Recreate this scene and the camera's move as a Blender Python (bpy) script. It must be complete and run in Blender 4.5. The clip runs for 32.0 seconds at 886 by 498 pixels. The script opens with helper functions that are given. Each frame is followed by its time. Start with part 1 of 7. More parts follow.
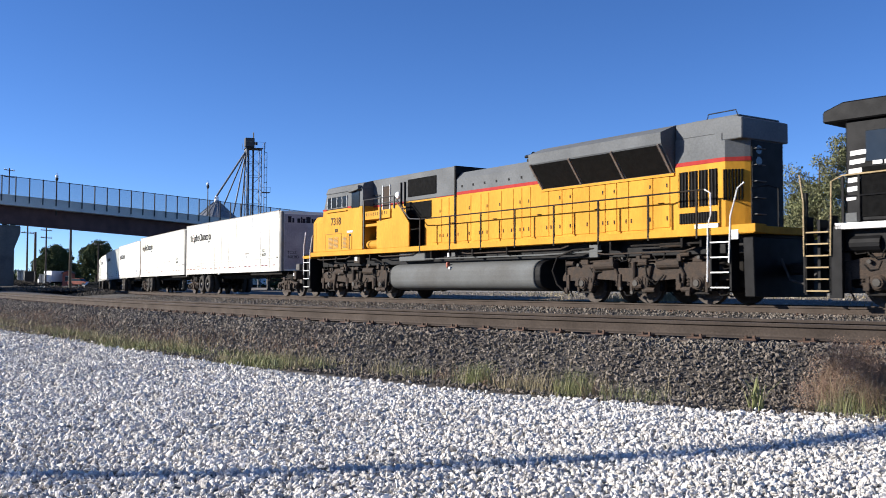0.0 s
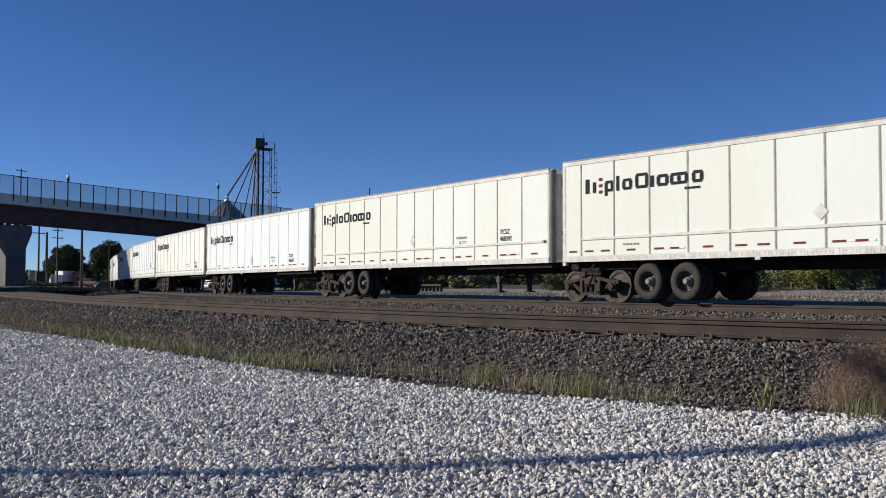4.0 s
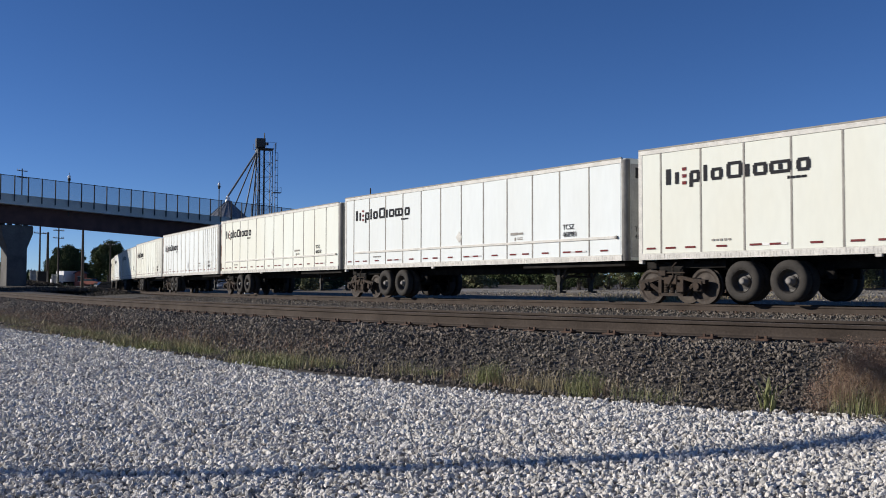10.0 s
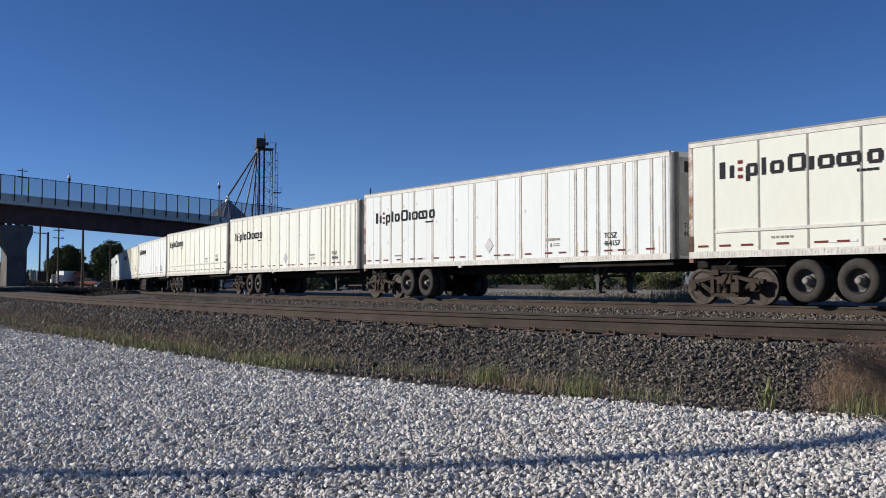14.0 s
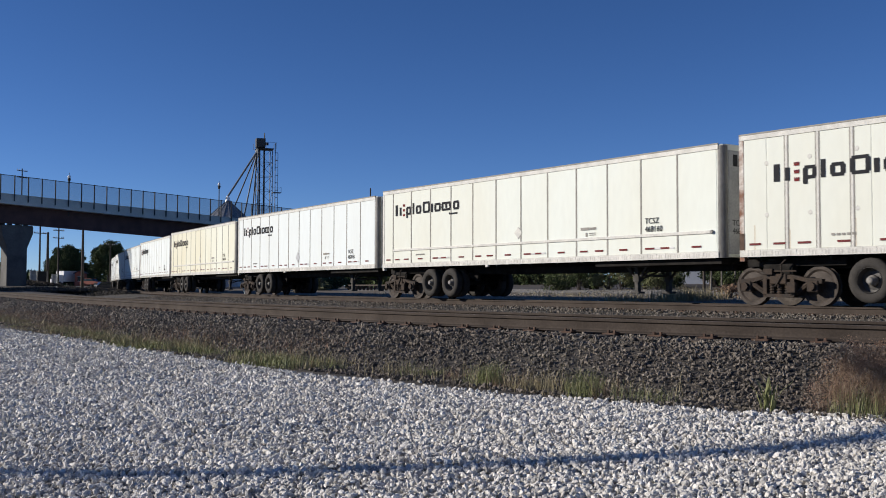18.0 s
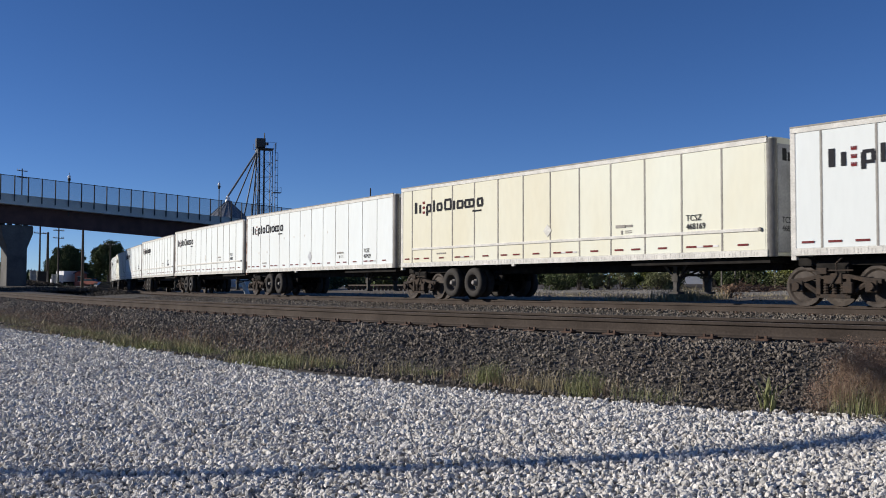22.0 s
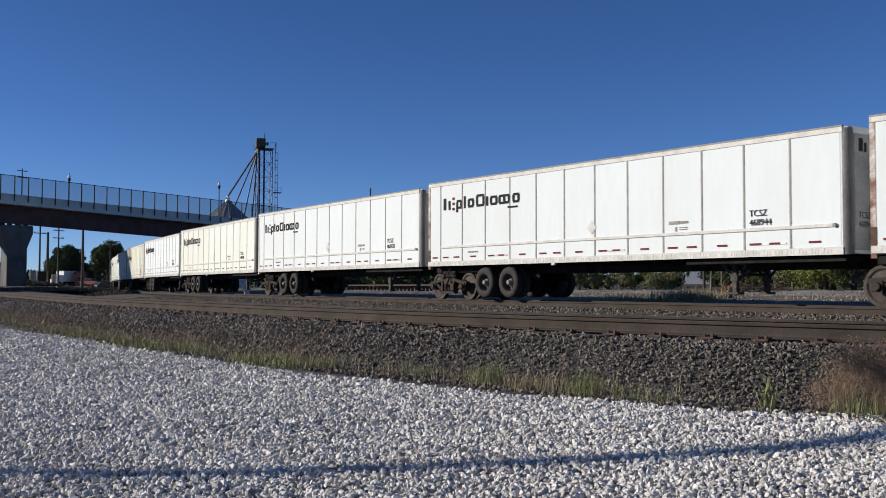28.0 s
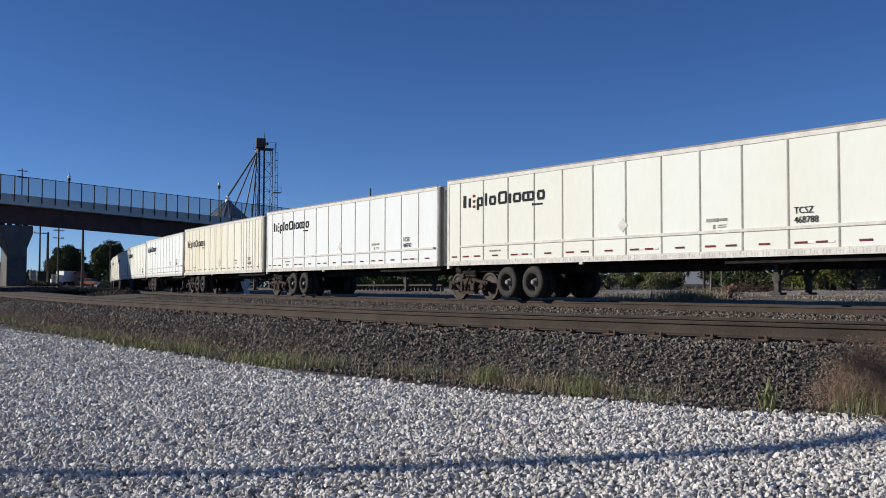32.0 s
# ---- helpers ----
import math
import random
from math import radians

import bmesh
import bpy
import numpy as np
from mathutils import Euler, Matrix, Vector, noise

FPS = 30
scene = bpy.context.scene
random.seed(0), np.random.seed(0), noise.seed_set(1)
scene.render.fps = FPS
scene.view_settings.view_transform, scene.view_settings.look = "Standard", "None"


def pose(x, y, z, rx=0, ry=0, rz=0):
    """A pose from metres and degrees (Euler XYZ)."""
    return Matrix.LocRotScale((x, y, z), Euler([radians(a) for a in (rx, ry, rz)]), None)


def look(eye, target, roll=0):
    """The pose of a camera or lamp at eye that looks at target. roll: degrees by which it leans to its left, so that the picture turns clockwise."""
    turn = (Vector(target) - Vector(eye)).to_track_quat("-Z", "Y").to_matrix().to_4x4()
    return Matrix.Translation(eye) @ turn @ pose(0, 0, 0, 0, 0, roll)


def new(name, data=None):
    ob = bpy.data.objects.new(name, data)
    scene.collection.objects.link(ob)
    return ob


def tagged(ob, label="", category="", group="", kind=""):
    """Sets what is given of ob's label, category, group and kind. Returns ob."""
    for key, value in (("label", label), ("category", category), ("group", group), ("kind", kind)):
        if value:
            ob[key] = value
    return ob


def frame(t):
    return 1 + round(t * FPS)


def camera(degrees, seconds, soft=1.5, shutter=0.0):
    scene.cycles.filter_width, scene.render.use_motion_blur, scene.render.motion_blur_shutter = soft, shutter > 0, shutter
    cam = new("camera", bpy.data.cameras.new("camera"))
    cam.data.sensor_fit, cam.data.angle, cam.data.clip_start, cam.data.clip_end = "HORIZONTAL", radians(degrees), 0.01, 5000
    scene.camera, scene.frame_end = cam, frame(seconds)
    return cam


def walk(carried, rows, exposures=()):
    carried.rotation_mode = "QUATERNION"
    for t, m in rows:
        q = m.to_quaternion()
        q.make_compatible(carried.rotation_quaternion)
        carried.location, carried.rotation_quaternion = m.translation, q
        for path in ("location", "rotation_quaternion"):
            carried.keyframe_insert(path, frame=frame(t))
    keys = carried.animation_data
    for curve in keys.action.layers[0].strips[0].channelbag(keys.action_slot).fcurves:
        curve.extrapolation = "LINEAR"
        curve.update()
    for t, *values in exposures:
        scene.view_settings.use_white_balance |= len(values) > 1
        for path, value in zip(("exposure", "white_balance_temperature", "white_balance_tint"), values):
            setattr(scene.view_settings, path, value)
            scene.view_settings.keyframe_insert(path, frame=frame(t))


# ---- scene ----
# ---- camera ----
F_LEN = 1689.0
EYE = 1.10
RAIL = 0.687                      # rail head above the gravel lot
cam = camera(2 * math.degrees(math.atan(784 / F_LEN)), 32.0, 0.95, 0.1)


ROLL = 0.13


def view(pan):
    return pose(0, 0, EYE, 0, 0, pan) @ pose(0, 0, 0, 90 + 2.298, 0, 0) @ pose(0, 0, 0, 0, 0, ROLL)


walk(cam, [(0.0, view(-0.64)), (0.5, view(-0.54)), (1.0, view(-0.39)), (1.5, view(-0.33)), (2.0, view(-0.27)), (2.5, view(-0.23)),
           (3.0, view(-0.17)), (3.5, view(-0.10)), (4.6, view(-0.02)), (5.5, view(0)), (32.0, view(0))],
     exposures=[(0.0, 0.90), (1.0, 0.68), (2.0, 0.52), (3.0, 0.20), (4.5, 0.08), (6.0, 0.05), (32.0, 0.05)])

# ---- light ----
SUN_DIR = Vector((-1.0, 0.02, 0.0)).normalized()
SUN_EL = radians(20)
world = bpy.data.worlds.new("world")
scene.world = world
world.use_nodes = True
wt = world.node_tree
sky = wt.nodes.new("ShaderNodeTexSky")
sky.sky_type, sky.sun_disc = "NISHITA", False
sky.sun_elevation = SUN_EL
sky.sun_rotation = math.atan2(SUN_DIR.x, SUN_DIR.y)
sky.altitude, sky.air_density, sky.dust_density, sky.ozone_density = 2500, 0.75, 0.05, 1.2
bg = wt.nodes["Background"]
deep = wt.nodes.new("ShaderNodeHueSaturation")
deep.inputs["Saturation"].default_value = 1.09
clear = wt.nodes.new("ShaderNodeMix")
clear.data_type, clear.blend_type = "RGBA", "MULTIPLY"
clear.inputs["Factor"].default_value = 1.0
clear.inputs["B"].default_value = (0.80, 0.96, 1.32, 1)
wt.links.new(sky.outputs[0], clear.inputs["A"])
wt.links.new(clear.outputs["Result"], deep.inputs["Color"])
wt.links.new(deep.outputs[0], bg.inputs[0])
bg.inputs[1].default_value = 0.074
sun = new("sun", bpy.data.lights.new("sun", "SUN"))
sun.data.energy, sun.data.angle, sun.data.color = 5.0, radians(0.55), (1.0, 0.94, 0.855)
sd = Vector((SUN_DIR.x * math.cos(SUN_EL), SUN_DIR.y * math.cos(SUN_EL), math.sin(SUN_EL)))
sun.matrix_world = look(sd * 60, (0, 0, 0))

# ---- materials ----


def mat(name, col, rough=0.6, metal=0.0, vary=0.12, scale=3.0, grain=60.0, bump=0.15, second=None, mix=0.5, stretch=(1, 1, 1), per_object=0.0, island=0.0, spec=0.5):
    """A surface with colour drift at two scales, roughness drift and fine relief."""
    m = bpy.data.materials.new(name)
    m.use_nodes = True
    t = m.node_tree
    b = t.nodes["Principled BSDF"]
    b.inputs["Metallic"].default_value = metal
    b.inputs["Specular IOR Level"].default_value = spec
    tc = t.nodes.new("ShaderNodeTexCoord")
    mp = t.nodes.new("ShaderNodeMapping")
    mp.inputs["Scale"].default_value = stretch
    t.links.new(tc.outputs["Object"], mp.inputs["Vector"])
    big, fine = t.nodes.new("ShaderNodeTexNoise"), t.nodes.new("ShaderNodeTexNoise")
    for n, s, d in ((big, scale, 5.0), (fine, grain, 3.0)):
        n.inputs["Scale"].default_value, n.inputs["Detail"].default_value = s, d
        t.links.new(mp.outputs[0], n.inputs["Vector"])
    ramp = t.nodes.new("ShaderNodeMapRange")
    ramp.inputs["From Min"].default_value, ramp.inputs["From Max"].default_value = 0.5 - mix * 0.35, 0.5 + (1 - mix) * 0.35
    t.links.new(big.outputs["Fac"], ramp.inputs["Value"])
    mx = t.nodes.new("ShaderNodeMix")
    mx.data_type = "RGBA"
    c2 = second or tuple(max(0, c * (1 - 1.6 * vary)) for c in col)
    mx.inputs["A"].default_value, mx.inputs["B"].default_value = (*col, 1), (*c2, 1)
    t.links.new(ramp.outputs[0], mx.inputs["Factor"])
    hsv = t.nodes.new("ShaderNodeHueSaturation")
    t.links.new(mx.outputs["Result"], hsv.inputs["Color"])
    val = t.nodes.new("ShaderNodeMapRange")
    val.inputs["To Min"].default_value, val.inputs["To Max"].default_value = 1 - vary, 1 + vary
    val.inputs["From Min"].default_value, val.inputs["From Max"].default_value = 0.3, 0.7
    t.links.new(fine.outputs["Fac"], val.inputs["Value"])
    out = val.outputs[0]
    for on, kind, sock in ((per_object, "ShaderNodeObjectInfo", "Random"), (island, "ShaderNodeNewGeometry", "Random Per Island")):
        if on:
            r = t.nodes.new(kind)
            rr = t.nodes.new("ShaderNodeMapRange")
            rr.inputs["To Min"].default_value, rr.inputs["To Max"].default_value = 1 - on, 1 + on
            t.links.new(r.outputs[sock], rr.inputs["Value"])
            mu = t.nodes.new("ShaderNodeMath")
            mu.operation = "MULTIPLY"
            t.links.new(out, mu.inputs[0])
            t.links.new(rr.outputs[0], mu.inputs[1])
            out = mu.outputs[0]
    t.links.new(out, hsv.inputs["Value"])
    t.links.new(hsv.outputs[0], b.inputs["Base Color"])
    rg = t.nodes.new("ShaderNodeMapRange")
    rg.inputs["To Min"].default_value, rg.inputs["To Max"].default_value = max(0.02, rough - 0.12), min(1, rough + 0.12)
    t.links.new(big.outputs["Fac"], rg.inputs["Value"])
    t.links.new(rg.outputs[0], b.inputs["Roughness"])
    if bump:
        bp = t.nodes.new("ShaderNodeBump")
        bp.inputs["Strength"].default_value, bp.inputs["Distance"].default_value = bump, 0.02
        t.links.new(fine.outputs["Fac"], bp.inputs["Height"])
        t.links.new(bp.outputs[0], b.inputs["Normal"])
    return m


M = {}
M["gravel"] = mat("white_limestone", (0.68, 0.645, 0.59), 0.9, vary=0.18, scale=1.2, grain=90, bump=0.5, second=(0.58, 0.545, 0.495), island=0.36)
M["lot"] = mat("white_limestone_lot", (0.40, 0.38, 0.345), 0.95, vary=0.25, scale=1.5, grain=40, bump=0.9)
# sheet under the loose stones, coloured dark for the shade in their gaps
M["gravel_bed"] = mat("limestone_gap_shade", (0.20, 0.187, 0.168), 0.95, vary=0.3, scale=2, grain=45, bump=0.9)
M["ballast"] = mat("dark_ballast_stone", (0.165, 0.142, 0.114), 0.9, vary=0.25, scale=0.8, grain=70, bump=0.5, second=(0.13, 0.106, 0.084), island=0.62)
M["ballast_bed"] = mat("ballast_bed", (0.078, 0.066, 0.054), 0.95, vary=0.35, scale=1.5, grain=30, bump=1.0)
M["earth"] = mat("dry_earth", (0.075, 0.06, 0.046), 0.95, vary=0.25, scale=0.15, grain=12, bump=0.7, second=(0.05, 0.042, 0.032))
M["rail"] = mat("dusty_rail_steel", (0.066, 0.051, 0.041), 0.9, 0.0, vary=0.2, scale=2, grain=40, bump=0.3, spec=0.2)
M["rail_top"] = mat("worn_rail_head", (0.16, 0.135, 0.115), 0.6, 0.3, vary=0.1, scale=4, grain=60, bump=0.05)
M["tie"] = mat("creosoted_tie", (0.075, 0.055, 0.042), 0.9, vary=0.3, scale=3, grain=40, bump=0.6, stretch=(6, 1, 1), per_object=0.3)
M["plate"] = mat("rusty_plate", (0.10, 0.055, 0.035), 0.8, 0.2, vary=0.25, scale=6, grain=50)
M["white"] = mat("white_trailer_paint", (0.675, 0.71, 0.70), 0.8, vary=0.02, scale=0.6, grain=8, bump=0.02, second=(0.655, 0.68, 0.66), stretch=(1, 1, 0.25), spec=0.2)
M["cream"] = mat("yellowed_trailer_paint", (0.675, 0.68, 0.58), 0.8, vary=0.02, scale=0.4, grain=6, bump=0.02, second=(0.65, 0.615, 0.475), stretch=(1, 1, 0.35), spec=0.2)
M["ivory"] = mat("ivory_trailer_paint", (0.685, 0.71, 0.65), 0.8, vary=0.02, scale=0.5, grain=6, bump=0.02, second=(0.67, 0.67, 0.585), stretch=(1, 1, 0.35), spec=0.2)
M["rustpost"] = mat("rust_streaked_post", (0.60, 0.56, 0.50), 0.7, vary=0.15, scale=5, grain=25, bump=0.1, second=(0.17, 0.07, 0.035), mix=0.7)
M["streak"] = mat("faint_rust_streak", (0.52, 0.42, 0.30), 0.85, vary=0.15, scale=4, grain=25, bump=0, second=(0.60, 0.54, 0.44), stretch=(1, 1, 0.2), spec=0.2)
M["tick"] = mat("dull_rail_slot", (0.44, 0.42, 0.38), 0.6, vary=0.1, scale=3, grain=30, bump=0)
M["gear"] = mat("dusty_landing_gear", (0.06, 0.053, 0.045), 0.8, vary=0.25, scale=5, grain=40, bump=0.15)
M["rib"] = mat("dull_aluminium_rib", (0.30, 0.28, 0.25), 0.75, 0.0, vary=0.15, scale=3, grain=30, bump=0.05, spec=0.3)
M["alu"] = mat("aluminium_rail", (0.62, 0.60, 0.55), 0.75, 0.1, vary=0.12, scale=3, grain=25, bump=0.05, spec=0.3)
M["cool"] = mat("replaced_white_panel", (0.72, 0.742, 0.755), 0.75, vary=0.02, scale=0.6, grain=8, bump=0.01, spec=0.2)
M["tyre"] = mat("dusty_tyre_rubber", (0.030, 0.027, 0.024), 0.85, vary=0.2, scale=5, grain=50, bump=0.2, second=(0.052, 0.046, 0.040), spec=0.25)
M["nosepost"] = mat("dull_corner_metal", (0.21, 0.20, 0.185), 0.6, 0.3, vary=0.2, scale=2, grain=25, bump=0.05, stretch=(1, 1, 0.3))
M["rubber"] = mat("tyre_rubber", (0.055, 0.052, 0.049), 0.8, vary=0.25, scale=6, grain=60, bump=0.2)
M["hub"] = mat("grey_wheel_rim", (0.075, 0.068, 0.062), 0.6, 0.2, vary=0.2, scale=8, grain=60)
M["truck"] = mat("grimy_cast_steel", (0.030, 0.024, 0.020), 0.85, 0.0, vary=0.35, scale=6, grain=50, bump=0.3, second=(0.056, 0.039, 0.028), spec=0.25)
M["wheel"] = mat("rusty_wheel", (0.055, 0.04, 0.03), 0.75, 0.1, vary=0.25, scale=8, grain=40, bump=0.15)
M["black"] = mat("black_paint", (0.0065, 0.0065, 0.0075), 0.6, spec=0.15, vary=0.3, scale=3, grain=40, bump=0.08)
M["under"] = mat("dirty_underframe", (0.019, 0.0165, 0.0145), 0.9, spec=0.2, vary=0.35, scale=4, grain=40, bump=0.2)
M["ink"] = mat("dark_lettering", (0.028, 0.028, 0.032), 0.85, vary=0.1, scale=4, grain=30, bump=0, spec=0.12)
M["red"] = mat("red_marking", (0.36, 0.04, 0.035), 0.85, vary=0.1, scale=5, grain=30, bump=0, spec=0.12)
M["crown_red"] = mat("faded_crown_red", (0.20, 0.035, 0.035), 0.85, vary=0.15, scale=5, grain=30, bump=0, spec=0.12)
M["reflector"] = mat("dull_red_reflector", (0.16, 0.026, 0.028), 0.7, vary=0.15, scale=5, grain=30, bump=0, spec=0.2)
M["silver"] = mat("silver_reflector", (0.55, 0.54, 0.52), 0.35, 0.2, vary=0.1, scale=5, grain=30, bump=0)
M["yellow"] = mat("faded_yellow_paint", (0.56, 0.272, 0.024), 0.75, vary=0.09, scale=1.3, grain=14, bump=0.03, second=(0.46, 0.22, 0.022), stretch=(1, 1, 0.4), spec=0.2)
M["grey"] = mat("grey_roof_paint", (0.128, 0.135, 0.14), 0.75, vary=0.12, scale=1.2, grain=20, bump=0.05, spec=0.2)
M["tank"] = mat("weathered_grey_tank", (0.115, 0.121, 0.121), 0.75, vary=0.1, scale=1.0, grain=20, bump=0.04, second=(0.09, 0.09, 0.086), spec=0.2)
M["mesh"] = mat("dark_radiator_screen", (0.006, 0.006, 0.006), 0.9, spec=0.1, vary=0.3, scale=8, grain=200, bump=0.4)
M["glass"] = mat("dark_cab_glass", (0.02, 0.025, 0.028), 0.08, vary=0.1, scale=2, grain=5, bump=0)
M["rusty_post"] = mat("rust_worn_post", (0.16, 0.115, 0.085), 0.8, vary=0.25, scale=5, grain=30, bump=0.1, second=(0.11, 0.10, 0.095))
M["frame"] = mat("dull_window_frame", (0.55, 0.55, 0.54), 0.4, 0.3, vary=0.1, scale=3, grain=30, bump=0)
M["handrail"] = mat("weathered_handrail", (0.30, 0.20, 0.07), 0.5, vary=0.2, scale=6, grain=30, bump=0.05)
M["stanchion"] = mat("dark_brown_stanchion", (0.026, 0.021, 0.016), 0.8, vary=0.2, scale=5, grain=30, bump=0.05, spec=0.15)
M["white_rail"] = mat("white_grab_iron", (0.74, 0.73, 0.70), 0.45, vary=0.1, scale=6, grain=30, bump=0.03)
M["concrete"] = mat("bridge_concrete", (0.62, 0.62, 0.555), 0.85, vary=0.1, scale=0.7, grain=12, bump=0.2, second=(0.52, 0.52, 0.465))
M["girder"] = mat("weathering_steel", (0.095, 0.044, 0.037), 0.7, 0.1, vary=0.2, scale=0.8, grain=10, bump=0.1)
M["darksteel"] = mat("dark_painted_steel", (0.03, 0.03, 0.033), 0.6, 0.2, vary=0.2, scale=3, grain=30, bump=0.05)
M["galv"] = mat("galvanised_steel", (0.45, 0.46, 0.47), 0.45, 0.5, vary=0.15, scale=2, grain=20, bump=0.05)
M["tower"] = mat("dull_galvanised_lattice", (0.17, 0.175, 0.185), 0.65, 0.2, vary=0.2, scale=2, grain=20, bump=0.05)
M["lamp"] = mat("lamp_globe", (0.9, 0.88, 0.84), 0.3, vary=0.03, scale=3, grain=20, bump=0)
# pier concrete far darker than the deck's: the shade under the bridge is in its colour
M["pier"] = mat("shade_darkened_pier_concrete", (0.13, 0.125, 0.115), 0.9, vary=0.15, scale=0.6, grain=10, bump=0.2, second=(0.085, 0.08, 0.075))
M["hubcap"] = mat("dusty_wheel_hub", (0.21, 0.195, 0.175), 0.7, 0.1, vary=0.2, scale=12, grain=60)
M["wood"] = mat("weathered_pole", (0.062, 0.048, 0.036), 0.85, vary=0.25, scale=3, grain=20, bump=0.3, stretch=(3, 3, 0.3))
M["bark"] = mat("bark", (0.09, 0.07, 0.055), 0.9, vary=0.3, scale=5, grain=40, bump=0.5)
M["leaf"] = mat("green_leaves", (0.14, 0.155, 0.075), 0.8, vary=0.25, scale=0.5, grain=5, bump=0, second=(0.17, 0.16, 0.085), island=0.45, spec=0.15)
M["leaf_dark"] = mat("dark_leaves", (0.062, 0.085, 0.034), 0.8, vary=0.25, scale=0.4, grain=5, bump=0, second=(0.06, 0.07, 0.03), island=0.45, spec=0.15)
M["leaf_yellow"] = mat("yellowing_leaves", (0.17, 0.17, 0.04), 0.8, vary=0.25, scale=0.5, grain=5, bump=0, second=(0.10, 0.13, 0.035), island=0.4, spec=0.15)
M["straw"] = mat("dry_grass", (0.33, 0.28, 0.16), 0.8, vary=0.2, scale=2, grain=10, bump=0, second=(0.25, 0.205, 0.11), island=0.15)
M["green"] = mat("weed_green", (0.20, 0.215, 0.08), 0.65, vary=0.2, scale=2, grain=10, bump=0, second=(0.22, 0.22, 0.085), island=0.15)
M["russet"] = mat("russet_weed", (0.29, 0.19, 0.135), 0.85, vary=0.2, scale=2, grain=10, bump=0, second=(0.22, 0.15, 0.095), island=0.12, spec=0.2)
M["pale_bark"] = mat("pale_bark", (0.23, 0.205, 0.175), 0.85, vary=0.25, scale=4, grain=30, bump=0.3)
M["brick"] = mat("red_brick_paint", (0.34, 0.10, 0.065), 0.8, vary=0.15, scale=1, grain=10, bump=0.1)
M["white_wall"] = mat("white_siding", (0.74, 0.73, 0.70), 0.6, vary=0.06, scale=1, grain=10, bump=0.05)
M["dark_roof"] = mat("dark_shingle_roof", (0.09, 0.085, 0.085), 0.8, vary=0.2, scale=2, grain=20, bump=0.2)

# ---- building helpers ----


def mesh_of(name, bm, material, smooth=False):
    me = bpy.data.meshes.new(name)
    bm.to_mesh(me)
    bm.free()
    for m in material if isinstance(material, (list, tuple)) else [material]:
        me.materials.append(m)
    if smooth:
        me.shade_smooth()
    return me


def part(name, bm, material, parent, label="", smooth=False):
    """Links a bmesh (or a finished mesh) as one mesh object under a thing or a part."""
    me = bm if isinstance(bm, bpy.types.Mesh) else mesh_of(name, bm, material, smooth)
    ob = new(name, me)
    ob.parent = parent
    if label:
        ob["label"] = label
    return ob


def thing(name, m, label, category, group="", kind=""):
    ob = new(name)
    ob.empty_display_size = 0.2
    ob.matrix_world = m
    return tagged(ob, label, category, group, kind)


def add_box(bm, x0, x1, y0, y1, z0, z1, bevel=0.0):
    v = [bm.verts.new(p) for p in ((x0, y0, z0), (x1, y0, z0), (x1, y1, z0), (x0, y1, z0), (x0, y0, z1), (x1, y0, z1), (x1, y1, z1), (x0, y1, z1))]
    fs = [bm.faces.new([v[i] for i in q]) for q in ((3, 2, 1, 0), (4, 5, 6, 7), (0, 1, 5, 4), (1, 2, 6, 5), (2, 3, 7, 6), (3, 0, 4, 7))]
    if bevel:
        es = list({e for f in fs for e in f.edges})
        bmesh.ops.bevel(bm, geom=es, offset=bevel, segments=1, affect="EDGES", profile=0.5)
    return bm


def box(x0, x1, y0, y1, z0, z1, bevel=0.0):
    return add_box(bmesh.new(), x0, x1, y0, y1, z0, z1, bevel)


def add_tube(bm, pts, r, seg=6):
    """A round bar along a line of points."""
    pts = [Vector(p) for p in pts]
    rings = []
    for i, p in enumerate(pts):
        d = (pts[min(i + 1, len(pts) - 1)] - pts[max(i - 1, 0)]).normalized()
        a = d.orthogonal().normalized() if abs(d.z) < 0.9 else Vector((1, 0, 0))
        if i and rings:
            a = (last_a - d * last_a.dot(d)).normalized() if (last_a - d * last_a.dot(d)).length > 1e-4 else a
        last_a = a
        b = d.cross(a).normalized()
        rr = r[i] if isinstance(r, (list, tuple)) else r
        rings.append([bm.verts.new(p + (a * math.cos(k * math.tau / seg) + b * math.sin(k * math.tau / seg)) * rr) for k in range(seg)])
    for q, w in zip(rings, rings[1:]):
        for k in range(seg):
            bm.faces.new((q[k], q[(k + 1) % seg], w[(k + 1) % seg], w[k]))
    bm.faces.new(rings[0][::-1])
    bm.faces.new(rings[-1])
    return bm


def tube(pts, r, seg=6):
    return add_tube(bmesh.new(), pts, r, seg)


def add_lathe(bm, prof, seg=24, axis="y", at=(0, 0, 0), closed=True):
    """A turned body: prof is (radius, along) pairs."""
    at = Vector(at)
    rings = []
    for r, h in prof:
        ring = []
        for k in range(seg):
            c, s = math.cos(k * math.tau / seg) * r, math.sin(k * math.tau / seg) * r
            ring.append(bm.verts.new(at + Vector({"y": (c, h, s), "z": (c, s, h), "x": (h, c, s)}[axis])))
        rings.append(ring)
    for q, w in zip(rings, rings[1:]):
        for k in range(seg):
            bm.faces.new((q[k], q[(k + 1) % seg], w[(k + 1) % seg], w[k]))
    if closed:
        bm.faces.new(rings[0][::-1])
        bm.faces.new(rings[-1])
    bmesh.ops.recalc_face_normals(bm, faces=bm.faces)
    return bm


def lathe(prof, seg=24, axis="y", at=(0, 0, 0)):
    return add_lathe(bmesh.new(), prof, seg, axis, at)


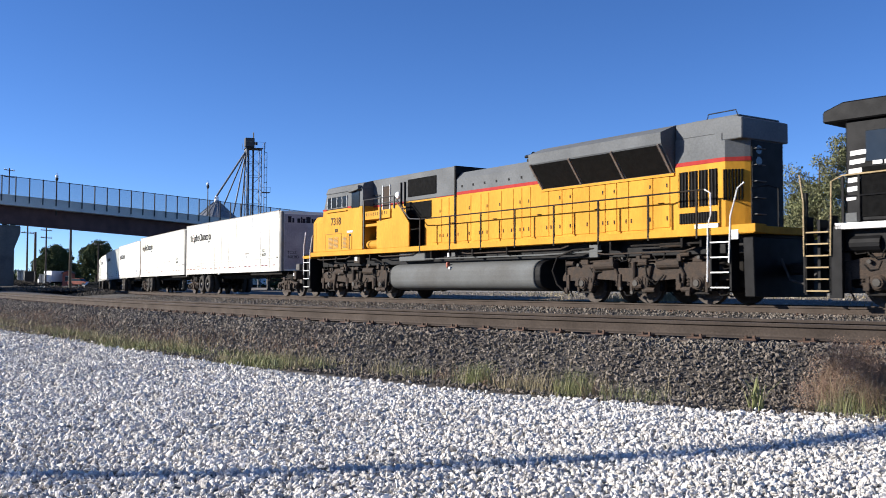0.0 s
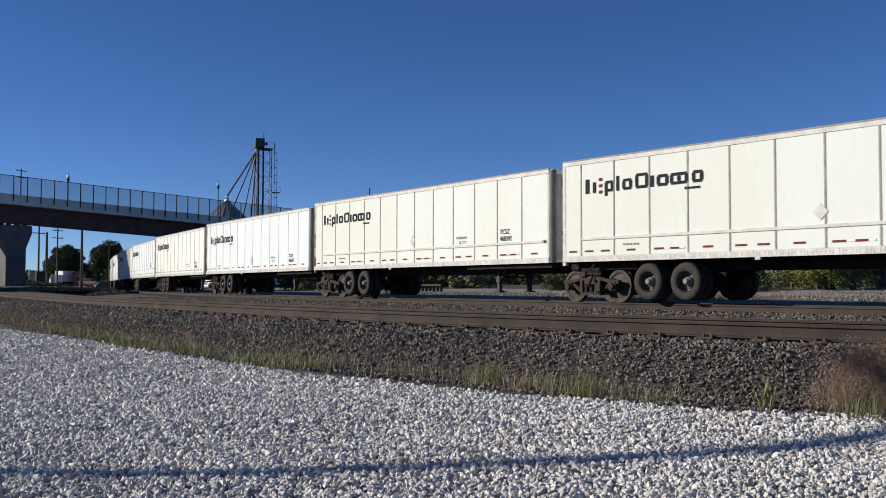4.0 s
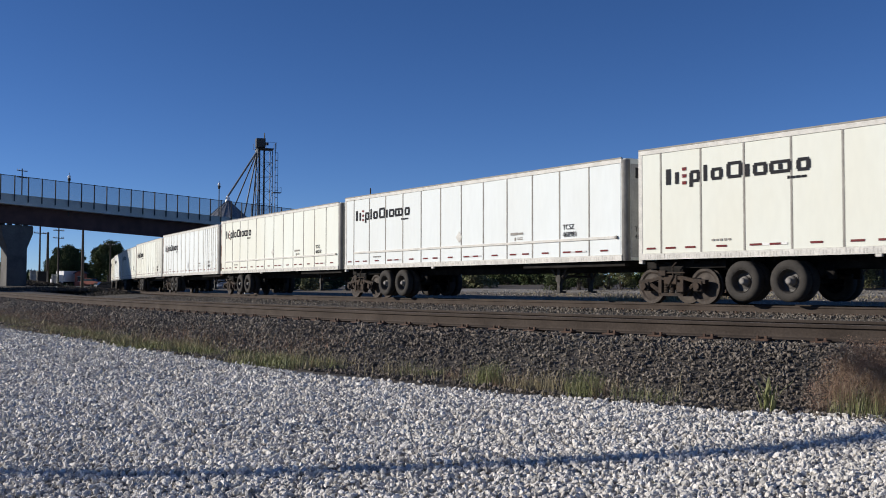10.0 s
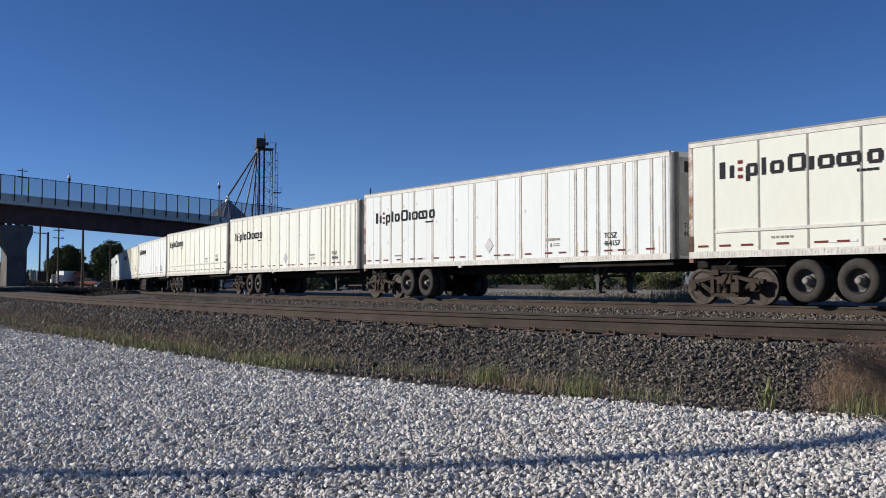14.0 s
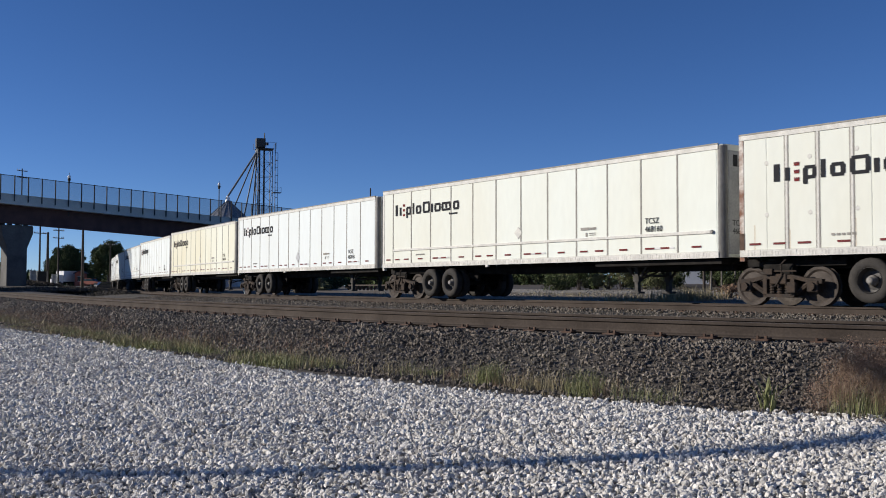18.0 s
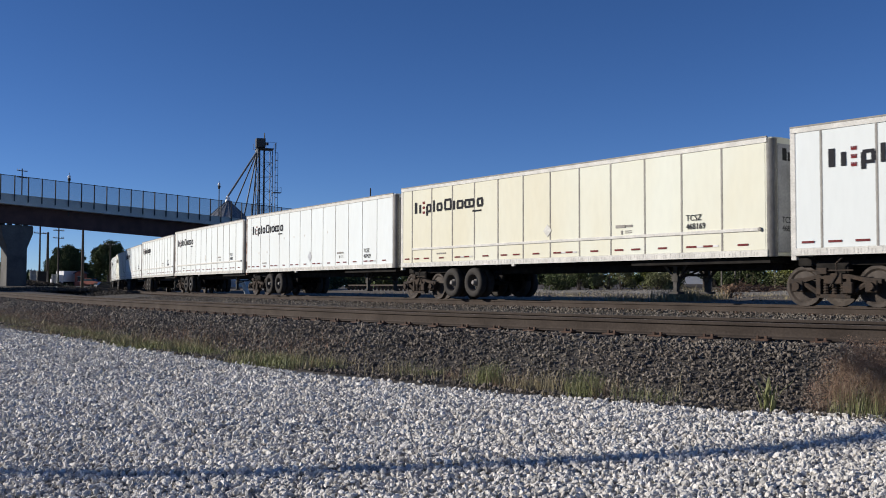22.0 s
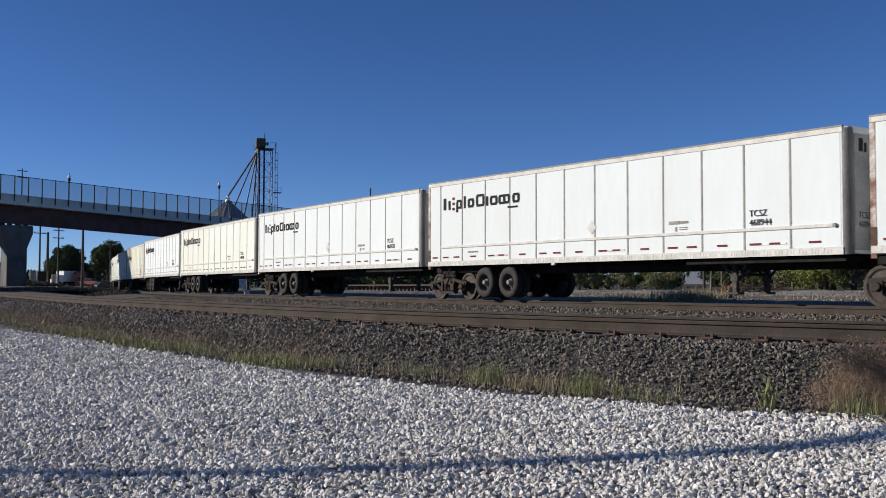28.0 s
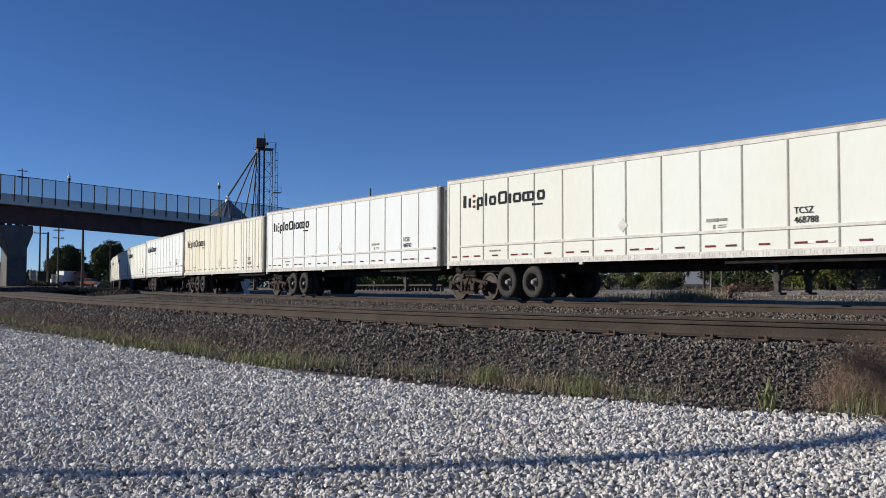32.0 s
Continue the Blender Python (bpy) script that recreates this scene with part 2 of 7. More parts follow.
def prism(poly, y0, y1, bevel=0.0):
    """A flat outline in x and z, given depth from y0 to y1."""
    bm = bmesh.new()
    a = [bm.verts.new((x, y0, z)) for x, z in poly]
    b = [bm.verts.new((x, y1, z)) for x, z in poly]
    n = len(poly)
    bm.faces.new(a)
    bm.faces.new(b[::-1])
    for i in range(n):
        bm.faces.new((a[(i + 1) % n], a[i], b[i], b[(i + 1) % n]))
    bmesh.ops.recalc_face_normals(bm, faces=bm.faces)
    if bevel:
        bmesh.ops.bevel(bm, geom=list(bm.edges), offset=bevel, segments=1, affect="EDGES", profile=0.5)
    return bm


def prism_x(poly, x0, x1, bevel=0.0):
    """A flat outline in y and z, given length from x0 to x1."""
    bm = bmesh.new()
    a = [bm.verts.new((x0, y, z)) for y, z in poly]
    b = [bm.verts.new((x1, y, z)) for y, z in poly]
    n = len(poly)
    bm.faces.new(a)
    bm.faces.new(b[::-1])
    for i in range(n):
        bm.faces.new((a[(i + 1) % n], a[i], b[i], b[(i + 1) % n]))
    bmesh.ops.recalc_face_normals(bm, faces=bm.faces)
    if bevel:
        bmesh.ops.bevel(bm, geom=list(bm.edges), offset=bevel, segments=1, affect="EDGES", profile=0.5)
    return bm


def text_mesh(body, size, material, width=1.0, bold=0.0):
    """Flat lettering that reads along +x and stands up in z, facing -y."""
    cu = bpy.data.curves.new("lettering", "FONT")
    cu.body, cu.size, cu.extrude, cu.offset = body, size, 0.003, bold
    cu.resolution_u = 3
    ob = new("lettering", cu)
    me = bpy.data.meshes.new_from_object(ob.evaluated_get(bpy.context.evaluated_depsgraph_get()))
    bpy.data.objects.remove(ob)
    me.transform(Matrix.Diagonal((width, 1, 1, 1)))
    me.transform(Matrix.Rotation(math.pi / 2, 4, "X"))
    me.materials.clear()
    me.materials.append(material)
    return me


def raw_mesh(name, verts, faces, material):
    """A big mesh straight from arrays of triangles."""
    me = bpy.data.meshes.new(name)
    me.vertices.add(len(verts))
    me.vertices.foreach_set("co", np.ascontiguousarray(verts, np.float32).ravel())
    k = faces.shape[1]
    me.loops.add(faces.size)
    me.loops.foreach_set("vertex_index", np.ascontiguousarray(faces, np.int32).ravel())
    me.polygons.add(len(faces))
    me.polygons.foreach_set("loop_start", np.arange(0, faces.size, k, dtype=np.int32))
    me.update(calc_edges=True)
    me.shade_flat()
    me.materials.append(material)
    return me


# ---- the line of the tracks: one long bend that eases under the bridge ----
R_FACE = 285.953                  # to the near flank of the train
BEARING, C_DIST = 0.89511, 305.282
CENTRE = Vector((C_DIST * math.sin(BEARING), C_DIST * math.cos(BEARING)))
OUT = Vector((-math.sin(BEARING), -math.cos(BEARING)))


def turned(v, a):
    return Vector((v.x * math.cos(a) - v.y * math.sin(a), v.x * math.sin(a) + v.y * math.cos(a)))


ARCS = [(1e9, 0.0, R_FACE, OUT, CENTRE)]
for s_from, radius in ((-75.0, 866.0), (-140.0, 290.0), (-240.0, 4000.0)):
    _, s0, r0, n0, c0 = ARCS[-1]
    n1 = turned(n0, (s_from - s0) / r0)
    ARCS.append((s_from, s_from, radius, n1, c0 + n1 * r0 - n1 * radius))


def chain(s0, n0, c0, r0, steps):
    """Further arcs, one after another, from the arc (n0, c0, r0) that is known at s0."""
    out = []
    for s1, r1 in steps:
        n1 = turned(n0, (s1 - s0) / r0)
        c1 = c0 + n1 * (r0 - r1)
        out.append((s1, r1, n1, c1))
        s0, n0, c0, r0 = s1, n1, c1, r1
    return out


_f = chain(0.0, OUT, CENTRE, R_FACE, [(-17.0, 36.0), (-5.0, -60.0), (7.0, R_FACE)])
_b = chain(0.0, OUT, CENTRE, R_FACE, [(-45.0, 6000.0)])
NEAR_ARCS = [(1e9, *_f[2]), (7.0, *_f[1]), (-5.0, *_f[0]), (-17.0, 0.0, R_FACE, OUT, CENTRE), (-45.0, *_b[0])]


def line(s, off=0.0, arcs=ARCS):
    """The point at s along the bend, off metres outward (towards the lot) of the train's flank, and the outward normal."""
    for limit, s0, r, n0, c in reversed(arcs):
        if s <= limit:
            n = turned(n0, (s - s0) / r)
            return c + n * (r + off), n
    return None


TRAIN_OFF = -1.30                 # centre of the train's track
NEAR_OFF = 9.68                   # centre of the empty track
GAUGE = 1.505                     # between the rail heads' centres


def train_pose(s_rear, s_front):
    a, _ = line(s_rear, TRAIN_OFF)
    b, _ = line(s_front, TRAIN_OFF)
    d = b - a
    return Matrix.Translation((a.x, a.y, RAIL)) @ Matrix.Rotation(math.atan2(d.y, d.x), 4, "Z")


def train_run(t):
    """How far the rear of the first trailer has come along the bend, in metres, at t seconds."""
    return -54.623 + 8.8531 * t - 0.0093198 * t * t + 0.000093548 * t ** 3

# ---- ground, lot and tracks ----
S_LINE = np.arange(-420.0, 140.0, 2.0)
P_LINE = np.array([line(s)[0] for s in S_LINE])
N_LINE = np.array([line(s)[1] for s in S_LINE])


def off_of(x, y):
    """Distance outward of the train's flank, for arrays of points."""
    out = np.empty(len(x))
    for i in range(0, len(x), 4000):
        d = np.stack([x[i:i + 4000], y[i:i + 4000]], 1)[:, None, :] - P_LINE[None]
        k = np.argmin((d ** 2).sum(2), 1)
        out[i:i + 4000] = (d[np.arange(len(k)), k] * N_LINE[k]).sum(1)
    return out


def ground_height(x, y):
    off = off_of(x, y)
    z = np.interp(off, [-300, -60, -42, -34, -28, -20, -12, -9, -5.5, -4.3, 3, 6, 8.5, 10.3, 13, 400], [1.45, 1.45, 1.42, 1.02, 0.93, 0.76, 0.66, 0.5, 0.25, 0.2, 0.2, 0.2, 0.2, 0.0, 0.0, 0.0])
    far = np.clip((y - 55) / 45, 0, 1) * np.clip((off - 3) / 6, 0, 1)
    z = z * (1 - far) + 1.2 * far
    r = np.hypot(x, y)
    z = np.where(r > 260, 0.9, z)
    return z, off


def lot_edge(x):
    """Where the white gravel ends, outward of the train's flank."""
    return np.interp(x, [-30, -11.6, -7.8, -5.1, -1.9, 0.0, 0.7, 1.4, 2.1, 2.85, 3.8, 6.0], [15.6, 14.0, 13.62, 13.52, 13.35, 13.08, 12.88, 12.6, 12.3, 11.88, 11.4, 10.3])


def build_ground():
    ang = np.concatenate([np.linspace(-40, 40, 161), np.linspace(43, 317, 70)])
    ang = np.radians(ang)
    rad = np.concatenate([[0.01, 0.6], np.geomspace(2.0, 300, 150), np.geomspace(330, 4000, 14)])
    A, R = np.meshgrid(ang, rad)
    x, y = (R * np.sin(A)).ravel() + 0.37, (R * np.cos(A)).ravel() - 0.53
    z, off = ground_height(x, y)
    z = z + np.where((off < -5) | (off > 14), 0.012, 0.0) * np.sin(x * 1.7 + 2 * np.sin(y * 0.9)) * np.cos(y * 1.3)
    n = len(ang)
    edge = lot_edge(x)
    faces, mats = [], []
    for i in range(len(rad) - 1):
        for j in range(n):
            k = (j + 1) % n
            faces.append((i * n + j, i * n + k, (i + 1) * n + k, (i + 1) * n + j))
            o, rr = off[i * n + j], rad[i]
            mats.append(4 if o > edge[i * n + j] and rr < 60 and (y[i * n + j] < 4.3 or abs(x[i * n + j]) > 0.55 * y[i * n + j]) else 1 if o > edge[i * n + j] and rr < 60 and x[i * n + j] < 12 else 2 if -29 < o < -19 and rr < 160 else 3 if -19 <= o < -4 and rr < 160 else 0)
    fa = np.array(faces)
    me = raw_mesh("ground", np.stack([x, y, z], 1), fa[:, ::-1], M["earth"])
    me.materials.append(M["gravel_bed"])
    me.materials.append(M["strip"])
    me.materials.append(M["dry_ground"])
    me.materials.append(M["lot"])
    me.polygons.foreach_set("material_index", np.array(mats, np.int32))
    me.update()
    tagged(new("ground", me), "earth and gravel ground reaching the horizon", "ground", kind="structure")


M["dry_ground"] = mat("dry_yard_ground", (0.155, 0.122, 0.085), 0.95, vary=0.25, scale=0.5, grain=16, bump=0.8, second=(0.10, 0.082, 0.06))
M["strip"] = mat("pale_yard_gravel", (0.30, 0.275, 0.235), 0.95, vary=0.2, scale=0.35, grain=18, bump=0.8, second=(0.15, 0.13, 0.10))
build_ground()


def bed(name, label, arcs, prof, s0, s1, step):
    """A ballast bed: a cross-section swept along the line."""
    ss = np.arange(s0, s1 + step, step)
    verts, faces = [], []
    for s in ss:
        for off, z in prof:
            p, _ = line(s, off, arcs)
            verts.append((p.x, p.y, z + 0.02 * noise.noise((p.x * 1.5, p.y * 1.5, 0))))
    n = len(prof)
    for i in range(len(ss) - 1):
        for j in range(n - 1):
            a = i * n + j
            faces.append((a, a + n, a + n + 1, a + 1))
    me = raw_mesh(name, np.array(verts), np.array(faces), M["ballast_bed"])
    ob = tagged(new(name, me), label, "ballast", kind="structure")
    return ob


BASE = RAIL - 0.186               # foot of the rail
bed("ballast_bed", "dark crushed-stone ballast bank under the empty track", NEAR_ARCS,
    [(13.0, -0.04), (12.55, 0.03), (11.35, BASE - 0.11), (10.9, BASE - 0.08), (8.4, BASE - 0.08), (7.6, BASE - 0.13), (5.2, 0.30), (3.0, 0.15)], -130, 40, 0.5)
bed("ballast_bed", "dark crushed-stone ballast under the train's track", ARCS,
    [(4.6, 0.16), (3.4, 0.30), (1.2, BASE - 0.06), (0.6, BASE - 0.045), (-3.2, BASE - 0.045), (-3.8, BASE - 0.08), (-5.6, 0.12)], -260, 40, 0.5)

RAIL_PROF = [(-0.076, 0), (0.076, 0), (0.076, 0.012), (0.018, 0.03), (0.010, 0.05), (0.010, 0.135), (0.037, 0.148), (0.038, 0.178), (0.030, 0.186), (-0.030, 0.186),
             (-0.038, 0.178), (-0.037, 0.148), (-0.010, 0.135), (-0.010, 0.05), (-0.018, 0.03), (-0.076, 0.012)]


def rail_mesh(arcs, off, s0, s1, step):
    ss = np.arange(s0, s1 + step, step)
    n = len(RAIL_PROF)
    verts, faces, mats = [], [], []
    for s in ss:
        for a, z in RAIL_PROF:
            p, _ = line(s, off + a, arcs)
            verts.append((p.x, p.y, BASE + z))
    for i in range(len(ss) - 1):
        for j in range(n):
            k = (j + 1) % n
            faces.append((i * n + j, i * n + k, (i + 1) * n + k, (i + 1) * n + j))
            mats.append(1 if j in (8, 9) else 0)
    me = raw_mesh("rail", np.array(verts), np.array(faces), M["rail"])
    me.materials.append(M["rail_top"])
    me.polygons.foreach_set("material_index", np.array(mats, np.int32))
    me.update()
    return me


def fastening_bm():
    bm = box(-0.18, 0.18, -0.1, 0.1, 0, 0.02)
    for x in (-0.1, 0.1):
        for y in (-0.05, 0.05):
            add_box(bm, x - 0.014, x + 0.014, y - 0.014, y + 0.014, 0.02, 0.055)
    return bm


TIE_ME = mesh_of("tie", box(-1.3, 1.3, -0.115, 0.115, -0.178, 0, 0.012), M["tie"])
PLATE_ME = mesh_of("tie_plate", fastening_bm(), M["plate"])


def track(name, label, arcs, off, s0, s1, tie0, tie1):
    t = thing(name, Matrix(), label, "railway track", kind="structure")
    for side in (-GAUGE / 2, GAUGE / 2):
        part("rail", rail_mesh(arcs, off + side, s0, s1, 0.75), None, t)
    s = tie0
    while s < tie1:
        p, n = line(s, off, arcs)
        a = math.atan2(n.y, n.x) + random.uniform(-0.02, 0.02)
        shift = random.uniform(-0.05, 0.05)
        ob = part("tie", TIE_ME, None, t)
        ob.matrix_world = Matrix.Translation((p.x + n.x * shift, p.y + n.y * shift, BASE - 0.02)) @ Matrix.Rotation(a, 4, "Z")
        for side in (-GAUGE / 2, GAUGE / 2):
            q, _ = line(s, off + side, arcs)
            pl = part("tie_plate", PLATE_ME, None, t)
            pl.matrix_world = Matrix.Translation((q.x, q.y, BASE - 0.019)) @ Matrix.Rotation(a, 4, "Z")
        s += 0.53 + random.uniform(-0.03, 0.03)
    return t


# ---- stones ----
_ico = bmesh.new()
bmesh.ops.create_icosphere(_ico, subdivisions=1, radius=1.0)
ICO_V = np.array([v.co for v in _ico.verts])
ICO_F = np.array([[v.index for v in f.verts] for f in _ico.faces])
_ico.free()
OCT_V = np.array([(1, 0, 0), (-0.6, 0.9, 0.1), (-0.5, -0.9, 0), (0.1, 0.1, 1.0), (0.1, -0.1, -0.9), (0.6, 0.7, 0.3)], float)
OCT_F = np.array([(0, 5, 3), (5, 1, 3), (1, 2, 3), (2, 0, 3), (5, 0, 4), (1, 5, 4), (2, 1, 4), (0, 2, 4)])
rng = np.random.default_rng(7)


def stones(name, label, x, y, z, size, material, flat=0.75, coarse=False):
    """Many loose angular stones as one heap."""
    n = len(x)
    base_v, base_f = (OCT_V, OCT_F) if coarse else (ICO_V, ICO_F)
    v = np.repeat(base_v[None], n, 0) * (1 + rng.uniform(-0.32, 0.32, (n, len(base_v), 1)))
    v *= np.stack([rng.uniform(0.7, 1.3, n), rng.uniform(0.6, 1.1, n), rng.uniform(0.5, 1.0, n) * flat], 1)[:, None, :]
    q = rng.normal(size=(n, 4))
    q /= np.linalg.norm(q, axis=1)[:, None]
    w, a, b, c = q.T
    rot = np.stack([1 - 2 * (b * b + c * c), 2 * (a * b - c * w), 2 * (a * c + b * w), 2 * (a * b + c * w), 1 - 2 * (a * a + c * c), 2 * (b * c - a * w),
                    2 * (a * c - b * w), 2 * (b * c + a * w), 1 - 2 * (a * a + b * b)], 1).reshape(n, 3, 3)
    v = np.einsum("nij,nkj->nki", rot, v) * size[:, None, None]
    v += np.stack([x, y, z], 1)[:, None, :]
    f = base_f[None] + (np.arange(n) * len(base_v))[:, None, None]
    me = raw_mesh(name, v.reshape(-1, 3), f.reshape(-1, 3), material)
    return tagged(new(name, me), label, "gravel", kind="stuff")


def lot_stones():
    xs, ys, sz = [], [], []
    for d0, d1, per, size in ((4.2, 7.0, 1750, 0.0165), (7.0, 10.5, 1150, 0.0190), (10.5, 16, 620, 0.0245), (16, 27, 230, 0.035), (27, 46, 70, 0.055)):
        n = int(per * 0.98 * (d1 * d1 - d0 * d0) / 2)
        y = np.sqrt(rng.uniform(d0 * d0, d1 * d1, n))
        x = y * rng.uniform(-0.5, 0.5, n)
        xs.append(x), ys.append(y), sz.append(size * rng.uniform(0.55, 1.5, n))
    x, y, sz = map(np.concatenate, (xs, ys, sz))
    off = off_of(x, y)
    edge = lot_edge(x) + 0.07 * np.sin(x * 1.3 + y * 0.4) + 0.06 * np.sin(x * 3.1) + rng.normal(0, 0.08, len(x))
    keep = off > edge
    x, y, sz = x[keep], y[keep], sz[keep]
    z = rng.uniform(-0.006, 0.028, len(x))
    for far in (False, True):
        k = (y > 11.5) == far
        stones("lot_gravel", "loose white crushed limestone covering the lot" if not far else "loose white crushed limestone at the far end of the lot", x[k], y[k], z[k], sz[k], M["gravel"], coarse=far)


def bank_stones():
    n = 92000
    s = -2.0 - 60 * rng.uniform(0, 1, n) ** 1.7
    off = 10.62 + 2.85 * rng.uniform(0, 1, n) ** 1.25
    P = np.array([line(a, b, NEAR_ARCS)[0] for a, b in zip(s, off)])
    z = np.interp(off, [10.9, 11.35, 12.55, 13], [BASE - 0.075, BASE - 0.105, 0.03, -0.0])
    stones("ballast_stones", "dark grey-brown crushed ballast stones on the bank", P[:, 0], P[:, 1], z + rng.uniform(0, 0.03, n), rng.uniform(0.010, 0.026, n) * (1 + (-s) / 26), M["ballast"], 0.85, coarse=True)
    n = 9000
    s = -2.0 - 34 * rng.uniform(0, 1, n) ** 1.5
    off = rng.uniform(10.46, 11.1, n)
    P = np.array([line(a, b, NEAR_ARCS)[0] for a, b in zip(s, off)])
    stones("ballast_stones", "dark ballast stones heaped round the tie ends", P[:, 0], P[:, 1], BASE - 0.05 + rng.uniform(-0.02, 0.025, n), rng.uniform(0.014, 0.03, n) * (1 + (-s) / 30), M["ballast"], 0.85, coarse=True)
    n = 30000
    s = -2.0 - 60 * rng.uniform(0, 1, n) ** 1.5
    off = rng.uniform(-0.45, 8.6, n)
    P = np.array([line(a, b)[0] for a, b in zip(s, off)])
    z = np.interp(off, [-0.45, 0.6, 1.2, 3.4, 5.2, 7.6, 8.4], [BASE - 0.01, BASE - 0.03, BASE - 0.05, 0.30, 0.30, BASE - 0.1, BASE - 0.045])
    stones("ballast_stones", "grey ballast stones between the two tracks", P[:, 0], P[:, 1], z + rng.uniform(0, 0.03, n), rng.uniform(0.025, 0.045, n), M["ballast"], 0.85, coarse=True)


lot_stones()
bank_stones()

# ---- the train: trailers on rail bogies ----
T_LEN, T_HALF, T_BOT, T_TOP = 16.0, 1.30, 1.14, 3.965
PITCH = 16.5


def body_bm():
    """The van's shell: higher at the rear, with rounded front corners."""
    bm = bmesh.new()
    r = 0.16
    ring = [(0.0, -T_HALF), (T_LEN - r, -T_HALF)]
    ring += [(T_LEN - r + r * math.sin(a), -T_HALF + r - r * math.cos(a)) for a in (0.4, 0.8, 1.2, 1.57)]
    ring += [(T_LEN - r + r * math.sin(a), T_HALF - r + r * math.cos(a)) for a in (1.57, 1.2, 0.8, 0.4)]
    ring += [(T_LEN - r, T_HALF), (0.0, T_HALF)]
    lo, hi = [], []
    for x, y in ring:
        lo.append(bm.verts.new((x, y, T_BOT + 0.02)))
        hi.append(bm.verts.new((x, y, T_TOP + 0.055 - 0.11 * x / T_LEN)))
    n = len(ring)
    for i in range(n):
        bm.faces.new((lo[i], lo[(i + 1) % n], hi[(i + 1) % n], hi[i]))
    bm.faces.new(lo[::-1])
    bm.faces.new(hi)
    return bm


def slope_box(x0, x1, y0, y1, below, above):
    """A bar under the roof edge that follows its slope."""
    bm = bmesh.new()
    v = []
    for x in (x0, x1):
        t = T_TOP + 0.055 - 0.11 * x / T_LEN
        v.append([bm.verts.new(p) for p in ((x, y0, t - below), (x, y1, t - below), (x, y1, t + above), (x, y0, t + above))])
    bm.faces.new(v[0][::-1])
    bm.faces.new(v[1])
    for i in range(4):
        bm.faces.new((v[0][i], v[0][(i + 1) % 4], v[1][(i + 1) % 4], v[1][i]))
    bmesh.ops.recalc_face_normals(bm, faces=bm.faces)
    return bm


def tyre_bm(w=0.27):
    r, q = 0.485, 0.285
    bm = bmesh.new()
    return add_lathe(bm, [(q, -w / 2 + 0.02), (q + 0.03, -w / 2), (r - 0.07, -w / 2), (r - 0.015, -w / 2 + 0.03), (r, -w / 2 + 0.06), (r, w / 2 - 0.06), (r - 0.015, w / 2 - 0.03),
                  (r - 0.07, w / 2), (q + 0.03, w / 2), (q, w / 2 - 0.02), (q, -w / 2 + 0.02)], 28, closed=False)


def rim_bm():
    bm = add_lathe(bmesh.new(), [(0.29, -0.10), (0.272, -0.125), (0.262, -0.08), (0.252, 0.07), (0.20, 0.085), (0.13, 0.07), (0.0, 0.07)], 24, closed=False)
    for k in range(8):
        a = k * math.tau / 8
        add_lathe(bm, [(0.018, 0.08), (0.018, 0.04), (0.0, 0.04)], 6, "y", (0.11 * math.cos(a), 0.0, 0.11 * math.sin(a)))
    return bm


MARK = [(0.10, 0.15, 0.0, 0.40, 0), (0.39, 0.115, 0.0, 0.30, 0), (0.84, 0.33, -0.11, 0.30, 1), (1.27, 0.105, 0.0, 0.40, 0), (1.49, 0.35, 0.0, 0.30, 1), (1.95, 0.45, 0.0, 0.40, 1),
        (2.48, 0.115, 0.0, 0.30, 0), (2.69, 0.39, 0.0, 0.30, 1), (3.13, 0.58, 0.0, 0.30, 2), (3.83, 0.35, 0.0, 0.30, 1)]


def mark_block_bm(w, lo, hi, kind):
    """One plain block of the company mark: a bar, or a frame with rounded corners."""
    bm = bmesh.new()
    if kind == 0:
        return add_box(bm, 0, w, -0.004, 0, lo, hi)
    st, c = 0.105, 0.05
    add_box(bm, 0, st, -0.004, 0, lo if lo < 0 else lo + c, hi - c)
    add_box(bm, w - st, w, -0.004, 0, c, hi - c)
    add_box(bm, c * 0.7, w - c * 0.7, -0.0039, -0.0001, hi - 0.075, hi)
    add_box(bm, c * 0.7, w - c * 0.7, -0.0039, -0.0001, 0, 0.075)
    if kind == 2:
        add_box(bm, w / 2 - st / 2, w / 2 + st / 2, -0.004, 0, 0.085, hi - 0.085)
    return bm


def crown_bm():
    bm = bmesh.new()
    for z in (-0.03, 0.145, 0.32):
        add_box(bm, -0.062, 0.062, -0.004, 0, z, z + 0.045)
        for x in (-0.05, 0, 0.05):
            add_box(bm, x - 0.013, x + 0.013, -0.004, 0, z + 0.045, z + 0.085)
    return bm


def bars_bm(rows):
    bm = bmesh.new()
    for x0, x1, z0, z1 in rows:
        add_box(bm, x0, x1, -0.004, 0, z0, z1)
    return bm


ME = {}
M["box"] = mat("dusty_dark_box", (0.075, 0.07, 0.064), 0.7, vary=0.2, scale=4, grain=30, bump=0.1)
# grimy front, its grey also deepened to stand for shade on the nose
M["nose"] = mat("grimy_shaded_front_panel", (0.36, 0.36, 0.37), 0.6, vary=0.15, scale=1.5, grain=20, bump=0.05, second=(0.25, 0.25, 0.26))
SPIN = []


def shared(key, build, material, smooth=False):
    if key not in ME:
        ME[key] = mesh_of(key.split("/")[0], build(), material, smooth)
    return ME[key]


def put(name, me, parent, x=0.0, y=0.0, z=0.0, rz=0.0, rx=0.0, label=""):
    ob = part(name, me, None, parent, label)
    ob.location = (x, y, z)
    ob.rotation_euler = (rx, 0, rz)
    return ob


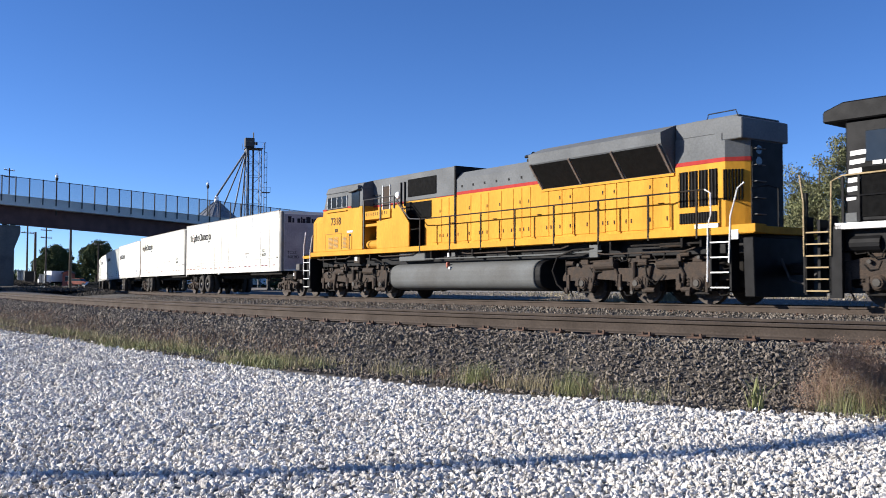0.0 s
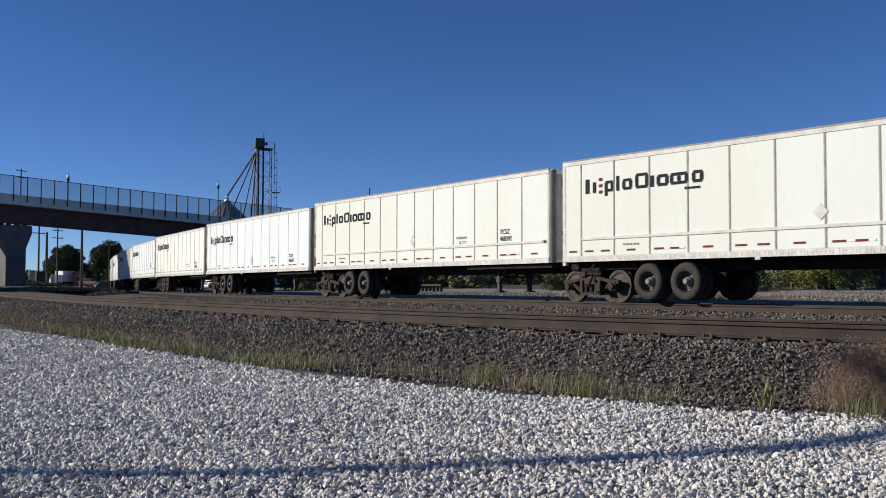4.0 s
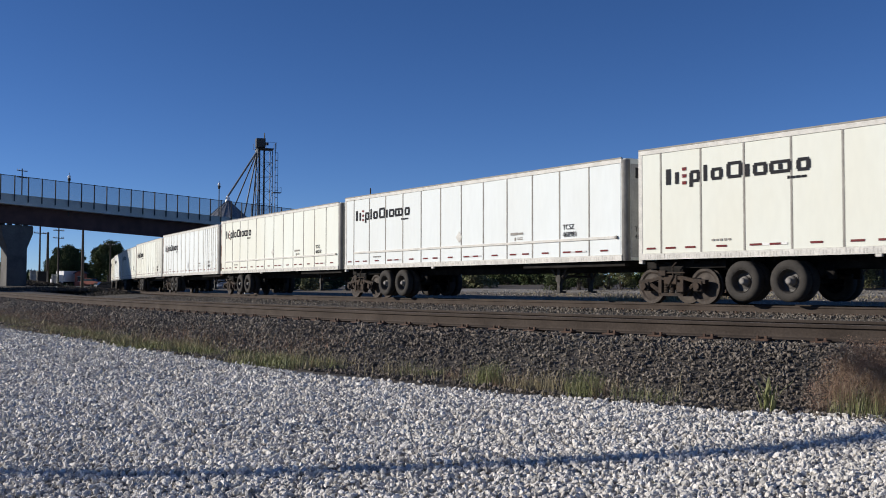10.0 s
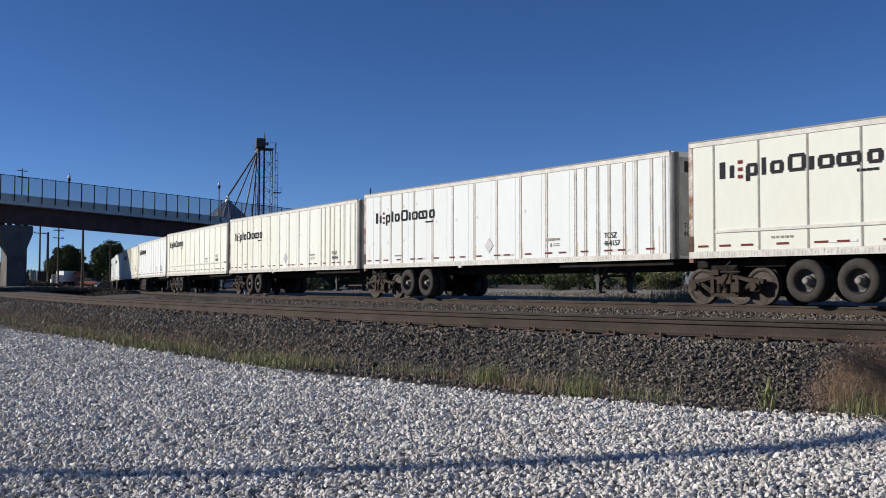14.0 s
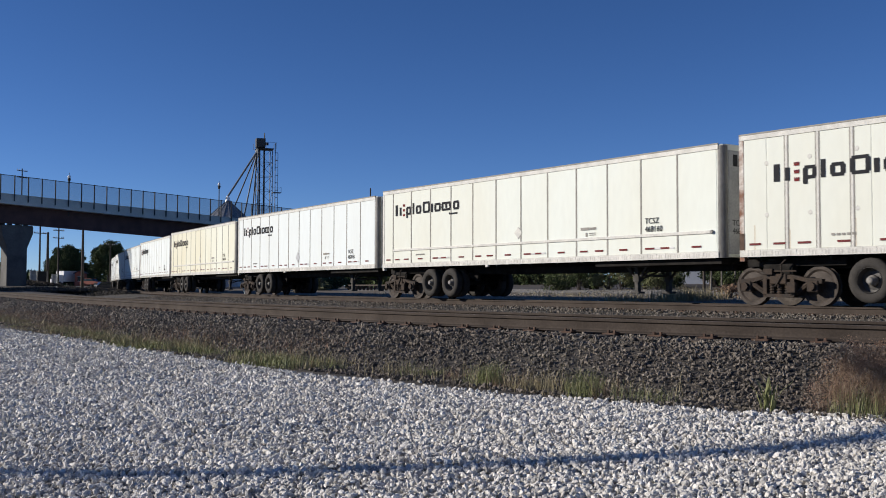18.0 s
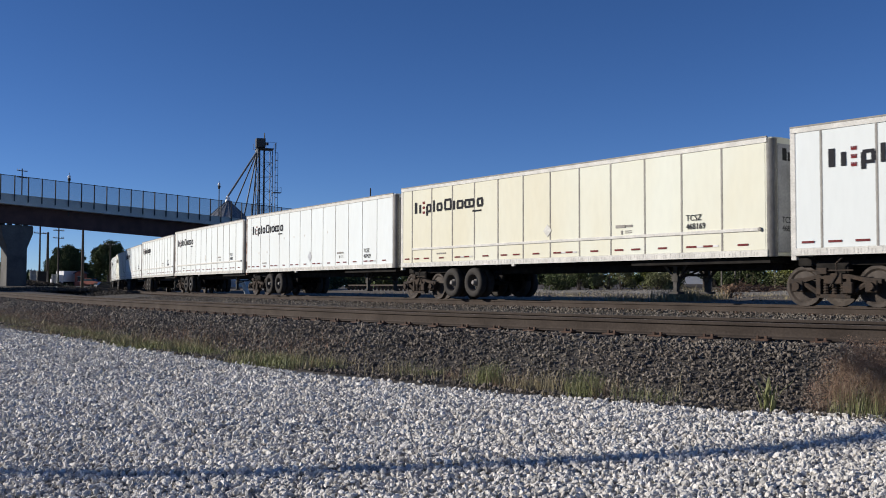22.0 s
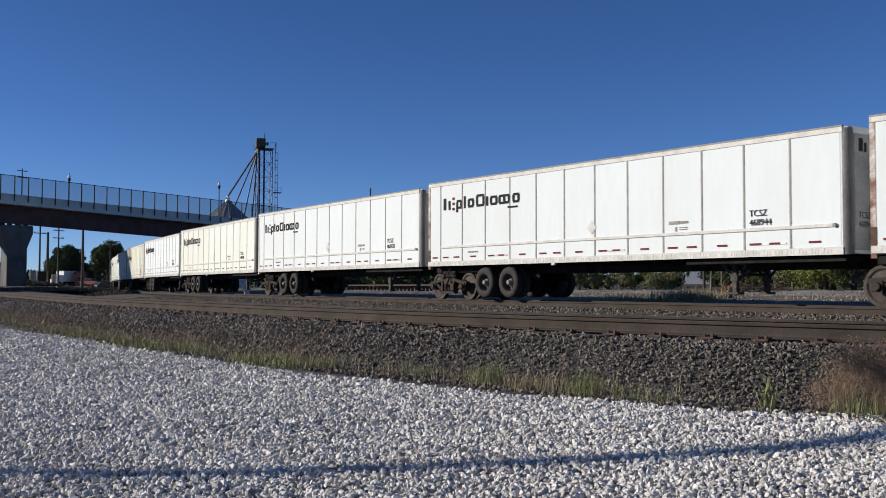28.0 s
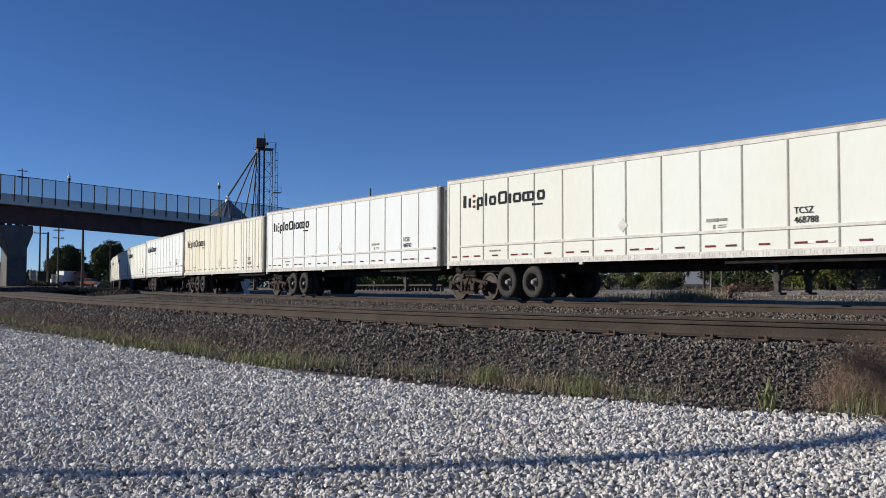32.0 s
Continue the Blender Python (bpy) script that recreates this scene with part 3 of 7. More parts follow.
SHEETS = {"white": ["white", "white", "white", "white", "white"], "ivory": ["ivory"], "cream": ["cream"]}
RIBS = [0.72 + 1.258 * i for i in range(12)]
CORRUGATED = [1.22, 1.99, 2.79, 3.63, 4.84, 6.09, 7.34, 8.56, 9.77, 11.0, 12.28, 12.70, 13.19, 13.65, 14.23, 14.67, 15.22, 15.66]
FLANK = -T_HALF


def trailer(k, paint, belt, style, number, stain=""):
    words = {"white": "clean white", "cream": "yellowed cream", "ivory": "off-white ivory"}[paint]
    t = thing("road_rail_trailer", Matrix(), f"{words} ribbed box trailer " + ("with rusty sill on a rail bogie" if stain else "riding on a rail bogie") , "trailer", "trailers of the train")
    put("body", shared("body/" + paint, body_bm, M[paint]), t)
    for side, y in (("n", FLANK), ("f", T_HALF)):
        o = -0.018 if side == "n" else 0.018
        ya, yb = sorted((y, y + o))
        put("top_rail", shared("top_rail/" + side, lambda: slope_box(-0.01, T_LEN - 0.14, ya - 0.006, yb + 0.006, 0.12, 0.015), M["alu"]), t)
        put("drip_rail", shared("drip_rail/" + side, lambda: slope_box(-0.01, T_LEN - 0.14, ya - 0.014, yb + 0.014, 0.008, 0.028), M["rib"]), t)
        put("bottom_rail", shared("bottom_rail/" + side, lambda: stake_rail(ya - 0.012, yb + 0.012, side), M["alu"]), t)
        if belt:
            put("belt_rail", shared("belt_rail/" + side, lambda: box(0.75, T_LEN - 0.35, ya - 0.02, yb + 0.02, T_BOT + 0.60, T_BOT + 0.68, 0.01), M["alu"]), t)
            put("belt_knob", shared("belt_knob/" + side, lambda: lathe([(0.05, 0.0), (0.045, -0.03), (0.0, -0.035)], 8, "y", (T_LEN - 0.33, ya - 0.02, T_BOT + 0.64)) if side == "n" else box(T_LEN - 0.36, T_LEN - 0.3, yb + 0.02, yb + 0.04, T_BOT + 0.6, T_BOT + 0.68), M["rib"]), t)
        xs = CORRUGATED if style == "corrugated" else RIBS
        w = {"plate": 0.055, "smooth": 0.016, "corrugated": 0.06}[style]
        for x in xs:
            top = T_TOP + 0.055 - 0.11 * x / T_LEN - 0.12
            me = shared(f"rib/{style}{side}{x:.2f}", lambda: box(x - w / 2, x + w / 2, ya, yb, T_BOT + 0.16, top, 0.004), M["rib"] if style == "plate" else M["alu"])
            put("rib", me, t)
            if style == "corrugated":
                for dx in (-0.045, 0.045):
                    put("rib_seam", shared(f"rib_seam/{side}{x + dx:.3f}", lambda: box(x + dx - 0.012, x + dx + 0.012, ya + 0.004, yb - 0.004, T_BOT + 0.165, top - 0.003), M["rib"]), t)
    put("corner_post", shared("corner_post/n", lambda: slope_box(-0.03, 0.09, FLANK - 0.012, FLANK + 0.1, 2.98, 0.03), M["alu"]) if not stain else shared("corner_post/rust", lambda: slope_box(-0.03, 0.09, FLANK - 0.012, FLANK + 0.1, 2.98, 0.03), M["rustpost"]), t, label="rust-streaked rear corner post" if stain else "")
    put("corner_post", shared("corner_post/f", lambda: slope_box(-0.03, 0.09, T_HALF - 0.1, T_HALF + 0.012, 2.98, 0.03), M["alu"]), t)
    for z in (1.5, 2.1, 2.9, 3.6):
        put("hinge", shared("hinge", lambda: box(-0.055, -0.02, FLANK + 0.0, FLANK + 0.09, -0.07, 0.07, 0.01), M["under"]), t, 0, 0, z)
    put("rail_slot", shared("rail_slot", stake_marks_bm, M["tick"]), t)["kind"] = "stuff"
    put("marker_box", shared("marker_box", lambda: box(6.45, 6.6, FLANK - 0.03, FLANK + 0.05, T_BOT - 0.07, T_BOT, 0.01), M["alu"]), t)
    if style != "plate":
        for x, z in ((0.7, 3.3), (1.8, 3.35), (2.9, 3.4), (3.8, 3.42), (5.1, 2.7), (6.3, 2.7), (7.5, 2.72), (10.0, 2.75), (0.7, 2.1), (1.8, 2.1), (2.9, 2.12)):
            put("rivet_plate", shared("rivet_plate", lambda: lathe([(0.06, 0.0), (0.055, -0.012), (0.0, -0.014)], 8), M["alu"]), t, x, FLANK, z)
    put("rear_door", shared("rear_door/" + paint, lambda: box(-0.02, 0.0, -1.18, 1.18, T_BOT + 0.15, T_TOP - 0.1, 0.008), M[paint]), t)
    put("rear_header", shared("rear_header", lambda: box(-0.03, 0.06, -1.2, 1.2, T_TOP - 0.08, T_TOP + 0.06, 0.01), M["alu"]), t)
    for sgn in (-1, 1):
        put("nose_post", shared(f"nose_post/{sgn}", lambda: nose_bm(sgn), M["nosepost"], True), t, label="rounded dull metal front corner")
    nm = put("nose_panel", shared("nose_panel", lambda: box(T_LEN, T_LEN + 0.012, -1.12, 1.12, T_BOT + 0.1, T_TOP - 0.2, 0.004), M["nose"]), t, label="grimy front panel greyed to look shaded")
    put("nose_mark", shared("nose_mark", lambda: nose_mark_bm(), M["ink"]), nm, label="dark plain blocks")["kind"] = "stuff"
    me = text_mesh("TCSZ\n" + number, 0.2, M["ink"], 0.95)
    put("unit_number", me, nm, T_LEN + 0.014, -0.98, 1.93, math.pi / 2, label="dark fleet number on the front")
    put("hose_box", shared("hose_box", lambda: box(T_LEN + 0.012, T_LEN + 0.07, 0.5, 0.75, T_BOT + 0.45, T_BOT + 0.8, 0.01), M["under"]), nm)
    put("underframe", shared("underframe", underframe_bm, M["under"]), t)
    put("landing_gear", shared("landing_gear", landing_bm, M["gear"]), t)
    for x in (3.12, 4.36):
        put("axle", shared("axle", lambda: tube([(0, -0.95, 0), (0, 0.95, 0)], 0.065, 10), M["under"]), t, x, 0, 0.575)
        for y in (-1.16, -0.84, 0.72, 1.04):
            ty = put("tyre", shared("tyre", tyre_bm, M["tyre"], True), t, x, y, 0.575)
            if abs(y) > 1:
                put("rim", shared("rim", rim_bm, M["hub"]), ty, 0, 0, 0, 0 if y < 0 else math.pi)
                put("hub", shared("hub", lambda: lathe([(0.12, 0.07), (0.115, -0.02), (0.085, -0.03), (0.08, -0.11), (0.06, -0.13), (0.0, -0.13)], 16), M["hubcap"], True), ty, 0, 0, 0, 0 if y < 0 else math.pi)
    put("suspension", shared("suspension", suspension_bm, M["under"]), t)
    # lettering on the near flank
    low = 0.2 if style == "corrugated" or k == 2 else 0.0
    for i, (x, w, lo, hi, kind) in enumerate(MARK):
        put("mark_block", shared(f"mark_block/{i}", lambda: mark_block_bm(w, lo, hi, kind), M["ink"]), t, 0.80 + x, FLANK - 0.019, 3.05 - low, label="dark plain block of the company mark")
    put("crown", shared("crown", crown_bm, M["crown_red"]), t, 0.80 + 0.68, FLANK - 0.019, 3.05 - low, label="three small red crowns")
    put("company_line", shared("company_line", lambda: bars_bm([(0, 0.06, 0, 0.07), (0.08, 0.2, 0, 0.055), (0.22, 0.34, 0, 0.055), (0.36, 0.48, 0, 0.055)]), M["ink"]), t, 4.40, FLANK - 0.019, 2.90 - low)
    me = text_mesh("TCSZ\n" + number, 0.215, M["ink"], 0.95)
    put("unit_number", me, t, 13.45, FLANK - 0.024, 2.09 if belt else 1.78)
    put("emblem", shared("emblem", lambda: bars_bm([(0, 0.36, 0.03, 0.11), (0.38, 0.62, 0.04, 0.10), (0.2, 0.26, -0.15, -0.04), (0.34, 0.6, -0.07, -0.05), (0.34, 0.6, -0.12, -0.10)]), M["rib"]), t, 10.98, FLANK - 0.019, 2.0 if belt else 1.76, label="small grey emblem bars")
    d = put("placard_holder", shared("placard_holder", lambda: prism([(0, -0.24), (0.24, 0), (0, 0.24), (-0.24, 0)], -0.012, 0, 0.003), M["silver"]) if not belt else shared("placard_holder/pale", lambda: prism([(0, -0.19), (0.19, 0), (0, 0.19), (-0.19, 0)], -0.012, 0, 0.003), M["alu"]), t, 8.15, FLANK - 0.012, 2.1 if belt else 1.76)
    put("stencil", shared("stencil", lambda: bars_bm([(i * 0.12, i * 0.12 + 0.08, 0, 0.05) for i in range(5)]), M["rib"]), t, 2.3, FLANK - 0.019, 1.56)["kind"] = "stuff"
    # conspicuity strips, one or two to a panel
    for i, (a, b) in enumerate(zip([0.10] + RIBS, RIBS + [T_LEN - 0.18])):
        mid = (a + b) / 2
        lay = [(-0.17, 0.30, "red")] if i % 2 == 0 else [(-0.48, 0.32, "red"), (0.14, 0.32, "red")] if i % 4 == 1 else [(-0.48, 0.34, "red"), (-0.14, 0.2, "silver"), (0.06, 0.3, "red"), (0.36, 0.16, "silver")]
        for dx, w, c in lay:
            put("reflector", shared(f"reflector/{c}{w}", lambda: box(0, w, -0.004, 0, 0, 0.048), M["reflector" if c == "red" else c]), t, mid + dx, FLANK - 0.019, T_BOT + 0.27, label="red reflective strip" if c == "red" else "silver reflective strip")
    # single sheets between the ribs
    for i, (a, b) in enumerate(zip([0.12] + RIBS, RIBS + [T_LEN - 0.18])):
        pick = random.choice(SHEETS[paint])
        if k == 0:
            pick = "cool" if i in (9, 10) else "ivory"
        top = T_TOP + 0.055 - 0.11 * b / T_LEN - 0.125
        put("side_panel", shared(f"side_panel/{pick}{i}", lambda: box(a + 0.02, b - 0.02, FLANK - 0.007, FLANK + 0.004, T_BOT + 0.165, top, 0.003), M[pick]), t, label="bluish white replaced panel" if pick == "cool" else "")
    if stain and style == "corrugated":
        pick = random.Random(k)
        for x in CORRUGATED[::2] + [0.3, 15.4]:
            h = pick.uniform(0.25, 0.8)
            put("rust_streak", shared(f"rust_streak/{k}{x:.2f}", lambda: box(x + 0.06, x + 0.06 + pick.uniform(0.02, 0.05), FLANK - 0.0085, FLANK - 0.006, T_BOT + 0.17, T_BOT + 0.17 + h), M["streak"]), t, label="faint rust streak")
    if stain:
        put("rust_patch", shared("rust_patch", lambda: box(-0.03, 0.1, FLANK - 0.016, FLANK - 0.012, T_BOT, T_BOT + 0.55), M["plate"]), t, label="rusty corner at the rear sill")
    return t


def nose_mark_bm():
    bm = bmesh.new()
    y = -0.95
    for w, h in tuple((a * 1.22, b * 1.2) for a, b in ((0.17, 0.24), (0.1, 0.17), (0.1, 0.0), (0.15, 0.17), (0.06, 0.24), (0.15, 0.17), (0.22, 0.24), (0.1, 0.17), (0.17, 0.17), (0.22, 0.17), (0.15, 0.17))):
        if h:
            add_box(bm, T_LEN + 0.012, T_LEN + 0.016, y, y + w * 0.8, 3.38, 3.38 + h)
        y += w
    return bm


def stake_marks_bm():
    bm = bmesh.new()
    x = 0.3
    while x < T_LEN - 0.4:
        for dx in (0.0, 0.07):
            add_box(bm, x + dx, x + dx + 0.025, FLANK - 0.033, FLANK - 0.0295, T_BOT + 0.02, T_BOT + 0.12)
        x += 0.31
    return bm


def stake_rail(ya, yb, side):
    bm = box(-0.02, T_LEN - 0.14, ya, yb, T_BOT, T_BOT + 0.16)
    y = ya if side == "n" else yb
    x = 0.2
    while x < T_LEN - 0.3:
        add_box(bm, x - 0.025, x + 0.025, min(y, y - 0.006) if side == "n" else y, y if side == "n" else y + 0.006, T_BOT + 0.03, T_BOT + 0.15)
        x += 0.31
    return bm


def nose_bm(sgn):
    bm = bmesh.new()
    r = 0.168
    rows = []
    for a in [i * 1.57 / 6 for i in range(7)]:
        x, y = T_LEN - 0.16 + r * math.sin(a), sgn * (T_HALF - 0.16 + r * math.cos(a))
        rows.append((bm.verts.new((x, y, T_BOT)), bm.verts.new((x, y, T_TOP - 0.09))))
    for p, w in zip(rows, rows[1:]):
        bm.faces.new((p[0], w[0], w[1], p[1]) if sgn < 0 else (p[0], p[1], w[1], w[0]))
    return bm


def underframe_bm():
    bm = bmesh.new()
    for y in (-0.5, 0.5):
        add_box(bm, 0.1, T_LEN - 0.3, y - 0.07, y + 0.07, T_BOT - 0.28, T_BOT + 0.015)
    for i in range(27):
        x = 0.4 + i * 0.58
        add_box(bm, x - 0.03, x + 0.03, -1.1, 1.1, T_BOT - 0.10, T_BOT + 0.018)
    add_box(bm, -0.1, 2.4, -0.9, 0.9, T_BOT - 0.22, T_BOT - 0.05)
    add_box(bm, T_LEN - 4.6, T_LEN - 0.2, -1.15, 1.15, T_BOT - 0.14, T_BOT - 0.02)
    add_box(bm, T_LEN - 0.4, T_LEN + 0.45, -0.2, 0.2, T_BOT - 0.25, T_BOT - 0.05)
    return bm


def landing_bm():
    bm = bmesh.new()
    x = 12.5
    for y in (-0.62, 0.62):
        add_box(bm, x - 0.06, x + 0.06, y - 0.06, y + 0.06, 0.31, T_BOT - 0.02)
        add_box(bm, x - 0.16, x + 0.16, y - 0.13, y + 0.13, 0.25, 0.31, 0.01)
        add_tube(bm, [(x - 0.02, y, 0.62), (x - 0.45, y, T_BOT - 0.1)], 0.03)
        add_tube(bm, [(x + 0.02, y, 0.62), (x + 0.55, y * 0.8, T_BOT - 0.1)], 0.03)
        add_box(bm, x - 0.42, x + 0.42, y - 0.05, y + 0.05, T_BOT - 0.17, T_BOT - 0.09)
        for sg in (-1, 1):
            add_tube(bm, [(x + sg * 0.36, y, T_BOT - 0.12), (x + sg * 0.09, y, 0.68)], 0.035)
        add_box(bm, x - 0.1, x + 0.1, y - 0.075, y + 0.075, 0.58, 0.74)
    add_tube(bm, [(x, -0.62, 0.75), (x, 0.62, 0.75)], 0.035)
    add_tube(bm, [(x, -0.62, 0.6), (x, 0.62, 1.0)], 0.025)
    return bm


def suspension_bm():
    bm = bmesh.new()
    for y in (-0.55, 0.55):
        for x in (2.6, 3.8, 5.0):
            add_box(bm, x - 0.08, x + 0.08, y - 0.06, y + 0.06, 0.62, T_BOT - 0.2)
        add_box(bm, 2.5, 5.1, y - 0.05, y + 0.05, 0.75, 0.85)
        for x in (3.17, 4.42):
            add_lathe(bm, [(0.13, 0.7), (0.15, 0.8), (0.12, 0.95)], 10, "z", (x + 0.3, y, 0))
    return bm


def wheelset_bm(r=0.455, gauge=0.75):
    bm = tube([(0, -1.0, 0), (0, 1.0, 0)], 0.08, 10)
    for sgn in (-1, 1):
        prof = [(0.1, gauge + 0.09), (0.14, gauge + 0.05), (r * 0.75, gauge + 0.02), (r - 0.07, gauge + 0.055), (r, gauge + 0.055), (r + 0.002, gauge - 0.035), (r + 0.026, gauge - 0.05), (r + 0.02, gauge - 0.075), (r - 0.08, gauge - 0.075), (0.14, gauge - 0.04)]
        add_lathe(bm, [(a, b * sgn) for a, b in prof], 32)
    return bm


def side_frame_bm(wb=1.75, y=1.0, r=0.455):
    """A cast truck side frame with two triangular openings."""
    h = wb / 2
    bm = bmesh.new()
    add_prism = [(-h - 0.22, r + 0.16), (-h + 0.25, r + 0.2), (-0.35, 0.72), (0.35, 0.72), (h - 0.25, r + 0.2), (h + 0.22, r + 0.16), (h + 0.22, r + 0.06),
                 (h - 0.12, r + 0.08), (0.42, 0.62), (-0.42, 0.62), (-h + 0.12, r + 0.08), (-h - 0.22, r + 0.06)]
    a = [bm.verts.new((x, y - 0.07, z)) for x, z in add_prism]
    b = [bm.verts.new((x, y + 0.07, z)) for x, z in add_prism]
    n = len(add_prism)
    bm.faces.new(a)
    bm.faces.new(b[::-1])
    for i in range(n):
        bm.faces.new((a[(i + 1) % n], a[i], b[i], b[(i + 1) % n]))
    for sgn in (-1, 1):
        add_box(bm, sgn * 0.36 - 0.05, sgn * 0.36 + 0.05, y - 0.08, y + 0.08, 0.24, 0.64)
        add_tube(bm, [(sgn * (h - 0.1), y, r + 0.08), (sgn * 0.30, y, 0.24)], 0.06, 6)
        add_box(bm, sgn * h - 0.14, sgn * h + 0.14, y - 0.1, y + 0.1, r - 0.13, r + 0.13, 0.02)
        add_lathe(bm, [(0.09, y - 0.16), (0.1, y + 0.16)], 12, "y", (sgn * h, 0, r))
    add_box(bm, -0.4, 0.4, y - 0.08, y + 0.08, 0.2, 0.28)
    bmesh.ops.recalc_face_normals(bm, faces=bm.faces)
    return bm


def springs_bm(y):
    bm = bmesh.new()
    for x in (-0.2, 0.0, 0.2):
        add_lathe(bm, [(0.075, 0.28 + i * 0.03) if i % 2 else (0.055, 0.28 + i * 0.03) for i in range(10)], 10, "z", (x, y, 0))
    return bm


def bogie(k):
    t = thing("rail_bogie", Matrix(), "rusty two-axle rail bogie carrying the trailer ends", "bogie", "bogies of the train")
    for x in (-0.875, 0.875):
        SPIN.append((put("wheelset", shared("wheelset", wheelset_bm, M["wheel"], False), t, x, 0, 0.455), 0.455))
    for y in (-1.0, 1.0):
        fr = put("side_frame", shared(f"side_frame/{y}", lambda: side_frame_bm(y=y), M["truck"]), t)
        put("spring", shared(f"spring/{y}", lambda: springs_bm(y), M["truck"]), fr)
    put("bolster", shared("bolster", lambda: box(-0.22, 0.22, -1.1, 1.1, 0.5, 0.74, 0.02), M["truck"]), t)
    put("cradle", shared("cradle", cradle_bm, M["under"]), t)
    for y in (-1.12, 1.12):
        put("brake_rigging", shared(f"brake_rigging/{y}", lambda: rigging_bm(y), M["truck"]), t)
    return t


def cradle_bm():
    bm = box(-0.75, 0.75, -0.55, 0.55, 0.74, 0.9, 0.02)
    for y in (-0.85, 0.85):
        add_box(bm, -0.5, 0.3, y - 0.1, y + 0.1, 0.72, 0.98, 0.02)
    return bm


def rigging_bm(y):
    bm = bmesh.new()
    add_tube(bm, [(-0.05, y, 0.45), (0.12, y, 0.7), (0.1, y, 0.95), (0.25, y, 1.08)], 0.02)
    add_box(bm, -0.35, -0.1, y - 0.05, y + 0.05, 0.72, 0.86, 0.01)
    add_tube(bm, [(-0.6, y, 0.8), (0.5, y, 0.8)], 0.018)
    add_box(bm, 0.28, 0.5, y - 0.06, y + 0.06, 0.3, 0.55, 0.015)
    return bm


def coupler_bogie():
    """The bogie behind the locomotive, with its coupler platform."""
    t = bogie(99)
    tagged(t, "rail bogie with a coupler platform behind the locomotive", "bogie")
    part("platform", box(0.95, 2.1, -0.8, 0.8, 0.5, 1.42, 0.03), M["black"], t)
    part("valve_box", box(0.4, 0.8, -0.85, -0.35, 1.16, 1.46, 0.03), M["box"], t)
    part("end_sill", box(0.95, 1.25, -1.2, 1.2, 0.75, 1.1, 0.02), M["truck"], t)
    part("coupler", box(2.1, 2.9, -0.16, 0.16, 0.72, 1.0, 0.04), M["under"], t)
    part("air_hose", tube([(2.0, -0.4, 1.0), (2.3, -0.45, 0.6), (2.7, -0.42, 0.45), (3.0, -0.4, 0.7)], 0.03, 8), M["rubber"], t)
    part("light_plate", box(0.98, 1.1, -1.22, -1.2, 0.9, 1.02), M["white_rail"], t)
    return t


VANS = [("ivory", 1, "plate", "468383"), ("ivory", 1, "plate", "468342"), ("white", 0, "smooth", "466357"), ("ivory", 0, "plate", "467089"), ("white", 1, "plate", "468981"),
        ("ivory", 1, "plate", "468038"), ("white", 0, "corrugated", "464157"), ("ivory", 0, "corrugated", "464493"), ("ivory", 1, "plate", "468160"), ("white", 0, "plate", "467643"),
        ("cream", 1, "plate", "468169"), ("white", 0, "smooth", "467429"), ("white", 1, "plate", "468325"), ("white", 1, "plate", "468944"), ("white", 1, "plate", "468728"),
        ("ivory", 1, "plate", "468788"), ("white", 1, "plate", "468742"), ("cream", 0, "corrugated", "463128"), ("white", 1, "plate", "468410"), ("ivory", 0, "plate", "467210"),
        ("white", 1, "plate", "468122"), ("cream", 1, "plate", "468371"), ("white", 0, "smooth", "466902"), ("white", 1, "plate", "468555"), ("ivory", 0, "plate", "467331"), ("cream", 1, "plate", "468069")]
RUSTY = (1, 2, 5, 6, 7, 11, 12, 13, 17, 20)
TRAIN = []                        # (thing, offset of its rear along the train, length)
for k, van in enumerate(VANS):
    TRAIN.append((trailer(k, *van, stain="rust" if k in RUSTY else ""), -PITCH * k, T_LEN))
    TRAIN.append((bogie(k), -PITCH * k + 0.875, 0.5))
TRAIN.append((coupler_bogie(), T_LEN + 0.36, 0.5))

# ---- the locomotives ----
def louvre_bm(x0, x1, z0, z1, y, n):
    bm = bmesh.new()
    for i in range(n):
        z = z0 + (z1 - z0) * i / n
        add_box(bm, x0, x1, y - 0.012, y + 0.01, z, z + (z1 - z0) / n * 0.45)
    return bm


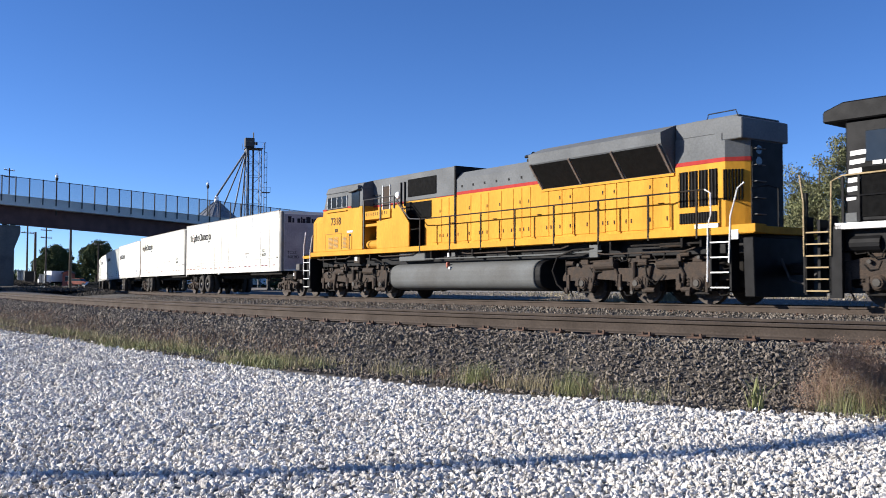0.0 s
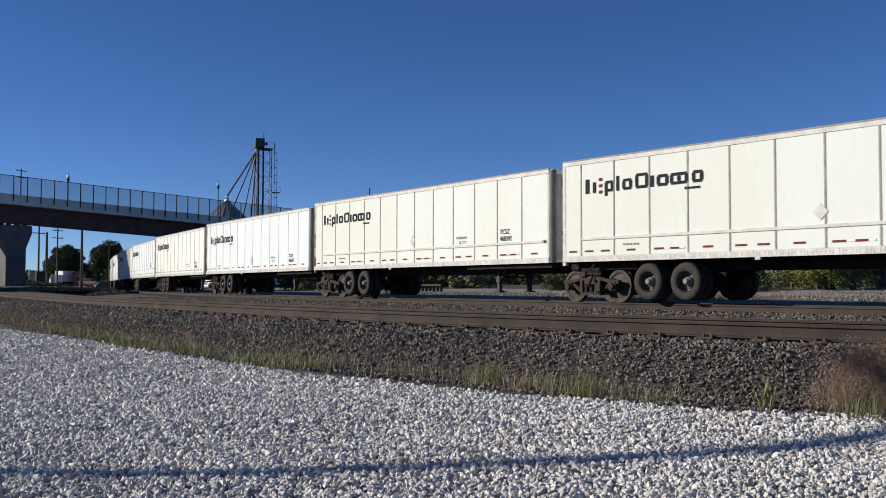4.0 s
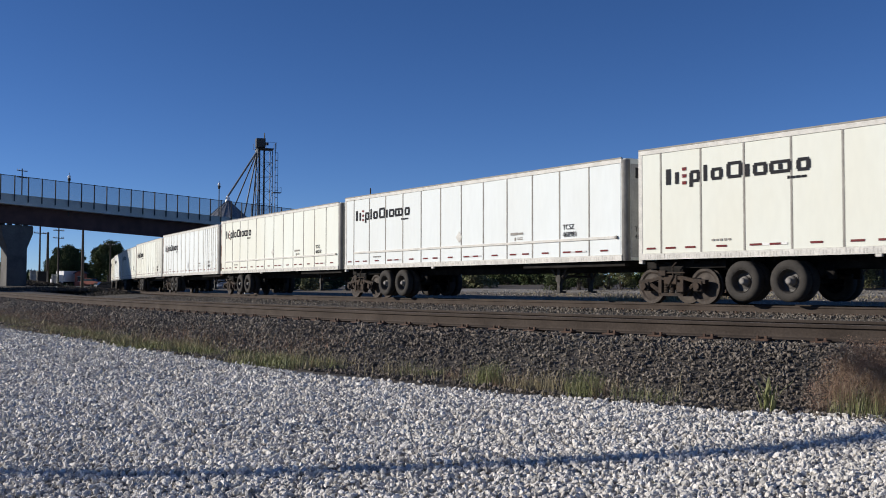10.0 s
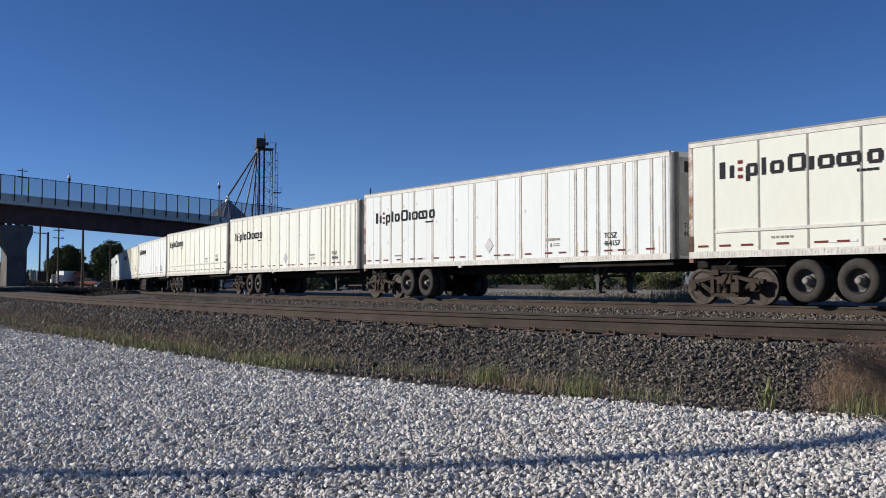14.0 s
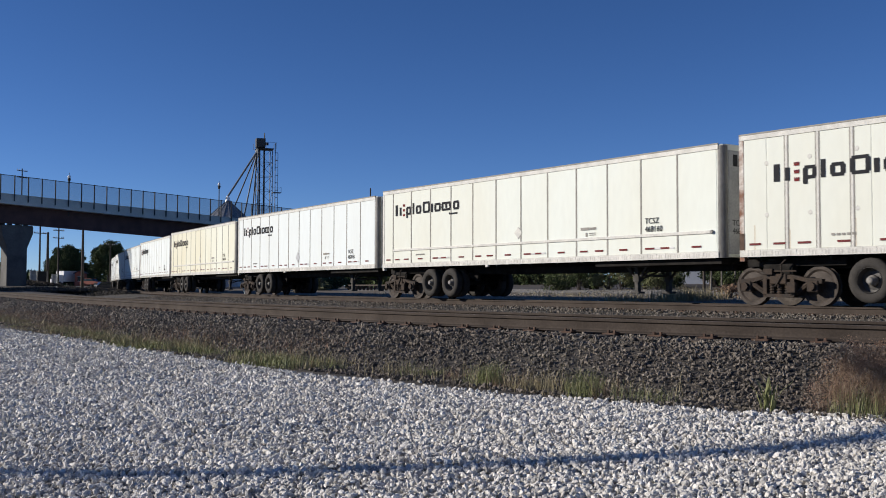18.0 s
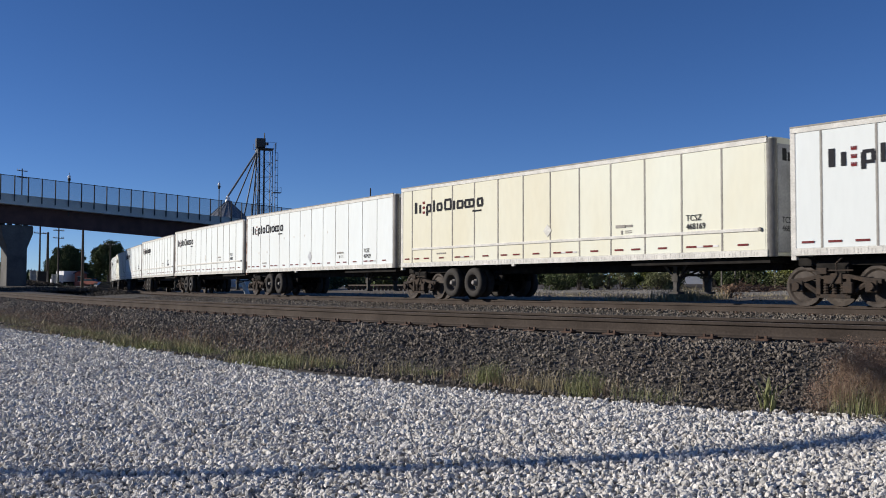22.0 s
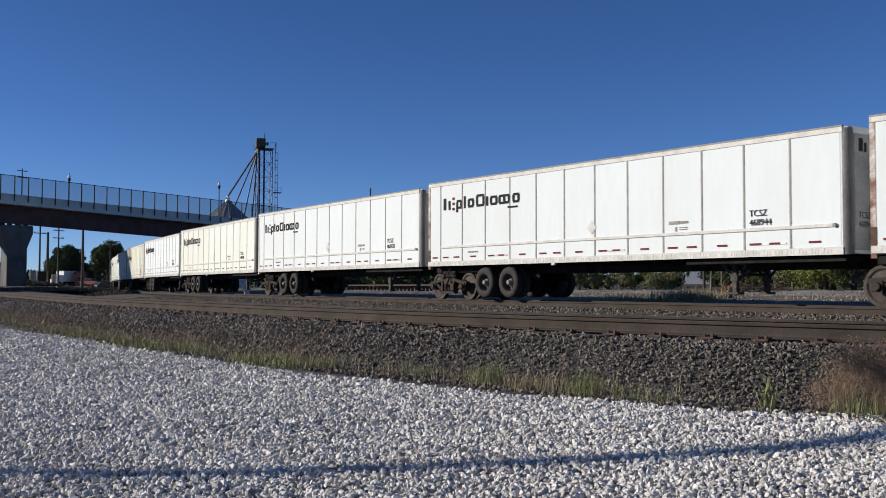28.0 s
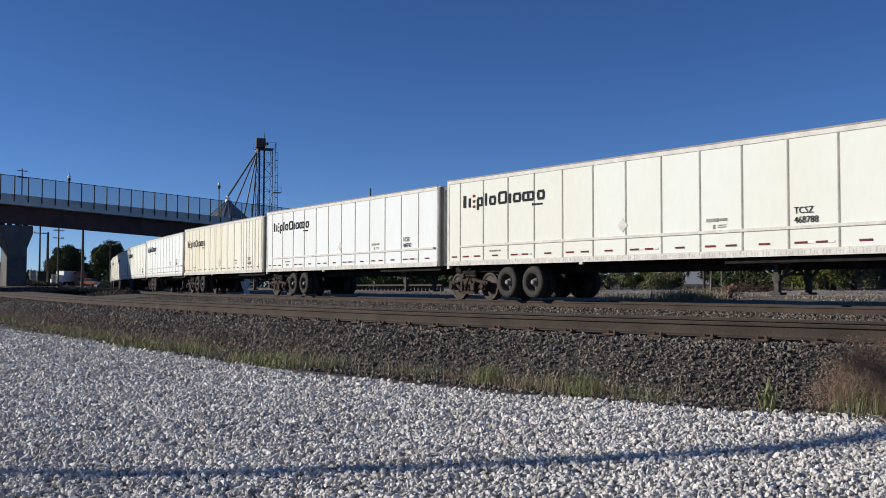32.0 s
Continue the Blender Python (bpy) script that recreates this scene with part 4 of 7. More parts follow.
def truck3(parent, xc, y_side=1.12, spacing=2.05, r=0.53):
    """A three-axle truck: side frames, springs, journal boxes, wheelsets, brake cylinders."""
    tr = part("truck_frame", box(xc - 2.95, xc + 2.95, -0.62, 0.62, 0.42, 1.26, 0.04), M["under"], parent)
    for y in (-y_side, y_side):
        side = 1 if y > 0 else -1
        poly = [(-2.95, 0.72), (-2.75, 0.98), (-2.35, 1.06), (-1.5, 1.06), (-1.2, 0.98), (-0.6, 0.94), (0.6, 0.94), (1.2, 0.98), (1.5, 1.06), (2.35, 1.06), (2.75, 0.98), (2.95, 0.72), (2.95, 0.6),
                (2.2, 0.62), (1.6, 0.66), (0.7, 0.6), (0, 0.55), (-0.7, 0.6), (-1.6, 0.66), (-2.2, 0.62), (-2.95, 0.6)]
        bm = prism(poly, y - 0.09, y + 0.09)
        bmesh.ops.translate(bm, verts=bm.verts, vec=(xc, 0, 0))
        part("side_frame", bm, M["truck"], tr)
        for i in (-1, 0, 1):
            x = xc + i * spacing
            bm = box(x - 0.2, x + 0.2, y - 0.12, y + 0.12, 0.38, 0.72, 0.03)
            add_lathe(bm, [(0.17, y), (0.17, y + side * 0.14), (0.13, y + side * 0.17), (0.13, y + side * 0.19), (0.0, y + side * 0.19)], 16, "y", (x, 0, r))
            part("journal_box", bm, M["truck"], tr)
            for dx in (-0.38, 0.38):
                part("coil_spring", lathe([(0.085 if k % 2 else 0.06, 0.46 + k * 0.035) for k in range(9)], 10, "z", (x + dx, y, 0)), M["truck"], tr)
            for dx in (-0.24, 0.24):
                part("pedestal", box(x + dx - 0.045, x + dx + 0.045, y - 0.11, y + 0.11, 0.30, 0.68, 0.01), M["truck"], tr)
            part("pedestal_tie", box(x - 0.28, x + 0.28, y - 0.06, y + 0.06, 0.26, 0.31), M["under"], tr)
            part("bearing_cap", lathe([(0.09, y + side * 0.19), (0.085, y + side * 0.22), (0.0, y + side * 0.22)], 12, "y", (x, 0, r)), M["gear"], tr)
            part("shock_strut", tube([(x + 0.5, y + side * 0.12, 0.98), (x + 0.36, y + side * 0.14, 0.42)], [0.06, 0.035], 8), M["truck"], tr)
            part("hanger", box(x - 0.72, x - 0.6, y + side * 0.1 - 0.03, y + side * 0.1 + 0.03, 0.35, 0.78, 0.01), M["truck"], tr)
            part("brake_shoe", box(x + 0.52, x + 0.64, y + side * -0.2 - 0.06, y + side * -0.2 + 0.06, 0.32, 0.72, 0.03), M["under"], tr)
        for dx in (-1.55, 0.75):
            part("brake_cylinder", tube([(xc + dx, y + side * 0.1, 1.03), (xc + dx + 0.75, y + side * 0.1, 1.03)], [0.14, 0.12], 12), M["truck"], tr)
            part("brake_rod", tube([(xc + dx + 0.7, y + side * 0.12, 1.0), (xc + dx + 0.85, y + side * 0.12, 0.75), (xc + dx + 0.8, y + side * 0.12, 0.45)], 0.035), M["truck"], tr)
        for dx in (-2.2, -0.35, 1.85):
            part("pipe_bracket", box(xc + dx, xc + dx + 0.3, y + side * 0.05 - 0.05, y + side * 0.05 + 0.05, 1.06, 1.2, 0.01), M["truck"], tr)
        part("brake_hose", tube([(xc + 0.3, y + side * 0.14, 1.12), (xc + 0.42, y + side * 0.2, 0.7), (xc + 0.7, y + side * 0.18, 0.5), (xc + 0.95, y + side * 0.14, 0.75)], 0.022), M["under"], tr)
        fits = random.Random(int(xc * 10) + side)
        for k in range(34):
            x, z = xc + fits.uniform(-2.8, 2.8), fits.choice((0.35, 0.5, 0.95, 1.1, 1.22)) + fits.uniform(-0.06, 0.06)
            yo = y + side * fits.uniform(0.08, 0.2)
            kind = k % 4
            if kind == 0:
                part("truck_bracket", box(x - 0.07, x + 0.07, yo - 0.04, yo + 0.04, z - 0.09, z + 0.09, 0.01), M["truck"], tr)
            elif kind == 1:
                part("truck_bolt", lathe([(0.05, -0.04), (0.05, 0.03), (0.03, 0.05), (0.0, 0.05)], 8, "y", (x, yo, z)), M["gear"], tr)
            elif kind == 2:
                part("truck_pipe", tube([(x, yo, z), (x + 0.12, yo + side * 0.03, z - 0.12), (x + 0.3, yo, z - 0.1), (x + 0.38, yo, z + 0.08)], 0.018, 6), M["under"], tr)
            else:
                part("truck_cylinder", tube([(x - 0.14, yo, z), (x + 0.14, yo, z)], [0.075, 0.06], 10), M["truck"], tr)
        part("damper", tube([(xc - 0.1, y + side * 0.13, 0.5), (xc - 0.1, y + side * 0.13, 1.1)], 0.07, 10), M["truck"], tr)
        part("sand_pipe", tube([(xc - 2.8, y + side * 0.1, 1.2), (xc - 2.78, y + side * 0.1, 0.6), (xc - 2.6, y + side * 0.02, 0.15)], 0.025), M["under"], tr)
        part("air_pipe", tube([(xc - 2.3, y + side * 0.02, 1.12), (xc - 0.6, y + side * 0.04, 1.18), (xc + 0.9, y + side * 0.02, 1.12), (xc + 2.4, y + side * 0.04, 1.16)], 0.028), M["truck"], tr)
    for i in (-1, 0, 1):
        SPIN.append((put("wheelset", shared("wheelset/loco", lambda: wheelset_bm(0.53, 0.75), M["wheel"]), tr, xc + i * spacing, 0, r), 0.53))
        part("traction_motor", box(xc + i * spacing + 0.2, xc + i * spacing + 0.75, -0.55, 0.55, 0.3, 0.8, 0.08), M["under"], tr)
    return tr


def steps(parent, x0, x1, y, n, z0, z1, tread, stringer):
    for i in range(n):
        z = z0 + (z1 - z0) * i / (n - 1)
        part("step", box(x0, x1, y - 0.02, y + 0.25, z - 0.02, z + 0.02), stringer, parent)
        part("step_edge", box(x0, x1, y - 0.035, y - 0.02, z - 0.014, z + 0.018), tread, parent)
    part("step_side", box(x0 - 0.05, x0, y, y + 0.3, z0 - 0.08, z1 + 0.35), stringer, parent)
    part("step_side", box(x1, x1 + 0.05, y, y + 0.3, z0 - 0.08, z1 + 0.35), stringer, parent)


# stations along the frame: cab front, cab back, hood step, radiator, end
STATIONS = ((-1.0, 0.0, 1.2, 5.0, 10.37, 15.05, 20.2, 23.0, 24.2), (-0.75, 0.25, 1.38, 4.6, 10.1, 14.6, 19.85, 22.6, 23.8))


def fit_stations(t):
    for ob in t.children_recursive:
        if ob.location.x:
            ob.location.x = np.interp(ob.location.x, *STATIONS)
        else:
            for v in ob.data.vertices:
                v.co.x = np.interp(v.co.x, *STATIONS)


def locomotive():
    t = thing("diesel_locomotive", Matrix(), "yellow diesel locomotive with grey roof and thin red stripe", "locomotive")
    Y, G = M["yellow"], M["grey"]
    part("main_frame", box(-0.1, 22.9, -1.05, 1.05, 1.24, 1.70, 0.02), M["black"], t)
    part("frame_sill", box(-0.05, 23.05, -1.50, 1.50, 1.68, 1.86, 0.012), Y, t, "yellow sill along the walkway")
    # nose and cab
    nose = [(-1.42, 1.86), (-1.42, 3.1), (-1.25, 3.36), (1.25, 3.36), (1.42, 3.1), (1.42, 1.86)]
    part("nose", prism_x(nose, 0.05, 1.2, 0.03), Y, t)
    part("nose_door_edge", box(0.33, 0.345, -1.424, -1.40, 1.9, 3.1), M["black"], t)
    part("horn", tube([(0.35, -0.2, 3.4), (0.75, -0.25, 3.47)], [0.05, 0.03], 8), M["black"], t)
    part("horn", tube([(0.4, -0.75, 3.37), (0.8, -0.75, 3.5)], [0.05, 0.03], 8), M["black"], t)
    part("cab_wall", prism([(0.95, 1.86), (5.0, 1.86), (5.0, 3.55), (1.18, 3.55)], -1.50, 1.50, 0.015), Y, t)
    part("cab_upper", prism([(1.18, 3.553), (5.0, 3.553), (5.0, 4.22), (1.52, 4.22)], -1.48, 1.48, 0.015), G, t)
    part("cab_roof", prism_x([(-1.52, 4.2), (-1.40, 4.45), (-0.9, 4.58), (0.9, 4.58), (1.40, 4.45), (1.52, 4.2)], 1.45, 4.95, 0.02), G, t)
    part("stripe", box(1.16, 1.55, -1.51, -1.478, 3.53, 3.60), M["red"], t, "thin red stripe")
    part("stripe", box(3.62, 3.95, -1.51, -1.478, 3.53, 3.60), M["red"], t, "thin red stripe")
    for a, b in ((1.62, 2.0), (2.03, 2.55), (2.58, 3.05), (3.12, 3.52)):
        w = part("window", box(a, b, -1.495, -1.47, 3.62, 4.03, 0.004), M["glass"], t, "dark cab side window")
    for a in (1.58, 2.0, 2.56, 3.06, 3.53):
        part("window_frame", box(a, a + 0.035, -1.51, -1.48, 3.60, 4.05), M["frame"], t)
    for z in (3.58, 4.04):
        part("window_frame", box(1.58, 3.57, -1.508, -1.482, z, z + 0.022), M["tank"], t)
    part("drip_ledge", box(1.6, 3.6, -1.56, -1.5, 3.44, 3.475, 0.006), Y, t)
    # flat dark plate standing for the shade inside the deep opening
    part("rear_window", box(3.98, 4.72, -1.5, -1.478, 3.5, 4.16, 0.004), M["glass"], t, "dark opening behind the cab side")
    part("sun_visor", prism([(3.9, 4.12), (4.8, 4.2), (4.85, 4.36), (3.95, 4.3)], -1.62, -1.46, 0.01), G, t)
    me = text_mesh("7318", 0.42, M["ink"], 1.0, 0.004)
    put("road_number", me, t, 1.98, -1.507, 2.92)
    part("owner_mark", bars_bm([(2.42, 2.52, 2.62, 2.76), (2.56, 2.66, 2.62, 2.76)]), M["ink"], t).location = (0, -1.505, 0)
    part("builder_plate", box(3.58, 4.12, -1.508, -1.50, 2.56, 2.64), M["galv"], t)
    for x0, x1 in ((1.75, 2.2), (2.28, 2.72), (3.18, 3.52)):
        part("louvre", louvre_bm(x0, x1, 1.98, 2.44, -1.505, 9), M["handrail"], t)
    for x0, x1 in ((1.45, 3.0), (3.05, 3.66)):
        part("panel_joint", tube([(x0, -1.502, 1.92), (x0, -1.502, 2.56), (x1, -1.502, 2.56), (x1, -1.502, 1.92)], 0.008, 4), M["handrail"], t)
    part("side_locker", box(3.78, 3.98, -1.515, -1.50, 1.9, 2.5), M["black"], t, "dark locker recess")
    part("locker_door", box(3.86, 4.05, -1.52, -1.505, 1.9, 2.42, 0.005), Y, t)
    # equipment bay behind the cab
    part("bay_back", box(5.0, 8.5, -0.6, 0.6, 1.86, 3.0), M["under"], t)
    part("bay_ledge", box(5.02, 7.0, -1.5, -0.6, 2.98, 3.30, 0.01), Y, t)
    for i in range(11):
        part("ledge_slot", box(5.15 + i * 0.16, 5.19 + i * 0.16, -1.504, -1.498, 3.12, 3.24), M["black"], t)
    part("bay_ledge", box(5.0, 6.1, -1.48, -1.2, 2.72, 2.82, 0.01), Y, t)
    part("bay_panel", prism([(6.05, 1.86), (8.25, 1.86), (8.25, 2.72), (7.55, 3.42), (7.1, 3.42), (7.1, 2.95), (6.05, 2.9)], -1.5, -1.44, 0.008), Y, t)
    part("bay_panel", prism([(5.0, 1.86), (9.2, 1.86), (9.2, 3.0), (5.0, 3.0)], 1.44, 1.5, 0.008), Y, t)
    part("air_tank", tube([(5.05, -1.2, 2.04), (5.9, -1.2, 2.04)], 0.17, 14), Y, t)
    part("air_tank", tube([(5.98, -1.2, 2.06), (6.04, -1.2, 2.06)], 0.2, 14), M["black"], t)
    part("filter_box", box(5.55, 5.98, -1.1, -0.6, 2.2, 2.65, 0.02), Y, t)
    part("compressor", box(5.1, 5.6, -1.0, -0.6, 2.2, 2.6, 0.05), M["under"], t)
    # upper hood behind the cab
    part("front_hood", box(4.95, 10.35, -1.0, 1.0, 3.56, 4.57, 0.03), G, t)
    part("front_hood_side", box(5.0, 8.5, -0.99, 0.99, 3.0, 3.56), Y, t)
    part("stripe", box(5.0, 7.2, -1.004, -0.98, 3.50, 3.58), M["red"], t, "thin red stripe")
    part("hood_door", box(5.75, 6.2, -1.02, -1.0, 3.2, 4.25, 0.005), M["truck"], t)
    for x in (5.7, 6.22):
        part("door_edge", box(x - 0.02, x + 0.02, -1.03, -1.0, 3.2, 4.3), M["frame"], t)
    for z in (3.62, 3.95):
        part("grab_iron", tube([(5.1, -1.0, z), (5.1, -1.08, z), (5.5, -1.08, z), (5.5, -1.0, z)], 0.015), M["black"], t)
    part("round_lamp", lathe([(0.12, -1.06), (0.14, -1.03), (0.14, -1.0)], 16, "y", (6.75, 0, 3.84)), M["lamp"], t)
    for x in (7.0, 7.25):
        part("conduit", tube([(x, -1.03, 3.4), (x, -1.03, 4.3)], 0.03), M["black"], t)
    part("intake_screen", box(7.45, 9.25, -1.03, -1.0, 3.72, 4.36, 0.01), M["mesh"], t, "dark mesh intake screen")
    part("intake_screen", box(7.3, 8.95, -1.02, -0.98, 2.9, 3.5, 0.01), M["mesh"], t, "dark mesh intake screen")
    # long hood
    part("long_hood", box(8.5, 20.25, -0.98, 0.98, 1.86, 3.56), Y, t)
    part("stripe", box(9.2, 15.05, -0.988, 0.988, 3.56, 3.66), M["red"], t, "thin red stripe")
    part("long_hood_top", prism_x([(-0.98, 3.66), (-0.98, 4.10), (-0.78, 4.34), (0.78, 4.34), (0.98, 4.10), (0.98, 3.66)], 10.35, 15.2, 0.0), G, t)
    part("box_end", box(10.33, 10.4, -1.03, 1.03, 1.9, 4.57), M["black"], t, "black gap between hood sections")
    x, i = 8.95, 0
    widths = (0.62, 0.44, 0.44, 0.86, 0.58, 0.44, 0.7)
    while x < 20.0:
        w = widths[i % 7]
        part("hood_door", box(x, x + w - 0.02, -1.0, -0.978, 1.95 if i % 3 else 1.98, 3.5 if x < 15 else 3.3, 0.006), Y, t)
        part("door_latch", box(x + w - 0.12, x + w - 0.085, -1.012, -0.998, 2.16, 2.27), M["black"], t)
        if i % 2:
            part("door_latch", box(x + 0.07, x + 0.105, -1.012, -0.998, 2.16, 2.27), M["black"], t)
        if i % 3 != 1:
            part("door_latch", box(x + w - 0.12, x + w - 0.085, -1.012, -0.998, 3.02, 3.12), M["black"], t)
        if i % 4 == 2:
            part("door_handle", tube([(x + w / 2 - 0.08, -1.0, 2.62), (x + w / 2 - 0.08, -1.04, 2.62), (x + w / 2 + 0.08, -1.04, 2.62), (x + w / 2 + 0.08, -1.0, 2.62)], 0.012, 5), M["stanchion"], t)
        x += w
        i += 1
    for i in range(7):
        part("vent", box(10.7 + i * 0.66, 10.78 + i * 0.66, -0.99, -0.97, 3.80, 3.88), M["black"], t)
    for dx in (0, 0.55):
        part("horn", lathe([(0.05, 0), (0.06, 0.3), (0.12, 0.42)], 12, "x", (13.9 + dx * 0.3, -0.7 + dx * 0.5, 4.52)), M["black"], t)
    part("roof_stack", box(14.0, 14.3, -0.75, -0.35, 4.27, 4.44, 0.02), M["black"], t)
    # flared radiator
    rad = [(-0.985, 3.36), (-1.50, 4.10), (-1.52, 4.38), (-0.95, 4.61), (0.95, 4.61), (1.52, 4.38), (1.50, 4.10), (0.985, 3.36)]
    part("radiator_housing", prism_x(rad, 15.05, 20.2, 0.0), G, t)
    n = Vector((0, -0.72, -0.515)).normalized()
    for i in range(3):
        a, b = 15.2 + i * 1.67, 15.2 + i * 1.67 + 1.55
        bm = bmesh.new()
        q = [Vector((a, -1.0, 3.40)), Vector((b, -1.0, 3.40)), Vector((b, -1.49, 4.06)), Vector((a, -1.49, 4.06))]
        lo = [bm.verts.new(p) for p in q]
        hi = [bm.verts.new(p + n * 0.02) for p in q]
        bm.faces.new(hi)
        for k in range(4):
            bm.faces.new((lo[k], lo[(k + 1) % 4], hi[(k + 1) % 4], hi[k]))
        scr = part("radiator_screen", bm, M["mesh"], t, "dark slanted radiator screen")
        for k in range(9):
            x = a + 0.1 + k * 0.17
            part("screen_bar", tube([(x, -1.005 - 0.012, 3.40), (x, -1.505, 4.06)], 0.008, 4), M["black"], scr)
    for i in range(4):
        x = 15.13 + i * 1.66
        part("screen_post", tube([(x, -1.01, 3.38), (x, -1.52, 4.08)], 0.04, 4), M["rusty_post"], t)
    part("screen_edge", box(15.05, 20.2, -1.03, -0.98, 3.30, 3.37), Y, t)
    # rear section
    part("rear_hood", prism([(20.25, 1.86), (21.75, 1.86), (21.75, 3.5), (20.25, 3.5)], -1.02, 1.02), Y, t)
    part("rear_corner", corner_bm(21.75, 22.3, 1.02, 0.62, 1.86, 3.5), Y, t)
    part("stripe", corner_bm(21.75, 22.31, 1.028, 0.628, 3.5, 3.6), M["red"], t, "thin red stripe")
    part("stripe", box(20.25, 21.75, -1.028, 1.028, 3.5, 3.6), M["red"], t, "thin red stripe")
    part("rear_top", box(20.25, 21.75, -1.02, 1.02, 3.6, 4.2), G, t)
    part("rear_corner_top", corner_bm(21.75, 22.3, 1.02, 0.62, 3.6, 4.02), G, t)
    part("rear_cap", prism([(20.25, 4.2), (21.5, 4.2), (21.5, 4.02), (22.35, 4.02), (22.35, 4.52), (22.1, 4.6), (20.25, 4.6)], -1.0, 0.8, 0.02), G, t)
    part("cap_lid", box(20.6, 22.1, -0.8, 0.8, 4.6, 4.65, 0.02), G, t)
    part("roof_rail", tube([(21.2, -0.9, 4.6), (21.25, -0.9, 4.74), (22.1, -0.9, 4.74), (22.15, -0.9, 4.6)], 0.015), M["black"], t)
    gr = part("blower_grille", box(20.35, 21.62, -1.035, -1.01, 2.45, 3.35, 0.006), M["mesh"], t, "dark grille with upright bars")
    for i in range(12):
        x = 20.4 + i * 0.107
        part("grille_bar", box(x - 0.012, x + 0.012, -1.06, -1.035, 2.45, 3.35), Y if i % 3 == 0 else M["black"], gr)
    lo = part("lower_louvre", box(20.38, 21.6, -1.035, -1.01, 2.03, 2.3, 0.005), M["mesh"], t)
    for i in range(14):
        part("louvre_bar", box(20.42 + i * 0.086, 20.44 + i * 0.086, -1.05, -1.035, 2.03, 2.3), M["black"], lo)
    part("data_plate", box(20.9, 21.65, -1.05, -1.02, 1.88, 2.0), M["white_rail"], t, "white sign under the grille")
    g2 = part("corner_grille", slab_on_corner(21.80, 22.2, 2.55, 3.3), M["mesh"], t)
    part("number_light", lathe([(0.11, 22.34), (0.12, 22.31)], 16, "x", (0, -0.35, 3.78)), M["glass"], t)
    part("number_light", lathe([(0.11, 22.34), (0.12, 22.31)], 16, "x", (0, -0.35, 3.5)), M["glass"], t)
    part("rear_panel", box(22.3, 22.33, -0.6, 0.6, 1.9, 4.0), M["black"], t, "black rear end panel")
    for z in (2.2, 2.6, 3.0, 3.4, 3.8):
        part("rung", tube([(22.33, -0.55, z), (22.42, -0.55, z), (22.42, -0.2, z), (22.33, -0.2, z)], 0.014), M["tank"], t)
    part("end_stand", tube([(22.85, -1.3, 1.86), (22.85, -1.3, 2.75), (22.85, -0.7, 2.85), (22.85, -0.3, 2.8), (22.85, -0.3, 1.86)], 0.02), M["black"], t)
    # walkway rails
    posts = [8.95, 10.75, 12.55, 14.35, 16.15, 17.95, 19.75, 21.35]
    for x in posts:
        part("stanchion", box(x - 0.026, x + 0.026, -1.51, -1.475, 1.62, 2.80), M["stanchion"], t)
    part("handrail", tube([(8.95, -1.49, 2.80), (21.6, -1.49, 2.80)], 0.021, 8), M["stanchion"], t)
    part("stair_rail", tube([(6.35, -1.5, 3.55), (7.4, -1.5, 3.55), (8.3, -1.5, 2.85), (8.95, -1.49, 2.80)], 0.024, 8), M["darksteel"], t)
    for x, z0 in ((5.15, 1.9), (6.35, 2.9), (7.3, 3.3)):
        part("stanchion", box(x - 0.03, x + 0.03, -1.54, -1.5, z0, 3.75), M["darksteel"], t)
    part("upper_rail", tube([(5.15, -1.52, 3.75), (7.3, -1.52, 3.75), (8.0, -1.52, 3.2)], 0.02, 6), M["darksteel"], t)
    part("grab_rail", tube([(21.6, -1.49, 2.80), (21.78, -1.49, 2.70), (21.80, -1.5, 2.2), (21.72, -1.52, 1.9), (21.70, -1.53, 0.55)], 0.019, 8), M["white_rail"], t, "white grab rail at the steps")
    part("grab_rail", tube([(22.75, -1.45, 2.88), (22.6, -1.5, 2.75), (22.4, -1.52, 2.1), (22.35, -1.53, 1.0)], 0.019, 8), M["white_rail"], t, "white grab rail at the steps")
    steps(t, 21.8, 22.35, -1.5, 4, 0.42, 1.5, M["white_rail"], M["black"])
    part("step_light", box(22.42, 22.62, -1.52, -1.48, 1.55, 1.78, 0.01), M["white_rail"], t)
    part("yellow_corner", box(22.4, 23.1, -1.51, -1.1, 1.70, 1.9, 0.01), Y, t)
    # cab-end platform
    part("platform", box(-0.78, 0.0, -1.5, 1.5, 1.62, 1.74, 0.01), Y, t)
    steps(t, -0.62, -0.1, -1.5, 4, 0.42, 1.45, M["white_rail"], M["black"])
    part("grab_rail", tube([(-0.72, -1.48, 0.95), (-0.7, -1.48, 2.2), (-0.6, -1.48, 2.5), (-0.7, -1.4, 2.75)], 0.019, 8), M["white_rail"], t, "white bent grab rail")
    part("grab_rail", tube([(-0.1, -1.5, 0.9), (-0.08, -1.5, 1.9), (0.06, -1.46, 2.6)], 0.019, 8), M["white_rail"], t, "white grab rail")
    part("end_post", tube([(-0.66, -1.1, 1.74), (-0.66, -1.1, 2.6), (-0.66, 1.1, 2.6), (-0.66, 1.1, 1.74)], 0.02), M["black"], t)
    part("pilot", prism_x([(-1.4, 0.2), (-1.45, 1.6), (1.45, 1.6), (1.4, 0.2)], -0.5, -0.1, 0.02), M["black"], t)
    part("pilot", prism_x([(-1.4, 0.2), (-1.45, 1.6), (1.45, 1.6), (1.4, 0.2)], 22.7, 23.0, 0.02), M["black"], t)
